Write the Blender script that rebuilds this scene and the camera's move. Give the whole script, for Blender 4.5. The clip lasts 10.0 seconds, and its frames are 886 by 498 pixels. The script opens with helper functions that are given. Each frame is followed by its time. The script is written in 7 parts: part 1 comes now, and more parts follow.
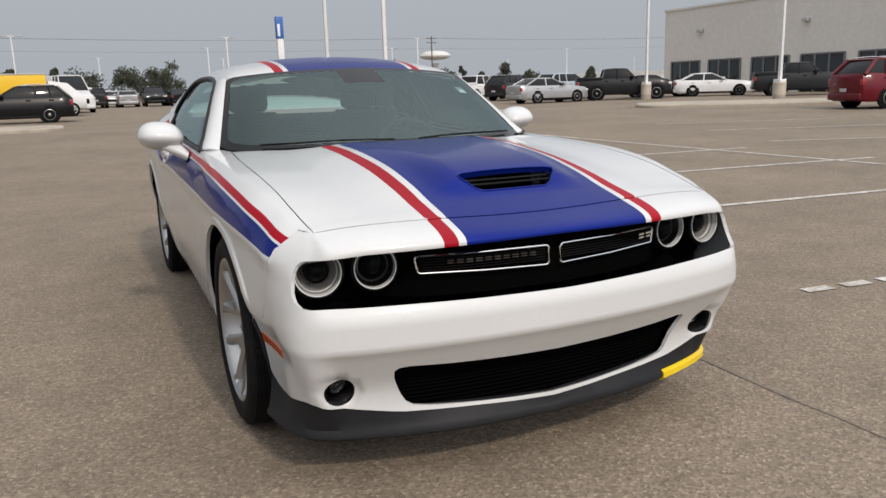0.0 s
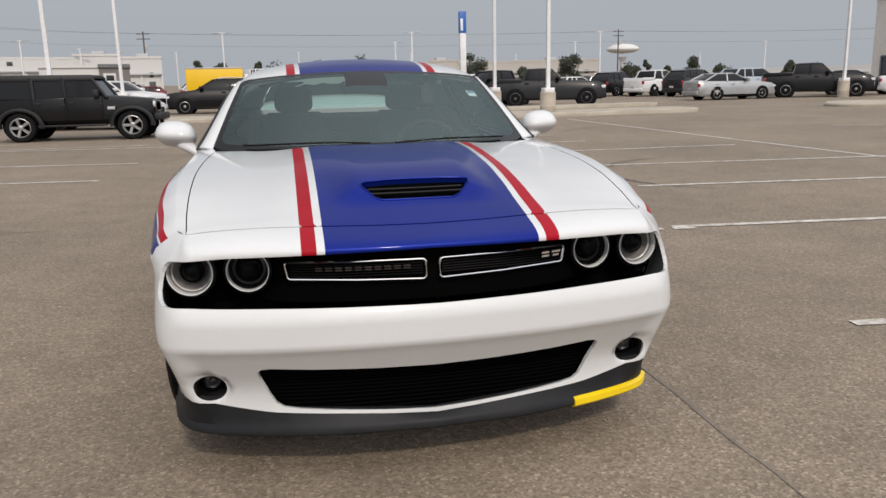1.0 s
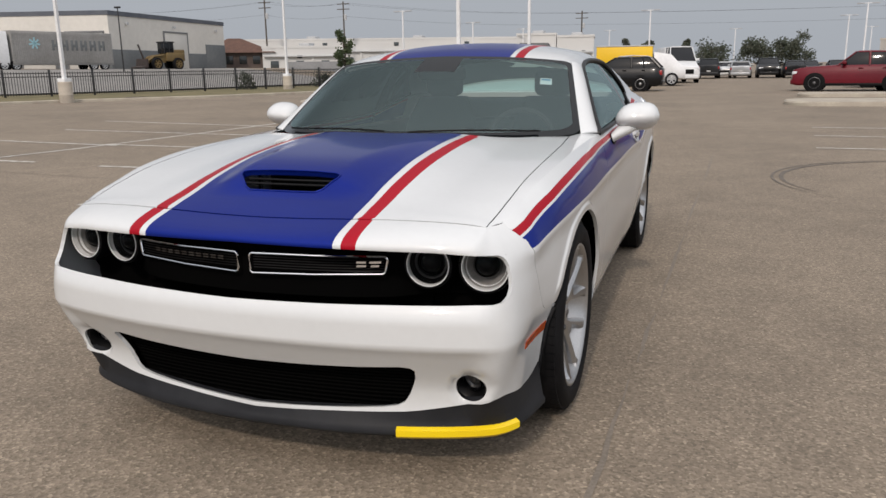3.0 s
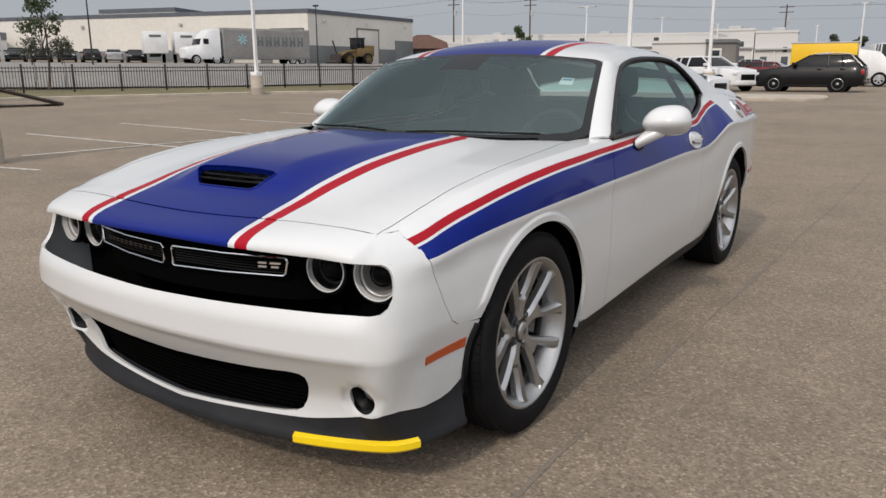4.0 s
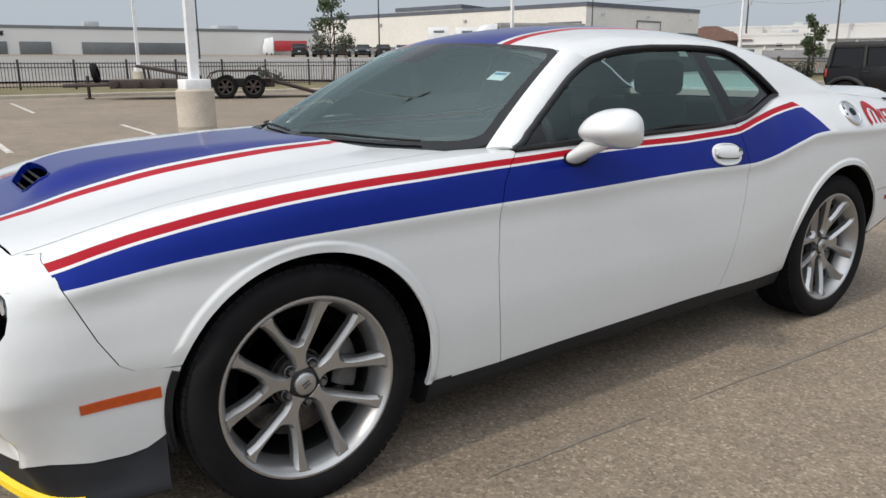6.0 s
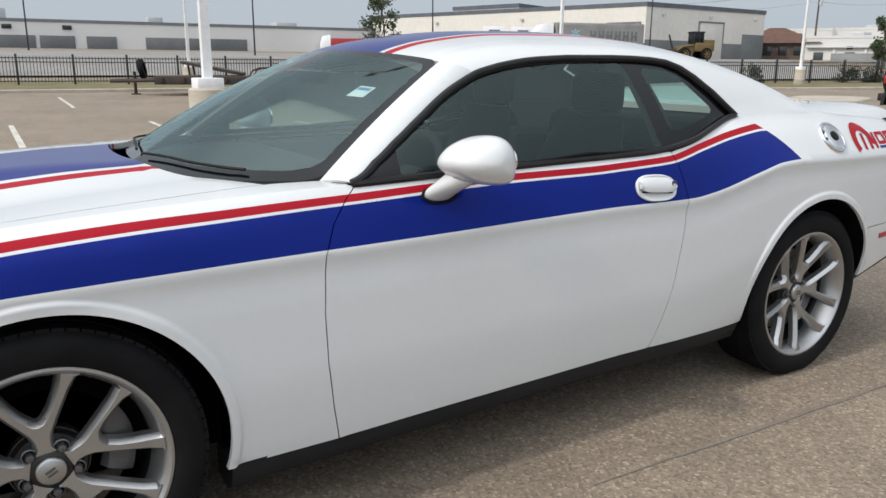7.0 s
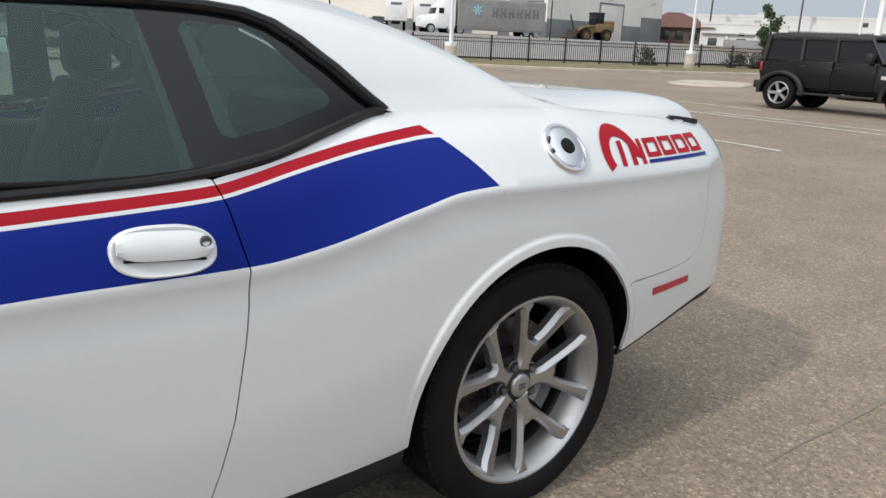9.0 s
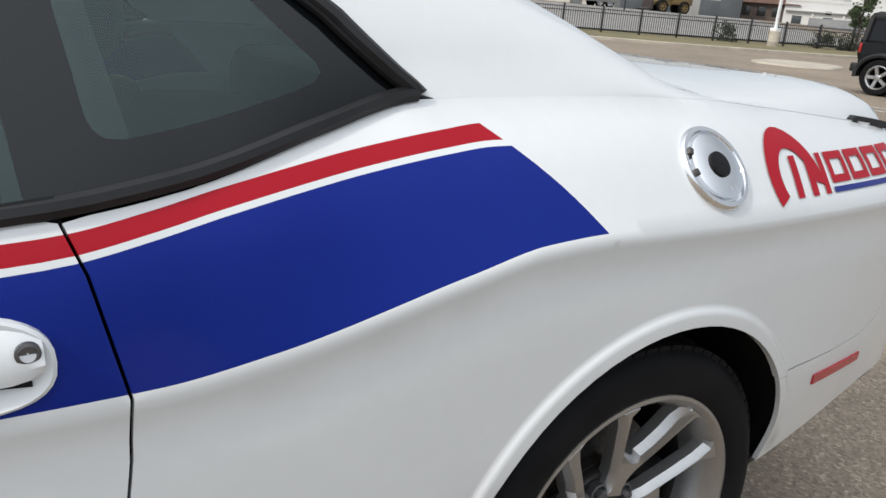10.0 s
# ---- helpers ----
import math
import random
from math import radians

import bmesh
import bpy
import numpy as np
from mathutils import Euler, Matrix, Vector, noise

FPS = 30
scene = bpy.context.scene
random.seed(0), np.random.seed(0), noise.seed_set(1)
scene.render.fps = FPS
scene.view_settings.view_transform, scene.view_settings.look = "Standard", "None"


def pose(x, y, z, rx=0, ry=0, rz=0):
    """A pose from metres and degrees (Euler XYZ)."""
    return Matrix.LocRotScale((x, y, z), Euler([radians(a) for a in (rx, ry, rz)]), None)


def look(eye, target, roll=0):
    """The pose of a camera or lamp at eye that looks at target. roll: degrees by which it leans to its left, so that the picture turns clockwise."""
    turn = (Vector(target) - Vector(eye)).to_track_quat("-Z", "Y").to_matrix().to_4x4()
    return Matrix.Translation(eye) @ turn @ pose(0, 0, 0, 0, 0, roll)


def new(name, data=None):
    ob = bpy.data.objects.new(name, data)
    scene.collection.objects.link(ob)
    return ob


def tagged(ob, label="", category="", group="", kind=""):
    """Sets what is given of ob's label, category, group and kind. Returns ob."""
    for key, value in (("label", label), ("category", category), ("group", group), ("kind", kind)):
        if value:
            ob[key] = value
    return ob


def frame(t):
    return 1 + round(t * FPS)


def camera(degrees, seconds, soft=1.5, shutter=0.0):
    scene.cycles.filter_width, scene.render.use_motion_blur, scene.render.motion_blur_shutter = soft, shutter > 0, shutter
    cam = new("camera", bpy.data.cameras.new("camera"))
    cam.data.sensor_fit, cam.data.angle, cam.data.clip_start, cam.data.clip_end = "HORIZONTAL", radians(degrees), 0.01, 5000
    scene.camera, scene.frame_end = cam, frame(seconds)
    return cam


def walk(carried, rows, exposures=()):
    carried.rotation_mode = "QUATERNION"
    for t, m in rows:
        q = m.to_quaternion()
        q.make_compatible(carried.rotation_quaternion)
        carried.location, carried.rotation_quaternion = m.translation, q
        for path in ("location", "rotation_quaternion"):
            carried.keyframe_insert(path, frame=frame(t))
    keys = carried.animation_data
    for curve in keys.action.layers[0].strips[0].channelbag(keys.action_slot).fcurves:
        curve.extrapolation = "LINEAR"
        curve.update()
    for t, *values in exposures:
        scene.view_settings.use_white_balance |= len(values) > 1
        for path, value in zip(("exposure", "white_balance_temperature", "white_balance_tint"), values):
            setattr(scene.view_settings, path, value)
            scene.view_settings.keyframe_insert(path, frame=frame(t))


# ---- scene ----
cam = camera(60.3, 10.0)
PATH = [
    (0, (-1.346, -2.863, 1.24), (-0.523, -1.088, 0.827), -1.7),
    (0.5, (-0.874, -3.04, 1.236), (-0.262, -1.183, 0.818), -1.5),
    (1, (-0.431, -3.138, 1.266), (-0.047, -1.22, 0.849), -1.3),
    (1.5, (0.051, -3.104, 1.267), (0.18, -1.152, 0.849), -1.1),
    (2, (0.547, -3.137, 1.281), (0.409, -1.188, 0.855), -1.0),
    (2.5, (0.965, -2.996, 1.249), (0.556, -1.088, 0.812), -1.1),
    (2.7, (1.129, -2.904, 1.269), (0.613, -1.023, 0.827), -1.1),
    (3.8, (1.974, -2.477, 1.283), (0.974, -0.808, 0.818), -0.1),
    (4, (2.066, -2.329, 1.279), (0.992, -0.706, 0.822), -0.3),
    (4.5, (2.348, -2.04, 1.277), (1.11, -0.54, 0.811), -0.1),
    (5, (2.592, -1.708, 1.275), (1.219, -0.332, 0.804), 0.1),
    (5.2, (2.644, -1.544, 1.244), (1.223, -0.216, 0.779), -0.1),
    (6.5, (2.814, -0.479, 1.29), (1.179, 0.57, 0.816), 0.0),
    (7, (2.743, -0.066, 1.309), (1.087, 0.951, 0.838), 0.4),
    (7.5, (2.716, 0.382, 1.298), (1.073, 1.421, 0.826), 0.7),
    (8, (2.599, 0.772, 1.273), (1.001, 1.875, 0.792), 1.1),
    (8.5, (2.437, 1.132, 1.294), (0.893, 2.301, 0.795), 1.8),
    (9, (2.231, 1.497, 1.281), (0.724, 2.701, 0.754), 2.5),
    (9.5, (1.945, 1.754, 1.254), (0.453, 2.962, 0.691), 4.0),
    (10, (1.63, 1.945, 1.242), (0.062, 3.022, 0.624), 5.0),
]
walk(cam, [(t, look(eye, target, roll)) for t, eye, target, roll in PATH],
     [(0, -.08, 6500, 12), (1.5, -.13, 6500, 13), (2.5, -.13, 6500, 13), (4.5, -.05, 6500, 12), (5.5, .10, 6400, 11), (6.5, .22, 6250, 9), (7.5, .25, 6250, 9), (8.5, .25, 6250, 9), (10, .25, 6250, 9)])

# ---- light ----
world = bpy.data.worlds.new("sky")
scene.world = world
world.use_nodes = True
wn = world.node_tree.nodes
sky = wn.new("ShaderNodeTexSky")
sky.sky_type, sky.sun_disc = "NISHITA", False
SUN_UP, SUN_ROUND = 41, 180  # degrees
sky.sun_elevation, sky.sun_rotation = radians(SUN_UP), radians(SUN_ROUND)
sky.air_density, sky.dust_density, sky.ozone_density = 1.0, 7.0, 1.0
geo = wn.new("ShaderNodeTexCoord")
split = wn.new("ShaderNodeSeparateXYZ")
rise = wn.new("ShaderNodeValToRGB")  # thin cloud: grey at the horizon, bright overhead
rise.color_ramp.interpolation = "EASE"
rise.color_ramp.elements[0].position, rise.color_ramp.elements[0].color = 0.06, (.415, .45, .485, 1)
rise.color_ramp.elements[1].position, rise.color_ramp.elements[1].color = 0.95, (.90, .915, .935, 1)
haze = wn.new("ShaderNodeVectorMath")
haze.operation = "MULTIPLY_ADD"
haze.inputs[1].default_value = (.012, .012, .012)
link = world.node_tree.links.new
link(geo.outputs["Generated"], split.inputs[0])
link(split.outputs[2], rise.inputs[0])
link(sky.outputs[0], haze.inputs[0])
link(rise.outputs[0], haze.inputs[2])
# Thin cloud is brighter round the sun and dimmer on the far side of the sky, above the horizon's haze.
toward = wn.new("ShaderNodeVectorMath")
toward.operation = "DOT_PRODUCT"
toward.inputs[1].default_value = Vector((.42, -.66, .62)).normalized()
low_glow, high_glow, height, veil = (wn.new("ShaderNodeMapRange") for _ in range(4))
for node, row in ((low_glow, (0, .95, 1, 1.6)), (high_glow, (-.5, .95, .5, 1.6)), (height, (.10, .5, 0, 1))):
    node.interpolation_type = "SMOOTHSTEP"
    for i, v in enumerate(row):
        node.inputs[i + 1].default_value = v
veil.inputs[1].default_value, veil.inputs[2].default_value = 0, 1
lit = wn.new("ShaderNodeVectorMath")
lit.operation = "SCALE"
link(geo.outputs["Generated"], toward.inputs[0])
link(toward.outputs["Value"], low_glow.inputs[0])
link(toward.outputs["Value"], high_glow.inputs[0])
link(split.outputs[2], height.inputs[0])
link(height.outputs[0], veil.inputs[0])
link(low_glow.outputs[0], veil.inputs[3])
link(high_glow.outputs[0], veil.inputs[4])
link(haze.outputs[0], lit.inputs[0])
link(veil.outputs[0], lit.inputs["Scale"])
link(lit.outputs[0], wn["Background"].inputs[0])
wn["Background"].inputs[1].default_value = 1.0

sun_data = bpy.data.lights.new("sun", "SUN")
sun_data.energy, sun_data.angle, sun_data.color = 1.75, radians(3), (1.0, 0.90, 0.78)
sun = new("sun", sun_data)
sun.matrix_world = look((0.7, -10, 8.6), (0, 0, 0))
scene.view_settings.exposure = 0.0


# ---- materials ----
def shader(name, colour, rough=0.5, metal=0.0, coat=0.0, spec=0.5):
    m = bpy.data.materials.new(name)
    m.use_nodes = True
    b = m.node_tree.nodes["Principled BSDF"]
    b.inputs["Base Color"].default_value = (*colour, 1)
    b.inputs["Roughness"].default_value = rough
    b.inputs["Metallic"].default_value = metal
    b.inputs["Coat Weight"].default_value = coat
    b.inputs["Coat Roughness"].default_value = 0.06
    b.inputs["Specular IOR Level"].default_value = spec
    return m


def vary(m, colour, other, scale, low=0.35, high=0.65, bump=0.0, detail=6, fine=None, rough=None):
    """Two-colour noise at one scale, an optional finer grain on top, an optional relief and varied gloss."""
    nt = m.node_tree
    b = nt.nodes["Principled BSDF"]
    co = nt.nodes.new("ShaderNodeTexCoord")
    n = nt.nodes.new("ShaderNodeTexNoise")
    n.inputs["Scale"].default_value, n.inputs["Detail"].default_value = scale, detail
    nt.links.new(co.outputs["Object"], n.inputs["Vector"])
    ramp = nt.nodes.new("ShaderNodeValToRGB")
    ramp.color_ramp.elements[0].position, ramp.color_ramp.elements[1].position = low, high
    ramp.color_ramp.elements[0].color, ramp.color_ramp.elements[1].color = (*colour, 1), (*other, 1)
    nt.links.new(n.outputs["Fac"], ramp.inputs[0])
    out = ramp.outputs[0]
    if fine:
        n2 = nt.nodes.new("ShaderNodeTexNoise")
        n2.inputs["Scale"].default_value, n2.inputs["Detail"].default_value = fine[0], 4
        nt.links.new(co.outputs["Object"], n2.inputs["Vector"])
        r2 = nt.nodes.new("ShaderNodeMapRange")
        r2.inputs[1].default_value, r2.inputs[2].default_value = 0.3, 0.7
        r2.inputs[3].default_value, r2.inputs[4].default_value = 1 - fine[1], 1 + fine[1]
        nt.links.new(n2.outputs["Fac"], r2.inputs[0])
        mul = nt.nodes.new("ShaderNodeVectorMath")
        mul.operation = "SCALE"
        nt.links.new(out, mul.inputs[0])
        nt.links.new(r2.outputs[0], mul.inputs["Scale"])
        out = mul.outputs[0]
    nt.links.new(out, b.inputs["Base Color"])
    if bump:
        bm_ = nt.nodes.new("ShaderNodeBump")
        bm_.inputs["Strength"].default_value, bm_.inputs["Distance"].default_value = bump, 0.01
        nt.links.new(n.outputs["Fac"], bm_.inputs["Height"])
        nt.links.new(bm_.outputs[0], b.inputs["Normal"])
    if rough:
        r3 = nt.nodes.new("ShaderNodeMapRange")
        r3.inputs[3].default_value, r3.inputs[4].default_value = rough
        nt.links.new(n.outputs["Fac"], r3.inputs[0])
        nt.links.new(r3.outputs[0], b.inputs["Roughness"])
    return m


def noisy(name, colour, other, scale, rough=0.7, bump=0.0, fine=None, metal=0.0, coat=0.0, roughs=None, spec=0.5):
    return vary(shader(name, colour, rough, metal, coat, spec), colour, other, scale, bump=bump, fine=fine, rough=roughs)


def glass(name, tint, gloss=0.0, ior=1.5):
    """Thin tinted glass: clear with its tint, glossy by Fresnel."""
    m = bpy.data.materials.new(name)
    m.use_nodes = True
    nt = m.node_tree
    nt.nodes.clear()
    out = nt.nodes.new("ShaderNodeOutputMaterial")
    mix, tr, gl, fr = (nt.nodes.new("ShaderNode" + k) for k in ("MixShader", "BsdfTransparent", "BsdfGlossy", "Fresnel"))
    tr.inputs[0].default_value = (*tint, 1)
    gl.inputs["Roughness"].default_value = gloss
    gl.inputs[0].default_value = (.72, .90, .89, 1)
    fr.inputs["IOR"].default_value = ior
    nt.links.new(fr.outputs[0], mix.inputs[0])
    nt.links.new(tr.outputs[0], mix.inputs[1])
    nt.links.new(gl.outputs[0], mix.inputs[2])
    nt.links.new(mix.outputs[0], out.inputs[0])
    return m


WHITE = noisy("white_paint", (.62, .637, .645), (.60, .617, .625), 1.5, rough=.4, coat=1.0, fine=(40, .01), spec=.15)
BLUE = noisy("blue_paint", (.0035, .014, .175), (.0045, .017, .197), 2.0, rough=.34, coat=.5, fine=(900, .12), spec=.05, metal=.3)
BLUE.node_tree.nodes["Principled BSDF"].inputs["Coat IOR"].default_value = 1.28
RED = noisy("red_stripe", (.34, .005, .016), (.30, .005, .014), 2.0, rough=.4, coat=.2, spec=.05)
BLACK = noisy("black_plastic", (.004, .004, .0045), (.006, .006, .0065), 30, rough=.45, fine=(400, .15), spec=.15)
GREY_PLASTIC = noisy("grey_plastic", (.013, .014, .0165), (.018, .019, .022), 12, rough=.5, bump=.05, fine=(600, .2), roughs=(.45, .62), spec=.2)
GLOSS_BLACK = shader("gloss_black", (.003, .003, .004), .3, spec=.08)
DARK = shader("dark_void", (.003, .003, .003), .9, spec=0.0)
RUBBER = noisy("tyre_rubber", (.005, .005, .006), (.009, .009, .01), 9, rough=.72, bump=.1, fine=(250, .2), roughs=(.6, .85), spec=.13)
ALLOY = noisy("machined_alloy", (.45, .45, .45), (.38, .38, .38), 3, rough=.33, metal=.88, fine=(150, .05), roughs=(.27, .4))
ALLOY_DARK = noisy("dark_alloy", (.16, .16, .165), (.12, .12, .125), 6, rough=.42, metal=.8, fine=(90, .08))
STEEL = noisy("brake_steel", (.12, .115, .11), (.07, .06, .055), 25, rough=.45, metal=.9, fine=(120, .2))
# Alloy darkened in its colour for the shade behind the spokes.
ALLOY_SHADED = noisy("shade_darkened_alloy", (.05, .049, .048), (.035, .034, .034), 8, rough=.42, metal=.8, fine=(90, .08))
CHROME = shader("chrome", (.82, .83, .85), .07, 1.0)
YELLOW = noisy("yellow_guard", (.85, .62, .0), (.80, .56, .0), 6, rough=.4, coat=.3)
AMBER = noisy("amber_lens", (.50, .075, .006), (.44, .062, .006), 60, rough=.25, coat=.3)
RED_LENS = noisy("red_lens", (.40, .006, .02), (.34, .006, .018), 60, rough=.25, coat=.25)
LAMP_WHITE = shader("lamp_ring", (.9, .91, .92), .25, 0.0, 1.0)
LAMP_BOWL = noisy("lamp_bowl", (.30, .29, .28), (.25, .24, .23), 40, rough=.3, metal=.3)
GLASS = glass("car_glass", (.72, .84, .81), ior=2.0)
GLASS_SIDE = glass("tinted_glass", (.58, .72, .69), ior=1.6)
GLASS_CLEAR = glass("lamp_glass", (.95, .95, .95), ior=1.14)
FRIT = shader("black_glass_border", (.004, .005, .006), .06, spec=.35)
TRIM = noisy("window_trim", (.008, .008, .009), (.013, .013, .014), 20, rough=.4, spec=.3)
SEAT = noisy("seat_cloth", (.013, .014, .016), (.017, .018, .02), 25, rough=.85)
PALE = noisy("paper", (.75, .8, .82), (.7, .76, .8), 12, rough=.6)


# ---- building tools ----
from mathutils.geometry import delaunay_2d_cdt


def inside(poly, p):
    """Which of the 2D points p lie in the polygon."""
    a, b = np.asarray(poly), np.roll(np.asarray(poly), -1, 0)
    x, y = p[:, 0][:, None], p[:, 1][:, None]
    over = (a[:, 1] > y) != (b[:, 1] > y)
    with np.errstate(divide="ignore", invalid="ignore"):
        cut = x < (b[:, 0] - a[:, 0]) * (y - a[:, 1]) / (b[:, 1] - a[:, 1]) + a[:, 0]
    return (over & cut).sum(1) % 2 == 1


def chop(line, step, closed=False):
    """A polyline with no piece longer than step."""
    line = np.asarray(line, float)
    if closed:
        line = np.vstack([line, line[:1]])
    out = [line[0]]
    for a, b in zip(line, line[1:]):
        n = max(1, math.ceil(np.hypot(*(b - a)) / step))
        out += [a + (b - a) * k / n for k in range(1, n + 1)]
    return np.array(out[:-1] if closed else out)


def away(p, far, segments):
    keep = np.ones(len(p), bool)
    for a, b in segments:
        d = b - a
        t = np.clip(((p - a) @ d) / max(d @ d, 1e-12), 0, 1)
        keep &= np.hypot(*(p - a - t[:, None] * d).T) > far
    return keep


def patch(outline, f, step, holes=(), lines=(), pick=None, flange=.0, flip=False):
    """A curved sheet over a flat outline: f turns flat points into places. lines are kept as edges, pick chooses the material of each
    triangle by its middle, flange folds the rim inwards. Gives places, triangles, materials and corner normals."""
    loops = [chop(outline, step, True)] + [chop(h, step, True) for h in holes]
    opens = [chop(l, step) for l in lines]
    pts, edges = [], []
    for l, closed in [(l, True) for l in loops] + [(l, False) for l in opens]:
        k = len(pts)
        pts += list(l)
        edges += [(k + i, k + i + 1) for i in range(len(l) - 1)] + ([(k + len(l) - 1, k)] if closed else [])
    pts = np.array(pts)
    lo, hi = pts.min(0), pts.max(0)
    gx, gy = np.meshgrid(np.arange(lo[0] + step / 2, hi[0], step), np.arange(lo[1] + step / 2, hi[1], step))
    gx[1::2] += step / 2
    grid = np.stack([gx.ravel(), gy.ravel()], 1)
    grid = grid[inside(loops[0], grid)]
    for l in loops[1:]:
        grid = grid[~inside(l, grid)]
    if len(grid):
        grid = grid[away(grid, step * .45, [(pts[a], pts[b]) for a, b in edges])]
    every = [Vector(p) for p in np.vstack([pts, grid])]
    v, _, tri, *_ = delaunay_2d_cdt(every, edges, [], 0, 1e-6)
    v = np.array([tuple(q) for q in v])
    tri = np.array([t for t in tri if len(t) == 3])
    mid = v[tri].mean(1)
    keep = inside(loops[0], mid)
    for l in loops[1:]:
        keep &= ~inside(l, mid)
    tri, mid = tri[keep], mid[keep]
    place = f(v[:, 0], v[:, 1])
    e = 2e-3
    n = np.cross(f(v[:, 0] + e, v[:, 1]) - f(v[:, 0] - e, v[:, 1]), f(v[:, 0], v[:, 1] + e) - f(v[:, 0], v[:, 1] - e))
    n /= np.maximum(np.linalg.norm(n, axis=1, keepdims=True), 1e-12)
    c = np.stack([0 * place[:, 0], np.clip(place[:, 1], 0.2, 2.9), 0 * place[:, 0] + .55], 1)
    if ((place - c) * n).sum() < 0:
        n = -n
    if flip:
        n = -n
    face = np.cross(place[tri[:, 1]] - place[tri[:, 0]], place[tri[:, 2]] - place[tri[:, 0]])
    back = (face * n[tri].mean(1)).sum(1) < 0
    tri[back] = tri[back][:, ::-1]
    mats = np.zeros(len(tri), int) if pick is None else np.asarray(pick(mid[:, 0], mid[:, 1]), int)
    normals = n[tri].reshape(-1, 3)
    if flange:
        used = {}
        for i, t in enumerate(tri):
            for a, b in ((0, 1), (1, 2), (2, 0)):
                key = (min(t[a], t[b]), max(t[a], t[b]))
                used.setdefault(key, []).append((t[a], t[b], mats[i]))
        rim = [u[0] for u in used.values() if len(u) == 1]
        extra, more, mm, nn, k = [], [], [], [], len(place)
        for a, b, m in rim:
            q = [place[a], place[b], place[b] - n[b] * flange, place[a] - n[a] * flange]
            extra += q
            more += [(k, k + 2, k + 1), (k, k + 3, k + 2)]
            fn = np.cross(q[2] - q[0], q[1] - q[0])
            fn = fn / max(np.linalg.norm(fn), 1e-12)
            nn += [fn] * 6
            mm += [m, m]
            k += 4
        if extra:
            place = np.vstack([place, extra])
            tri = np.vstack([tri, more])
            mats = np.r_[mats, mm]
            normals = np.vstack([normals, nn])
    return place, tri, mats, normals


def mirrored(p):
    place, tri, mats, normals = p
    flip = np.array([-1, 1, 1])
    return place * flip, tri[:, ::-1].copy(), mats, (normals.reshape(-1, 3, 3)[:, ::-1] * flip).reshape(-1, 3)


def eased(p, q, reach, where):
    """Patch p with its shading turned towards its neighbour q along their common rim, so that no edge shows between them."""
    place, tri, mats, normals = p
    high = np.maximum.accumulate(tri.max(1))
    low = np.minimum.accumulate(tri.min(1)[::-1])[::-1]
    cut = np.nonzero(low[1:] > high[:-1])[0]
    cut = [c for c in cut if c > len(tri) // 3]
    n_tri = int(cut[0]) + 1 if len(cut) else len(tri)
    qp, qn = q[0][q[1].ravel()], q[3]
    normals = normals.copy()
    corner = place[tri[:n_tri].ravel()]
    for i in np.nonzero(where(corner))[0]:
        d = np.linalg.norm(qp - corner[i], axis=1)
        j = int(np.argmin(d + .01 * (1 - qn @ normals[i])))
        if d[j] < reach:
            k = .5 * (1 - d[j] / reach)
            n = normals[i] * (1 - k) + qn[j] * k
            normals[i] = n / np.linalg.norm(n)
    return place, tri, mats, normals


def sheet(name, patches, materials, parent=None, label=""):
    """Joins patches into one mesh object."""
    k, vs, ts, ms, ns = 0, [], [], [], []
    for place, tri, mats, normals in patches:
        vs.append(place), ts.append(tri + k), ms.append(mats), ns.append(normals)
        k += len(place)
    me = bpy.data.meshes.new(name)
    me.from_pydata(np.vstack(vs).tolist(), [], np.vstack(ts).tolist())
    for m in materials:
        me.materials.append(m)
    me.polygons.foreach_set("material_index", np.concatenate(ms).astype(np.int32))
    me.polygons.foreach_set("use_smooth", np.ones(len(me.polygons), bool))
    me.normals_split_custom_set(np.vstack(ns).tolist())
    ob = new(name, me)
    ob.parent = parent
    if label:
        ob["label"] = label
    return ob


def part(name, bm, material, parent=None, label="", smooth_angle=40):
    """Links a bmesh as one mesh object under a thing or a part."""
    me = bpy.data.meshes.new(name)
    bmesh.ops.recalc_face_normals(bm, faces=bm.faces)
    bm.to_mesh(me)
    bm.free()
    for m in material if isinstance(material, (list, tuple)) else [material]:
        me.materials.append(m)
    me.polygons.foreach_set("use_smooth", np.ones(len(me.polygons), bool))
    me.set_sharp_from_angle(angle=radians(smooth_angle))
    ob = new(name, me)
    ob.parent = parent
    if label:
        ob["label"] = label
    return ob


def thing(name, label, category, group="", at=None, kind=""):
    ob = new(name)
    if at is not None:
        ob.matrix_world = at
    return tagged(ob, label, category, group, kind)


def box(bm, x0, x1, y0, y1, z0, z1, bevel=0.0, m=None, segments=2):
    """Adds a box, its edges rounded by bevel."""
    vs = [bm.verts.new((x, y, z)) for x in (x0, x1) for y in (y0, y1) for z in (z0, z1)]
    fs = [bm.faces.new([vs[i] for i in q]) for q in ((0, 1, 3, 2), (4, 6, 7, 5), (0, 4, 5, 1), (2, 3, 7, 6), (0, 2, 6, 4), (1, 5, 7, 3))]
    if bevel:
        es = list({e for f in fs for e in f.edges})
        r = bmesh.ops.bevel(bm, geom=es, offset=bevel, segments=segments, affect="EDGES", profile=.5)
        vs = list({v for f in r["faces"] for v in f.verts} | {v for v in vs if v.is_valid})
    if m is not None:
        bmesh.ops.transform(bm, matrix=m, verts=[v for v in vs if v.is_valid])
    return bm


def boxed(*a, **k):
    return box(bmesh.new(), *a, **k)


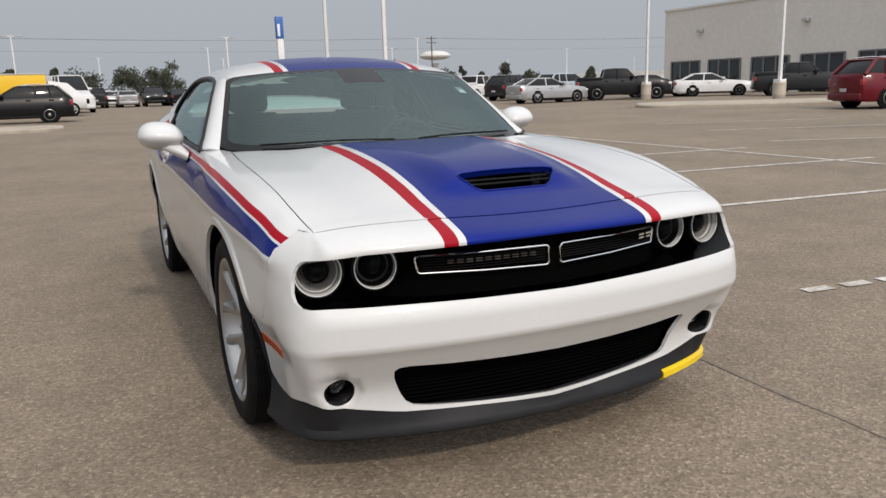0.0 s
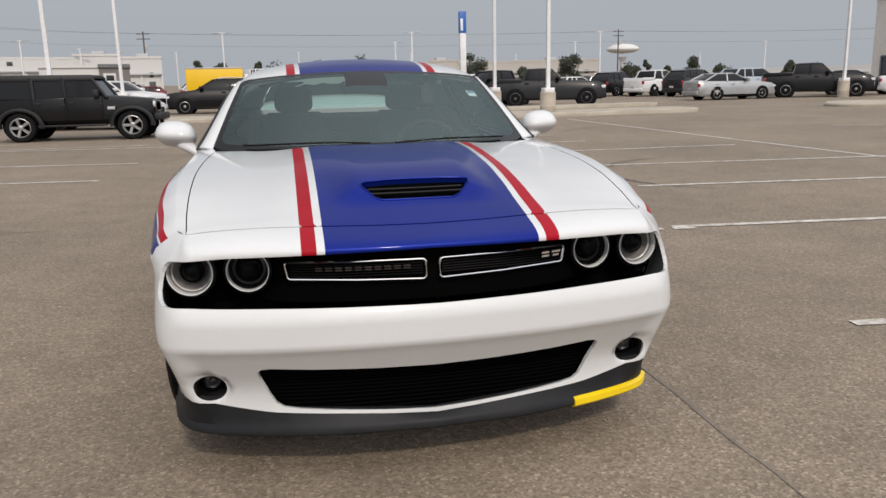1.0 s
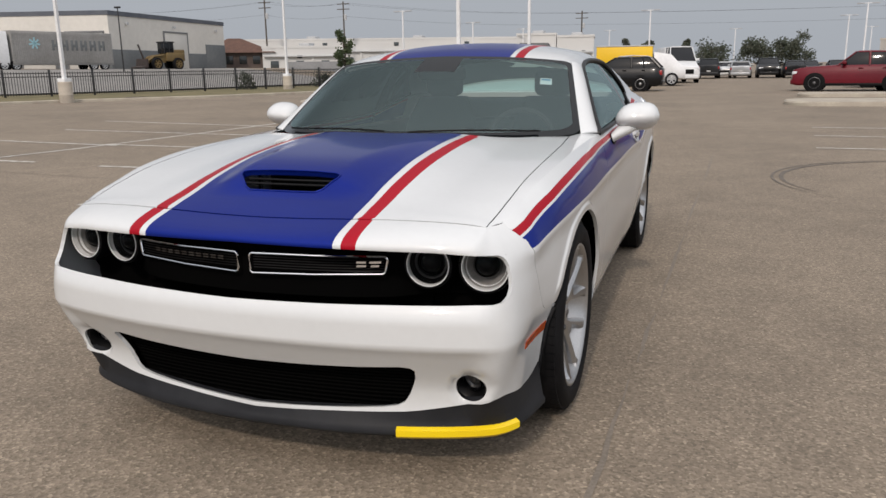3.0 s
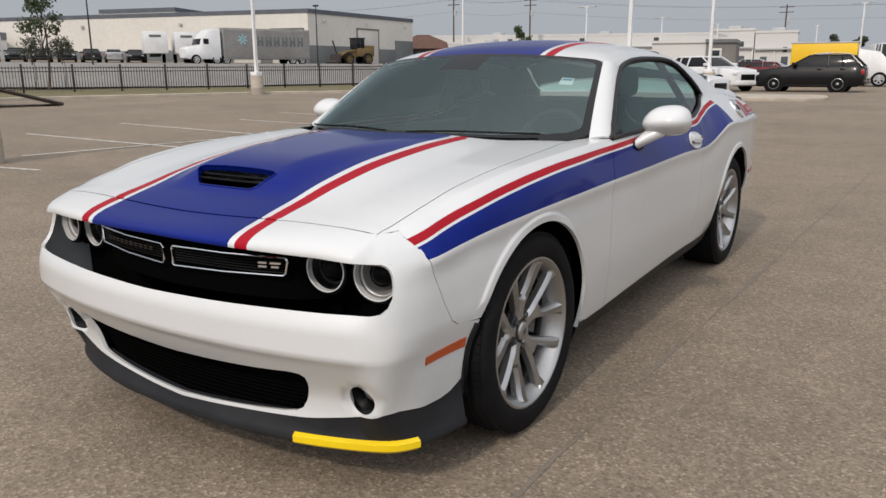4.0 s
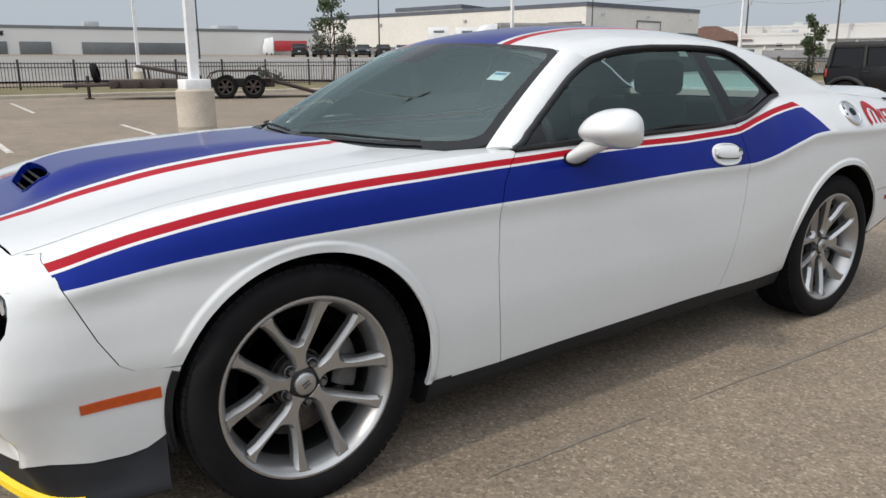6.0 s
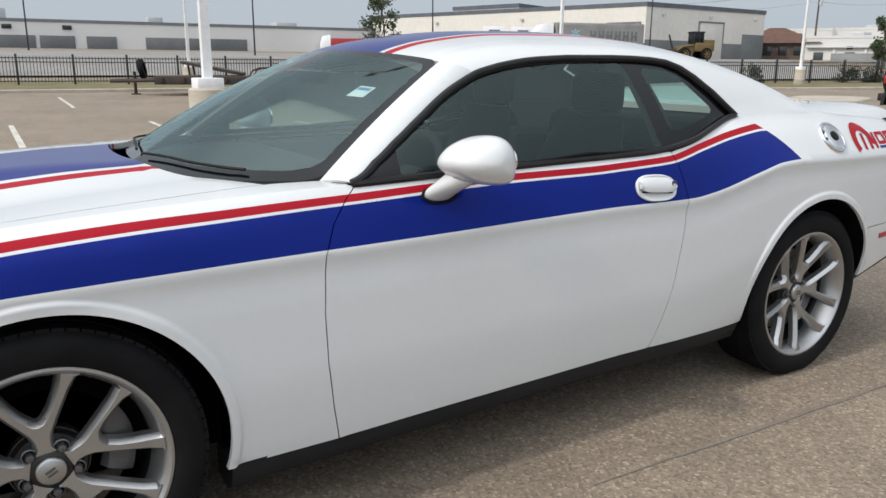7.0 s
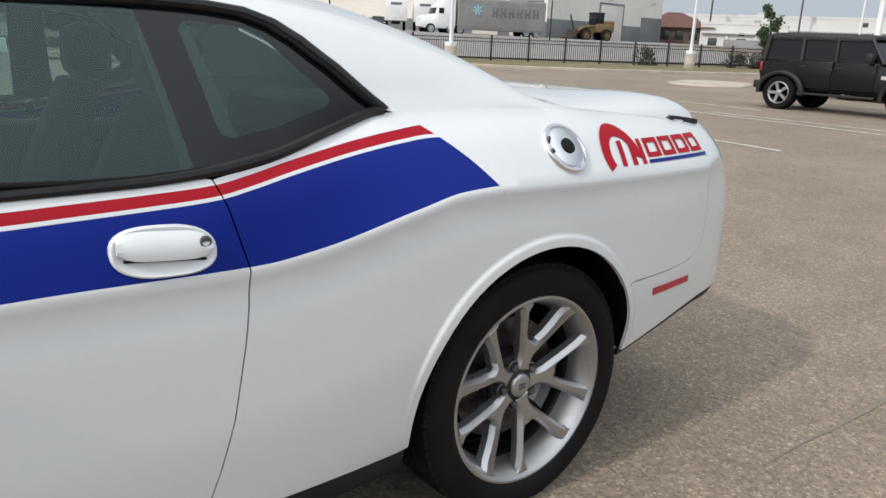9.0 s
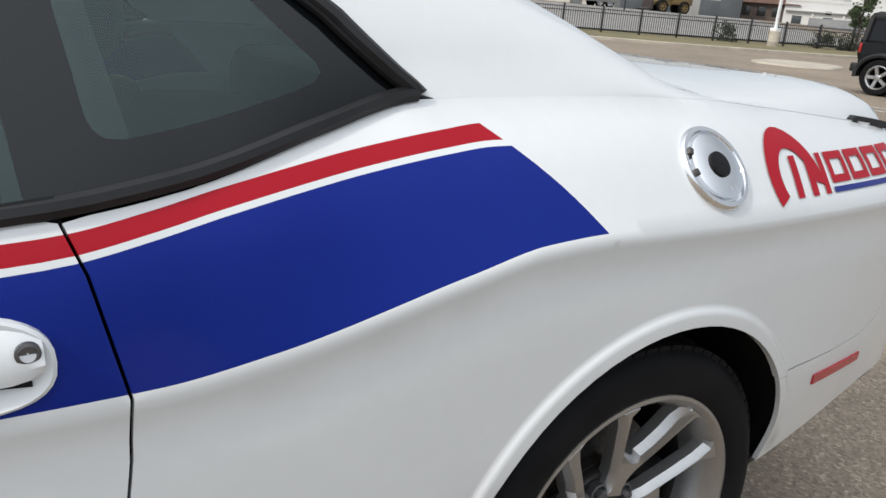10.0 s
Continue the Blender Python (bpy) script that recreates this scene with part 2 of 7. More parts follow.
def lathe(bm, profile, turns=32, m=None, axis="z", caps=False):
    """Turns a profile of (radius, height) round an axis."""
    rings = []
    for r, h in profile:
        ring = []
        for k in range(turns):
            a = 2 * math.pi * k / turns
            p = (r * math.cos(a), r * math.sin(a), h) if axis == "z" else (h, r * math.cos(a), r * math.sin(a))
            ring.append(bm.verts.new(Vector(p) if m is None else m @ Vector(p)))
        rings.append(ring)
    for a, b in zip(rings, rings[1:]):
        for k in range(turns):
            bm.faces.new((a[k], a[(k + 1) % turns], b[(k + 1) % turns], b[k]))
    if caps:
        bm.faces.new(rings[0]), bm.faces.new(rings[-1])
    return bm


def tube(bm, line, radius, sides=8, closed=False, flat=1.0):
    """A round bar along a line of places."""
    line = [Vector(p) for p in line]
    rings = []
    for i, p in enumerate(line):
        a = line[i - 1] if i or closed else line[0]
        b = line[(i + 1) % len(line)] if i < len(line) - 1 or closed else line[-1]
        d = (b - a).normalized()
        side = d.cross(Vector((0, 0, 1)))
        side = side.normalized() if side.length > 1e-3 else Vector((1, 0, 0))
        up = side.cross(d)
        r = radius[i] if isinstance(radius, (list, tuple)) else radius
        rings.append([bm.verts.new(p + side * (r * math.cos(2 * math.pi * k / sides)) + up * (r * flat * math.sin(2 * math.pi * k / sides))) for k in range(sides)])
    pairs = list(zip(rings, rings[1:])) + ([(rings[-1], rings[0])] if closed else [])
    for a, b in pairs:
        for k in range(sides):
            bm.faces.new((a[k], a[(k + 1) % sides], b[(k + 1) % sides], b[k]))
    if not closed:
        bm.faces.new(rings[0][::-1]), bm.faces.new(rings[-1])
    return bm


def loft(bm, rings, caps=True):
    """Joins closed rings of places, each with as many points."""
    made = [[bm.verts.new(p) for p in ring] for ring in rings]
    n = len(made[0])
    for a, b in zip(made, made[1:]):
        for k in range(n):
            bm.faces.new((a[k], a[(k + 1) % n], b[(k + 1) % n], b[k]))
    if caps:
        bm.faces.new(made[0][::-1]), bm.faces.new(made[-1])
    return bm


def rounded(x0, x1, z0, z1, r, n=5):
    """The outline of a rounded rectangle."""
    out = []
    for cx, cz, a0 in ((x1 - r, z1 - r, 0), (x0 + r, z1 - r, 90), (x0 + r, z0 + r, 180), (x1 - r, z0 + r, 270)):
        out += [(cx + r * math.cos(radians(a0 + 90 * k / n)), cz + r * math.sin(radians(a0 + 90 * k / n))) for k in range(n + 1)]
    return out


# ---- the coupe's form ----
def curve(*pts):
    """A smooth curve through (a, b) points that never overshoots them."""
    a, b = np.array(pts, float).T
    h, m = np.diff(a), np.diff(b) / np.diff(a)
    d = np.zeros(len(a))
    d[0], d[-1] = m[0], m[-1]
    for i in range(1, len(a) - 1):
        if m[i - 1] * m[i] > 0:
            w1, w2 = 2 * h[i] + h[i - 1], h[i] + 2 * h[i - 1]
            d[i] = (w1 + w2) / (w1 / m[i - 1] + w2 / m[i])

    def at(v):
        v = np.clip(v, a[0], a[-1])
        i = np.clip(np.searchsorted(a, v) - 1, 0, len(h) - 1)
        t = (v - a[i]) / h[i]
        return ((1 + 2 * t) * (1 - t) ** 2 * b[i] + t * (1 - t) ** 2 * h[i] * d[i]
                + t * t * (3 - 2 * t) * b[i + 1] + t * t * (t - 1) * h[i] * d[i + 1])
    return at


def smooth(lo, hi, v):
    t = np.clip((v - lo) / (hi - lo), 0, 1)
    return t * t * (3 - 2 * t)


# Plan outline of the body at its widest, from the nose round one flank to the tail: (x, y), y from the front axle back.
PLAN = [(0, -.928), (.2, -.922), (.4, -.905), (.6, -.872), (.74, -.838), (.818, -.805), (.864, -.748), (.885, -.65), (.896, -.5),
        (.918, -.3), (.934, -.05), (.936, .2), (.927, .7), (.921, 1.3), (.92, 1.8), (.923, 2.2), (.928, 2.6), (.928, 2.95),
        (.914, 3.25), (.893, 3.5), (.864, 3.7), (.818, 3.86), (.733, 3.97), (.55, 4.03), (.3, 4.065), (0, 4.075)]


def _plan():
    p = np.array([(-x, y) for x, y in PLAN[2:0:-1]] + PLAN + [(-x, y) for x, y in PLAN[-2:-4:-1]], float)
    out = []
    for i in range(2, len(p) - 3):
        for t in np.linspace(0, 1, 24, endpoint=False):
            a, b, c, d = p[i - 1], p[i], p[i + 1], p[i + 2]
            out.append(.5 * (2 * b + (c - a) * t + (2 * a - 5 * b + 4 * c - d) * t * t + (3 * b - a - 3 * c + d) * t ** 3))
    out.append(p[-3])
    out = np.array(out)
    s = np.r_[0, np.cumsum(np.hypot(*np.diff(out, axis=0).T))]
    n = np.gradient(out, s, axis=0)
    n = np.stack([-n[:, 1], n[:, 0]], 1)  # inward
    return s, out, n / np.hypot(*n.T)[:, None]


PLAN_S, PLAN_XY, PLAN_N = _plan()
S_END = PLAN_S[-1]
# The same inward directions, evened out round the corners, for the deeply drawn-in parts of the nose.
_even = np.array([np.mean([[np.interp(abs(s + d), PLAN_S, PLAN_N[:, 0]) * np.sign(s + d + 1e-9), np.interp(abs(s + d), PLAN_S, PLAN_N[:, 1])] for d in np.linspace(-.17, .17, 15)], 0) for s in PLAN_S])
PLAN_EVEN = _even / np.hypot(*_even.T)[:, None]


def s_of_y(y):
    """Arc length along the plan at which the flank passes y."""
    k = (PLAN_XY[:, 1] > -.7) & (PLAN_XY[:, 1] < 3.9) & (PLAN_XY[:, 0] > .5)
    return np.interp(y, PLAN_XY[k, 1], PLAN_S[k])


def s_of_x(x):
    """Arc length along the plan at which the nose passes x (up to 0.84)."""
    k = (PLAN_XY[:, 1] < -.7)
    return np.interp(x, PLAN_XY[k, 0], PLAN_S[k])


# Heights along the flank: the crease (lower edge of the stripe), the stripe's upper edge, the shoulder.
crease_z = curve((-.95, .72), (-.62, .747), (-.3, .790), (0, .810), (.41, .819), (1.04, .828), (1.52, .839), (1.76, .843), (2.0, .841), (2.1, .842),
                 (2.22, .856), (2.48, .916), (2.6, .942), (2.72, .948), (3.1, .942), (3.5, .938), (4.1, .92))
red_z = curve((-.95, .77), (-.646, .814), (-.52, .848), (-.42, .873), (-.3, .896), (-.17, .915), (0, .933), (.27, .949), (.43, .954), (.79, .966), (1.32, .984), (1.66, .986), (1.78, .990), (1.91, .995), (2.02, 1.001),
              (2.12, 1.018), (2.19, 1.0335), (2.27, 1.050), (2.385, 1.070), (2.48, 1.084), (2.56, 1.092), (3, 1.095))
shoulder_z = curve((-.95, .80), (-.66, .832), (-.5, .874), (-.3, .92), (0, .955), (.4, .976), (.76, .988), (1.04, .992), (1.56, 1.002), (2.02, 1.014),
                   (2.14, 1.03), (2.32, 1.08), (2.48, 1.117), (2.8, 1.122), (3.0, 1.119), (3.1, 1.114), (3.3, 1.097), (3.5, 1.079), (3.7, 1.060), (3.9, 1.034), (4.1, 1.015))
# Inward offset against height above or below the crease, as a slope and its end.
shoulder_in = curve((-.95, .06), (-.66, .085), (-.3, .09), (0, .09), (.4, .085), (.76, .07), (1.04, .062), (2.02, .062), (2.2, .085), (2.48, .155),
                    (2.8, .165), (3.2, .165), (3.6, .15), (3.9, .1), (4.1, .08))
lean = curve((-.95, .6), (-.62, .55), (-.35, .3), (.3, .35), (.75, .72), (4.1, .72))
flank_in = curve((-.7, .10), (-.58, .05), (-.5, .032), (-.3, .008), (-.12, .006), (-.05, .009), (0, 0))
nose_in = curve((.10, .16), (.17, .125), (.20, .113), (.22, .112), (.25, .118), (.28, .121), (.31, .118), (.35, .104), (.40, .073), (.44, .045), (.47, .023), (.483, .012), (.489, .003), (.497, 0), (.52, 0), (.57, .0), (.60, .008),
                (.622, .022), (.64, .035), (.70, .04), (.755, .042), (.775, .05), (.80, .075), (.83, .14))
nose_side = curve((.10, .13), (.17, .11), (.22, .10), (.26, .092), (.31, .078), (.35, .062), (.40, .041), (.44, .024), (.47, .012), (.483, .007), (.489, .002), (.497, 0), (.53, 0), (.58, .005), (.64, .016), (.70, .033), (.755, .058), (.80, .092), (.83, .13))
tail_in = curve((.15, .14), (.25, .06), (.4, .01), (.55, 0), (.75, .0), (.88, .02), (.96, .05), (1.0, .08), (1.04, .125), (1.08, .18), (1.12, .23))


ARCHES = ((.015, .362, .404), (2.905, .374, .406))  # wheel arches: y, z, radius


def body(s, z):
    """A point of the painted body's side, by arc length along the plan and height."""
    s = np.asarray(s, float)
    z = np.asarray(z, float)
    x, y = np.interp(s, PLAN_S, PLAN_XY[:, 0]), np.interp(s, PLAN_S, PLAN_XY[:, 1])
    nx, ny = np.interp(s, PLAN_S, PLAN_N[:, 0]), np.interp(s, PLAN_S, PLAN_N[:, 1])
    zc, zs = crease_z(y), shoulder_z(y)
    up = np.clip((z - zc) / (zs - zc), 0, 1.15)
    flank = np.where(z < zc, flank_in(z - zc), shoulder_in(y) * (lean(y) * up + (1 - lean(y)) * up ** 5))
    flank = flank + .028 * smooth(-.15, -.45, y) * smooth(.56, .42, z)
    a = 1 - smooth(-.80, -.55, y)
    b = smooth(3.6, 3.95, y)
    for cy, cz, r in ARCHES:
        d = np.hypot(y - cy, z - cz) - r
        lower = smooth(.50, .60, z) if cy < 1 else smooth(.34, .62, z)
        flank = flank - .010 * (1 - smooth(.018, .036, d)) * (z > .2) * np.where(y < cy, lower, 1.0 if cy < 1 else smooth(.38, .52, z))
    side = smooth(.76, .845, np.abs(x))
    off = flank * (1 - a) * (1 - b) + tail_in(z) * b
    nose = (nose_in(z) * (1 - side) + nose_side(z) * side) * a
    pocket = np.hypot((np.abs(x) - .770) / .094, (z - .341 - .10 * (np.abs(x) - .770)) / .064)
    nose = nose + .020 * (1 - smooth(.55, 1.0, pocket)) * (y < -.7)
    ex, ey = np.interp(s, PLAN_S, PLAN_EVEN[:, 0]), np.interp(s, PLAN_S, PLAN_EVEN[:, 1])
    return np.stack([x + nx * off + ex * nose, y + ny * off + ey * nose, z], -1)


# Hood and cowl.
hood_mid = curve((-1, .74), (-.90, .782), (-.85, .80), (-.78, .822), (-.7, .842), (-.52, .874), (-.2, .925), (.1, .962), (.35, .987), (.5, .998))
bulge_y = curve((-.74, 0), (-.6, .014), (-.45, .036), (-.2, .05), (.1, .045), (.35, .03), (.5, .025))
scoop_y = curve((-.6, 0), (-.57, .008), (-.52, .036), (-.45, .042), (-.2, .02), (.1, .005), (.3, 0))


def edge_x(y):
    """Half width at the shoulder."""
    return body(s_of_y(y), shoulder_z(y))[..., 0]


def hood(x, y):
    x, y = np.asarray(x, float), np.asarray(y, float)
    ex = np.where(y < -.66, .79, edge_x(np.maximum(y, -.66)))
    ez = np.where(y < -.66, shoulder_z(-.66) - 0.9 * (-.66 - y) * .35, shoulder_z(y))
    u = np.clip(np.abs(x) / ex, 0, 1.05)
    z = hood_mid(y + .12 * u ** 2.2 * smooth(-.3, -.8, y)) * (1 - u ** 3) + ez * u ** 3 + .012 * (u ** 2) * (1 - u ** 4)
    z = z + bulge_y(y) * (1 - smooth(.24, .58, np.abs(x))) + scoop_y(y) * (1 - smooth(.18, .31, np.abs(x)))
    return np.stack([x, y, z], -1)


# Greenhouse: belt, rail and roof centre by y.
belt_x = edge_x
rail_x = curve((.6, .86), (.72, .815), (.8, .785), (1.0, .722), (1.2, .662), (1.35, .635), (1.6, .622), (2.0, .622), (2.3, .635), (2.6, .665), (3.0, .71), (3.3, .735))
rail_z = curve((.6, .95), (.72, .985), (.8, 1.035), (1.0, 1.185), (1.2, 1.312), (1.35, 1.352), (1.6, 1.372), (2.0, 1.37), (2.3, 1.345), (2.6, 1.286), (2.8, 1.224), (2.92, 1.176), (3.02, 1.135), (3.1, 1.118), (3.3, 1.10))
roof_z = curve((.6, 1.0), (1.0, 1.28), (1.12, 1.352), (1.3, 1.402), (1.6, 1.437), (1.9, 1.444), (2.2, 1.432), (2.5, 1.397), (2.8, 1.315), (3.05, 1.19), (3.3, 1.105))


def green(y, w):
    """A point of pillar, rail or roof: w 0 at the belt, 0.5 at the rail, 1 on the centre line."""
    y, w = np.broadcast_arrays(np.asarray(y, float), np.asarray(w, float))
    bx, bz, rx, rz, tz = belt_x(y), shoulder_z(y), rail_x(y), rail_z(y), roof_z(y)

    def sharp(w):
        f = np.clip(w / .5, 0, 1)
        g = np.clip((w - .5) / .5, 0, 1)
        x = np.where(w < .5, bx + (rx - bx) * f + .018 * (1 - smooth(2.85, 3.2, y)) * 4 * f * (1 - f), rx * (1 - g))
        z = np.where(w < .5, bz + (rz - bz) * f, rz + (tz - rz) * (1 - (1 - g) ** 2.3))
        return np.stack([x, z])
    out = 0
    for k, wt in ((-2, .12), (-1, .22), (0, .32), (1, .22), (2, .12)):
        r = .034 * np.minimum(1, w / .25) * np.minimum(1, (1 - w) / .1)
        out = out + wt * sharp(np.clip(w + k * r, 0, 1))
    return np.stack([out[0], y, out[1]], -1)


def w_of_z(y, z):
    return .5 * np.clip((z - shoulder_z(y)) / np.maximum(rail_z(y) - shoulder_z(y), .02), 0, 1)


# ---- the parked coupe: origin on the ground under the front axle ----
coupe = thing("coupe", "white two-door coupe with blue, red and white stripes, parked on asphalt", "car")


def flank(s, z):
    """body() on both sides of the nose: s below 0 is the other side."""
    p = body(np.abs(s), z)
    p[..., 0] *= np.where(np.asarray(s) < 0, -1, 1)
    return p


def ys(pts):
    """(y, z) on the flank as (s, z)."""
    return [(float(s_of_y(y)), z) for y, z in pts]


def xs(pts):
    return [(float(np.sign(x) * s_of_x(abs(x))), z) for x, z in pts]


def arch(i, a0, a1, grow=0.0, n=40):
    cy, cz, r = ARCHES[i]
    return [(cy + (r + grow) * math.cos(radians(a)), cz + (r + grow) * math.sin(radians(a))) for a in np.linspace(a0, a1, n)]


def along(f, y0, y1, n=40):
    return [(y, float(f(y))) for y in np.linspace(y0, y1, n)]


PAINT = [WHITE, BLUE, RED]
DOOR_FRONT = [(.730, .262), (.708, .374), (.690, .506), (.683, .655), (.69, .82), (.722, .895), (.768, .953), (.806, .986)]
DOOR_REAR = [(1.970, .299), (1.989, .345), (2.012, .418), (2.043, .537), (2.069, .693), (2.078, .77), (2.080, .844), (2.052, .965), (2.034, 1.012)]
STRIPE_TIP, STRIPE_END = ((-.610, .747), (-.646, .814)), ((2.712, .949), (2.548, 1.091))
sill_z = curve((.4, .262), (.73, .264), (1.0, .272), (1.4, .282), (1.95, .297), (2.6, .299))


def stripe_lines(y0, y1):
    """The stripe's edges between two places along the flank: crease, blue, pinstripe, red."""
    out = []
    for up, lo in ((-.016, None), (0, None), (.008, None), (None, .0265), (None, .0195), (None, 0)):
        out.append(lambda y, up=up, lo=lo: crease_z(y) + up if lo is None else red_z(y) - lo)
    return [ys(along(f, y0, y1, 50)) for f in out]


def stripe_paint(s, z):
    """0 white, 1 blue, 2 red, by place on the flank."""
    y = np.interp(s, PLAN_S, PLAN_XY[:, 1])
    c, r = crease_z(y), red_z(y)
    (ya, za), (yb, zb) = STRIPE_TIP
    front = y > ya + (z - za) / (zb - za) * (yb - ya)
    (yc, zc), (yd, zd) = STRIPE_END
    t = (z - zc) / (zd - zc)
    rear = y < yc + t * (yd - yc) + .012 * np.sin(np.pi * np.clip(t, 0, 1))
    on = front & rear
    return np.where(on & (z > c + .008) & (z < r - .0265), 1, np.where(on & (z > r - .0195) & (z < r), 2, 0))


def end_cut():
    (yc, zc), (yd, zd) = STRIPE_END
    return ys([(yc + t * (yd - yc) + .012 * math.sin(math.pi * t), zc + t * (zd - zc)) for t in np.linspace(-.05, 1.1, 12)])


# Front fender: flank and the strip of top beside the hood.
hood_gap = curve((-.673, .757), (-.55, .768), (-.4, .776), (0, .785), (.3, .778), (.5, .765), (.6, .757))
SEAM = [(-.652, .828), (-.646, .814), (-.613, .764), (-.599, .736), (-.546, .619), (-.504, .548), (-.47, .527), (-.418, .522)]
fender_out = [(y + .003, z) for y, z in SEAM] + arch(0, 157, -14) + [(.44, .262)] + DOOR_FRONT + along(shoulder_z, .79, -.652, 140)[1:-1]
fender = patch(ys(fender_out), flank, .03, lines=stripe_lines(-.655, .82) + [ys(arch(0, 150, -8, g)) for g in (.018, .027, .037)], pick=stripe_paint, flange=.014)


def fender_top(y, u):
    """Strip from the hood gap (u 0) to the shoulder (u 1)."""
    g, e = hood_gap(y) + .002, edge_x(y)
    u = u * 10
    off_ = body(s_of_y(y), shoulder_z(y)) - hood(e, y)
    return hood(g + (e - g) * u, y) + off_ * (u ** 2)[..., None]


top_strip = patch([(y, 0) for y in np.linspace(-.698, .6, 40)] + [(.79, 0.03), (.79, .1)] + [(y, .1) for y in np.linspace(.75, -.40, 30)] + [(y, .1) for y in np.linspace(-.41, -.655, 24)] + [(-.677, .042)], fender_top, .03)
for name, turn in (("front_fender", lambda p: p), ("front_fender", mirrored)):
    sheet(name, [turn(fender), turn(top_strip)], PAINT, coupe)

# Doors and rear quarters.
gap = .0037
door_out = [(y + gap, z) for y, z in DOOR_FRONT] + along(lambda y: shoulder_z(y), .83, 2.02, 40) + [(y - gap, z) for y, z in DOOR_REAR[::-1]] + along(sill_z, 1.95, .76, 20)
door_patch = patch(ys(door_out), flank, .03, lines=stripe_lines(.66, 2.1), pick=stripe_paint, flange=.016)
quarter_out = DOOR_REAR[::-1] + along(sill_z, 1.99, 2.47, 8) + arch(1, 190, -10) + [(3.30, .62), (3.45, .622), (3.58, .632), (3.655, .66), (3.675, .72), (3.675, .83), (3.67, .95), (3.66, 1.060)]
quarter_out += along(shoulder_z, 3.6, 2.06, 50)
quarter_out = [q for q in quarter_out if not (q[0] > 3.2 and q[1] < .61)]
quarter_patch = patch(ys(quarter_out), flank, .03, lines=stripe_lines(2.0, 2.76) + [end_cut(), ys(along(crease_z, 2.775, 3.65, 30)), ys(along(lambda y: crease_z(y) - .016, 2.775, 3.65, 30))] + [ys(arch(1, 183, 40, g)) for g in (.018, .027, .037)], pick=stripe_paint, flange=.014)
doors = []
for turn in (lambda p: p, mirrored):
    doors.append(sheet("door", [turn(door_patch)], PAINT, coupe))

# Rear bumper with its flank.
tail_out = [(3.31, .615), (3.45, .619), (3.58, .629), (3.658, .657), (3.678, .72), (3.678, .83), (3.673, .95), (3.663, 1.060)]
low = [(3.3125, .382), (3.45, .418), (3.72, .482), (3.85, .50)]
tail_flat = ys(tail_out) + [(S_END, 1.03), (S_END, .52)] + ys(low[::-1]) + ys(arch(1, 2.5, 36, 0, 10))
tail_patch = patch(tail_flat, flank, .035, lines=[ys(arch(1, 12, 34, g, 10)) for g in (.018, .027, .037)], flange=.010)
sheet("rear_bumper", [tail_patch, mirrored(tail_patch)], PAINT, coupe)
valance = patch(ys(low) + [(S_END, .52), (S_END, .48)] + ys([(3.85, .465), (3.72, .452), (3.45, .392), (3.316, .357)]), lambda s, z: flank(s, z) * np.array((.985, 1, 1)), .04, flange=.01)
sheet("rear_valance", [valance, mirrored(valance)], [GREY_PLASTIC], coupe)

# Front bumper: the lower skin with notches for lamps and grille, and the header over them.
S_SEAM = float(s_of_y(-.613))
S_REC = float(s_of_x(.8685))


def lip(s):
    return float(np.interp(abs(s), [0, s_of_x(.41), s_of_x(.65), s_of_x(.80), S_REC, S_SEAM], [.780, .776, .773, .764, .757, .764]))


notch = [(S_REC - .034, lip(S_REC - .034)), (S_REC - .018, .7535), (S_REC - .007, .744), (S_REC - .001, .727), (S_REC, .70), (S_REC - .006, .668), (S_REC - .024, .645), (S_REC - .052, .631), (S_REC - .085, .627)] + [(float(s_of_x(x)), z) for x, z in ((.7, .624), (.5, .621), (.3, .617), (.1, .614), (0, .613))]
skin_low = [(0, .213), (.14, .221), (.3, .232), (.46, .241), (.54, .246), (.58, .251), (.65, .262), (.75, .276), (.82, .290), (.855, .301)]
right_half = [(0, skin_low[0][1])] + xs(skin_low[1:]) + ys([(-.70, .303), (-.64, .296), (-.58, .287), (-.5, .284), (-.455, .292), (-.42, .312)]) + ys(arch(0, 184, 158, 0, 8)) + ys(SEAM[:1:-1]) + [(S_SEAM - k * (S_SEAM - S_REC) / 6, lip(S_SEAM - k * (S_SEAM - S_REC) / 6)) for k in range(1, 7)] + notch
skin = right_half + [(-s, z) for s, z in right_half[-2:0:-1]]
grille_half = [(0, .390), (.2, .395), (.40, .405), (.535, .415), (.566, .412), (.581, .400), (.579, .37), (.570, .341), (.556, .306), (.537, .277), (.512, .264), (.46, .256), (.38, .249), (.28, .242), (.15, .234), (0, .227)]
grille_hole = xs(grille_half) + xs([(-x, z) for x, z in grille_half[-2:0:-1]])


def oval(cx, cz, rx, rz, n=28):
    return [(float(np.sign(cx) * s_of_x(abs(cx + rx * math.cos(2 * math.pi * k / n)))), cz + rz * math.sin(2 * math.pi * k / n)) for k in range(n)]


FOG_X, FOG_Z = .777, .336
skin_patch = patch(skin, flank, .028, holes=[grille_hole, oval(FOG_X, FOG_Z, .056, .046), oval(-FOG_X, FOG_Z, .056, .046)], flange=.013)
SEAM_X = [(0, -.742), (.2, -.738), (.4, -.728), (.6, -.710), (.757, -.690), (.776, -.662), (.796, -.628)]
sx_s = [0, s_of_x(.2), s_of_x(.4), s_of_x(.6), s_of_x(.765), S_REC, S_SEAM]


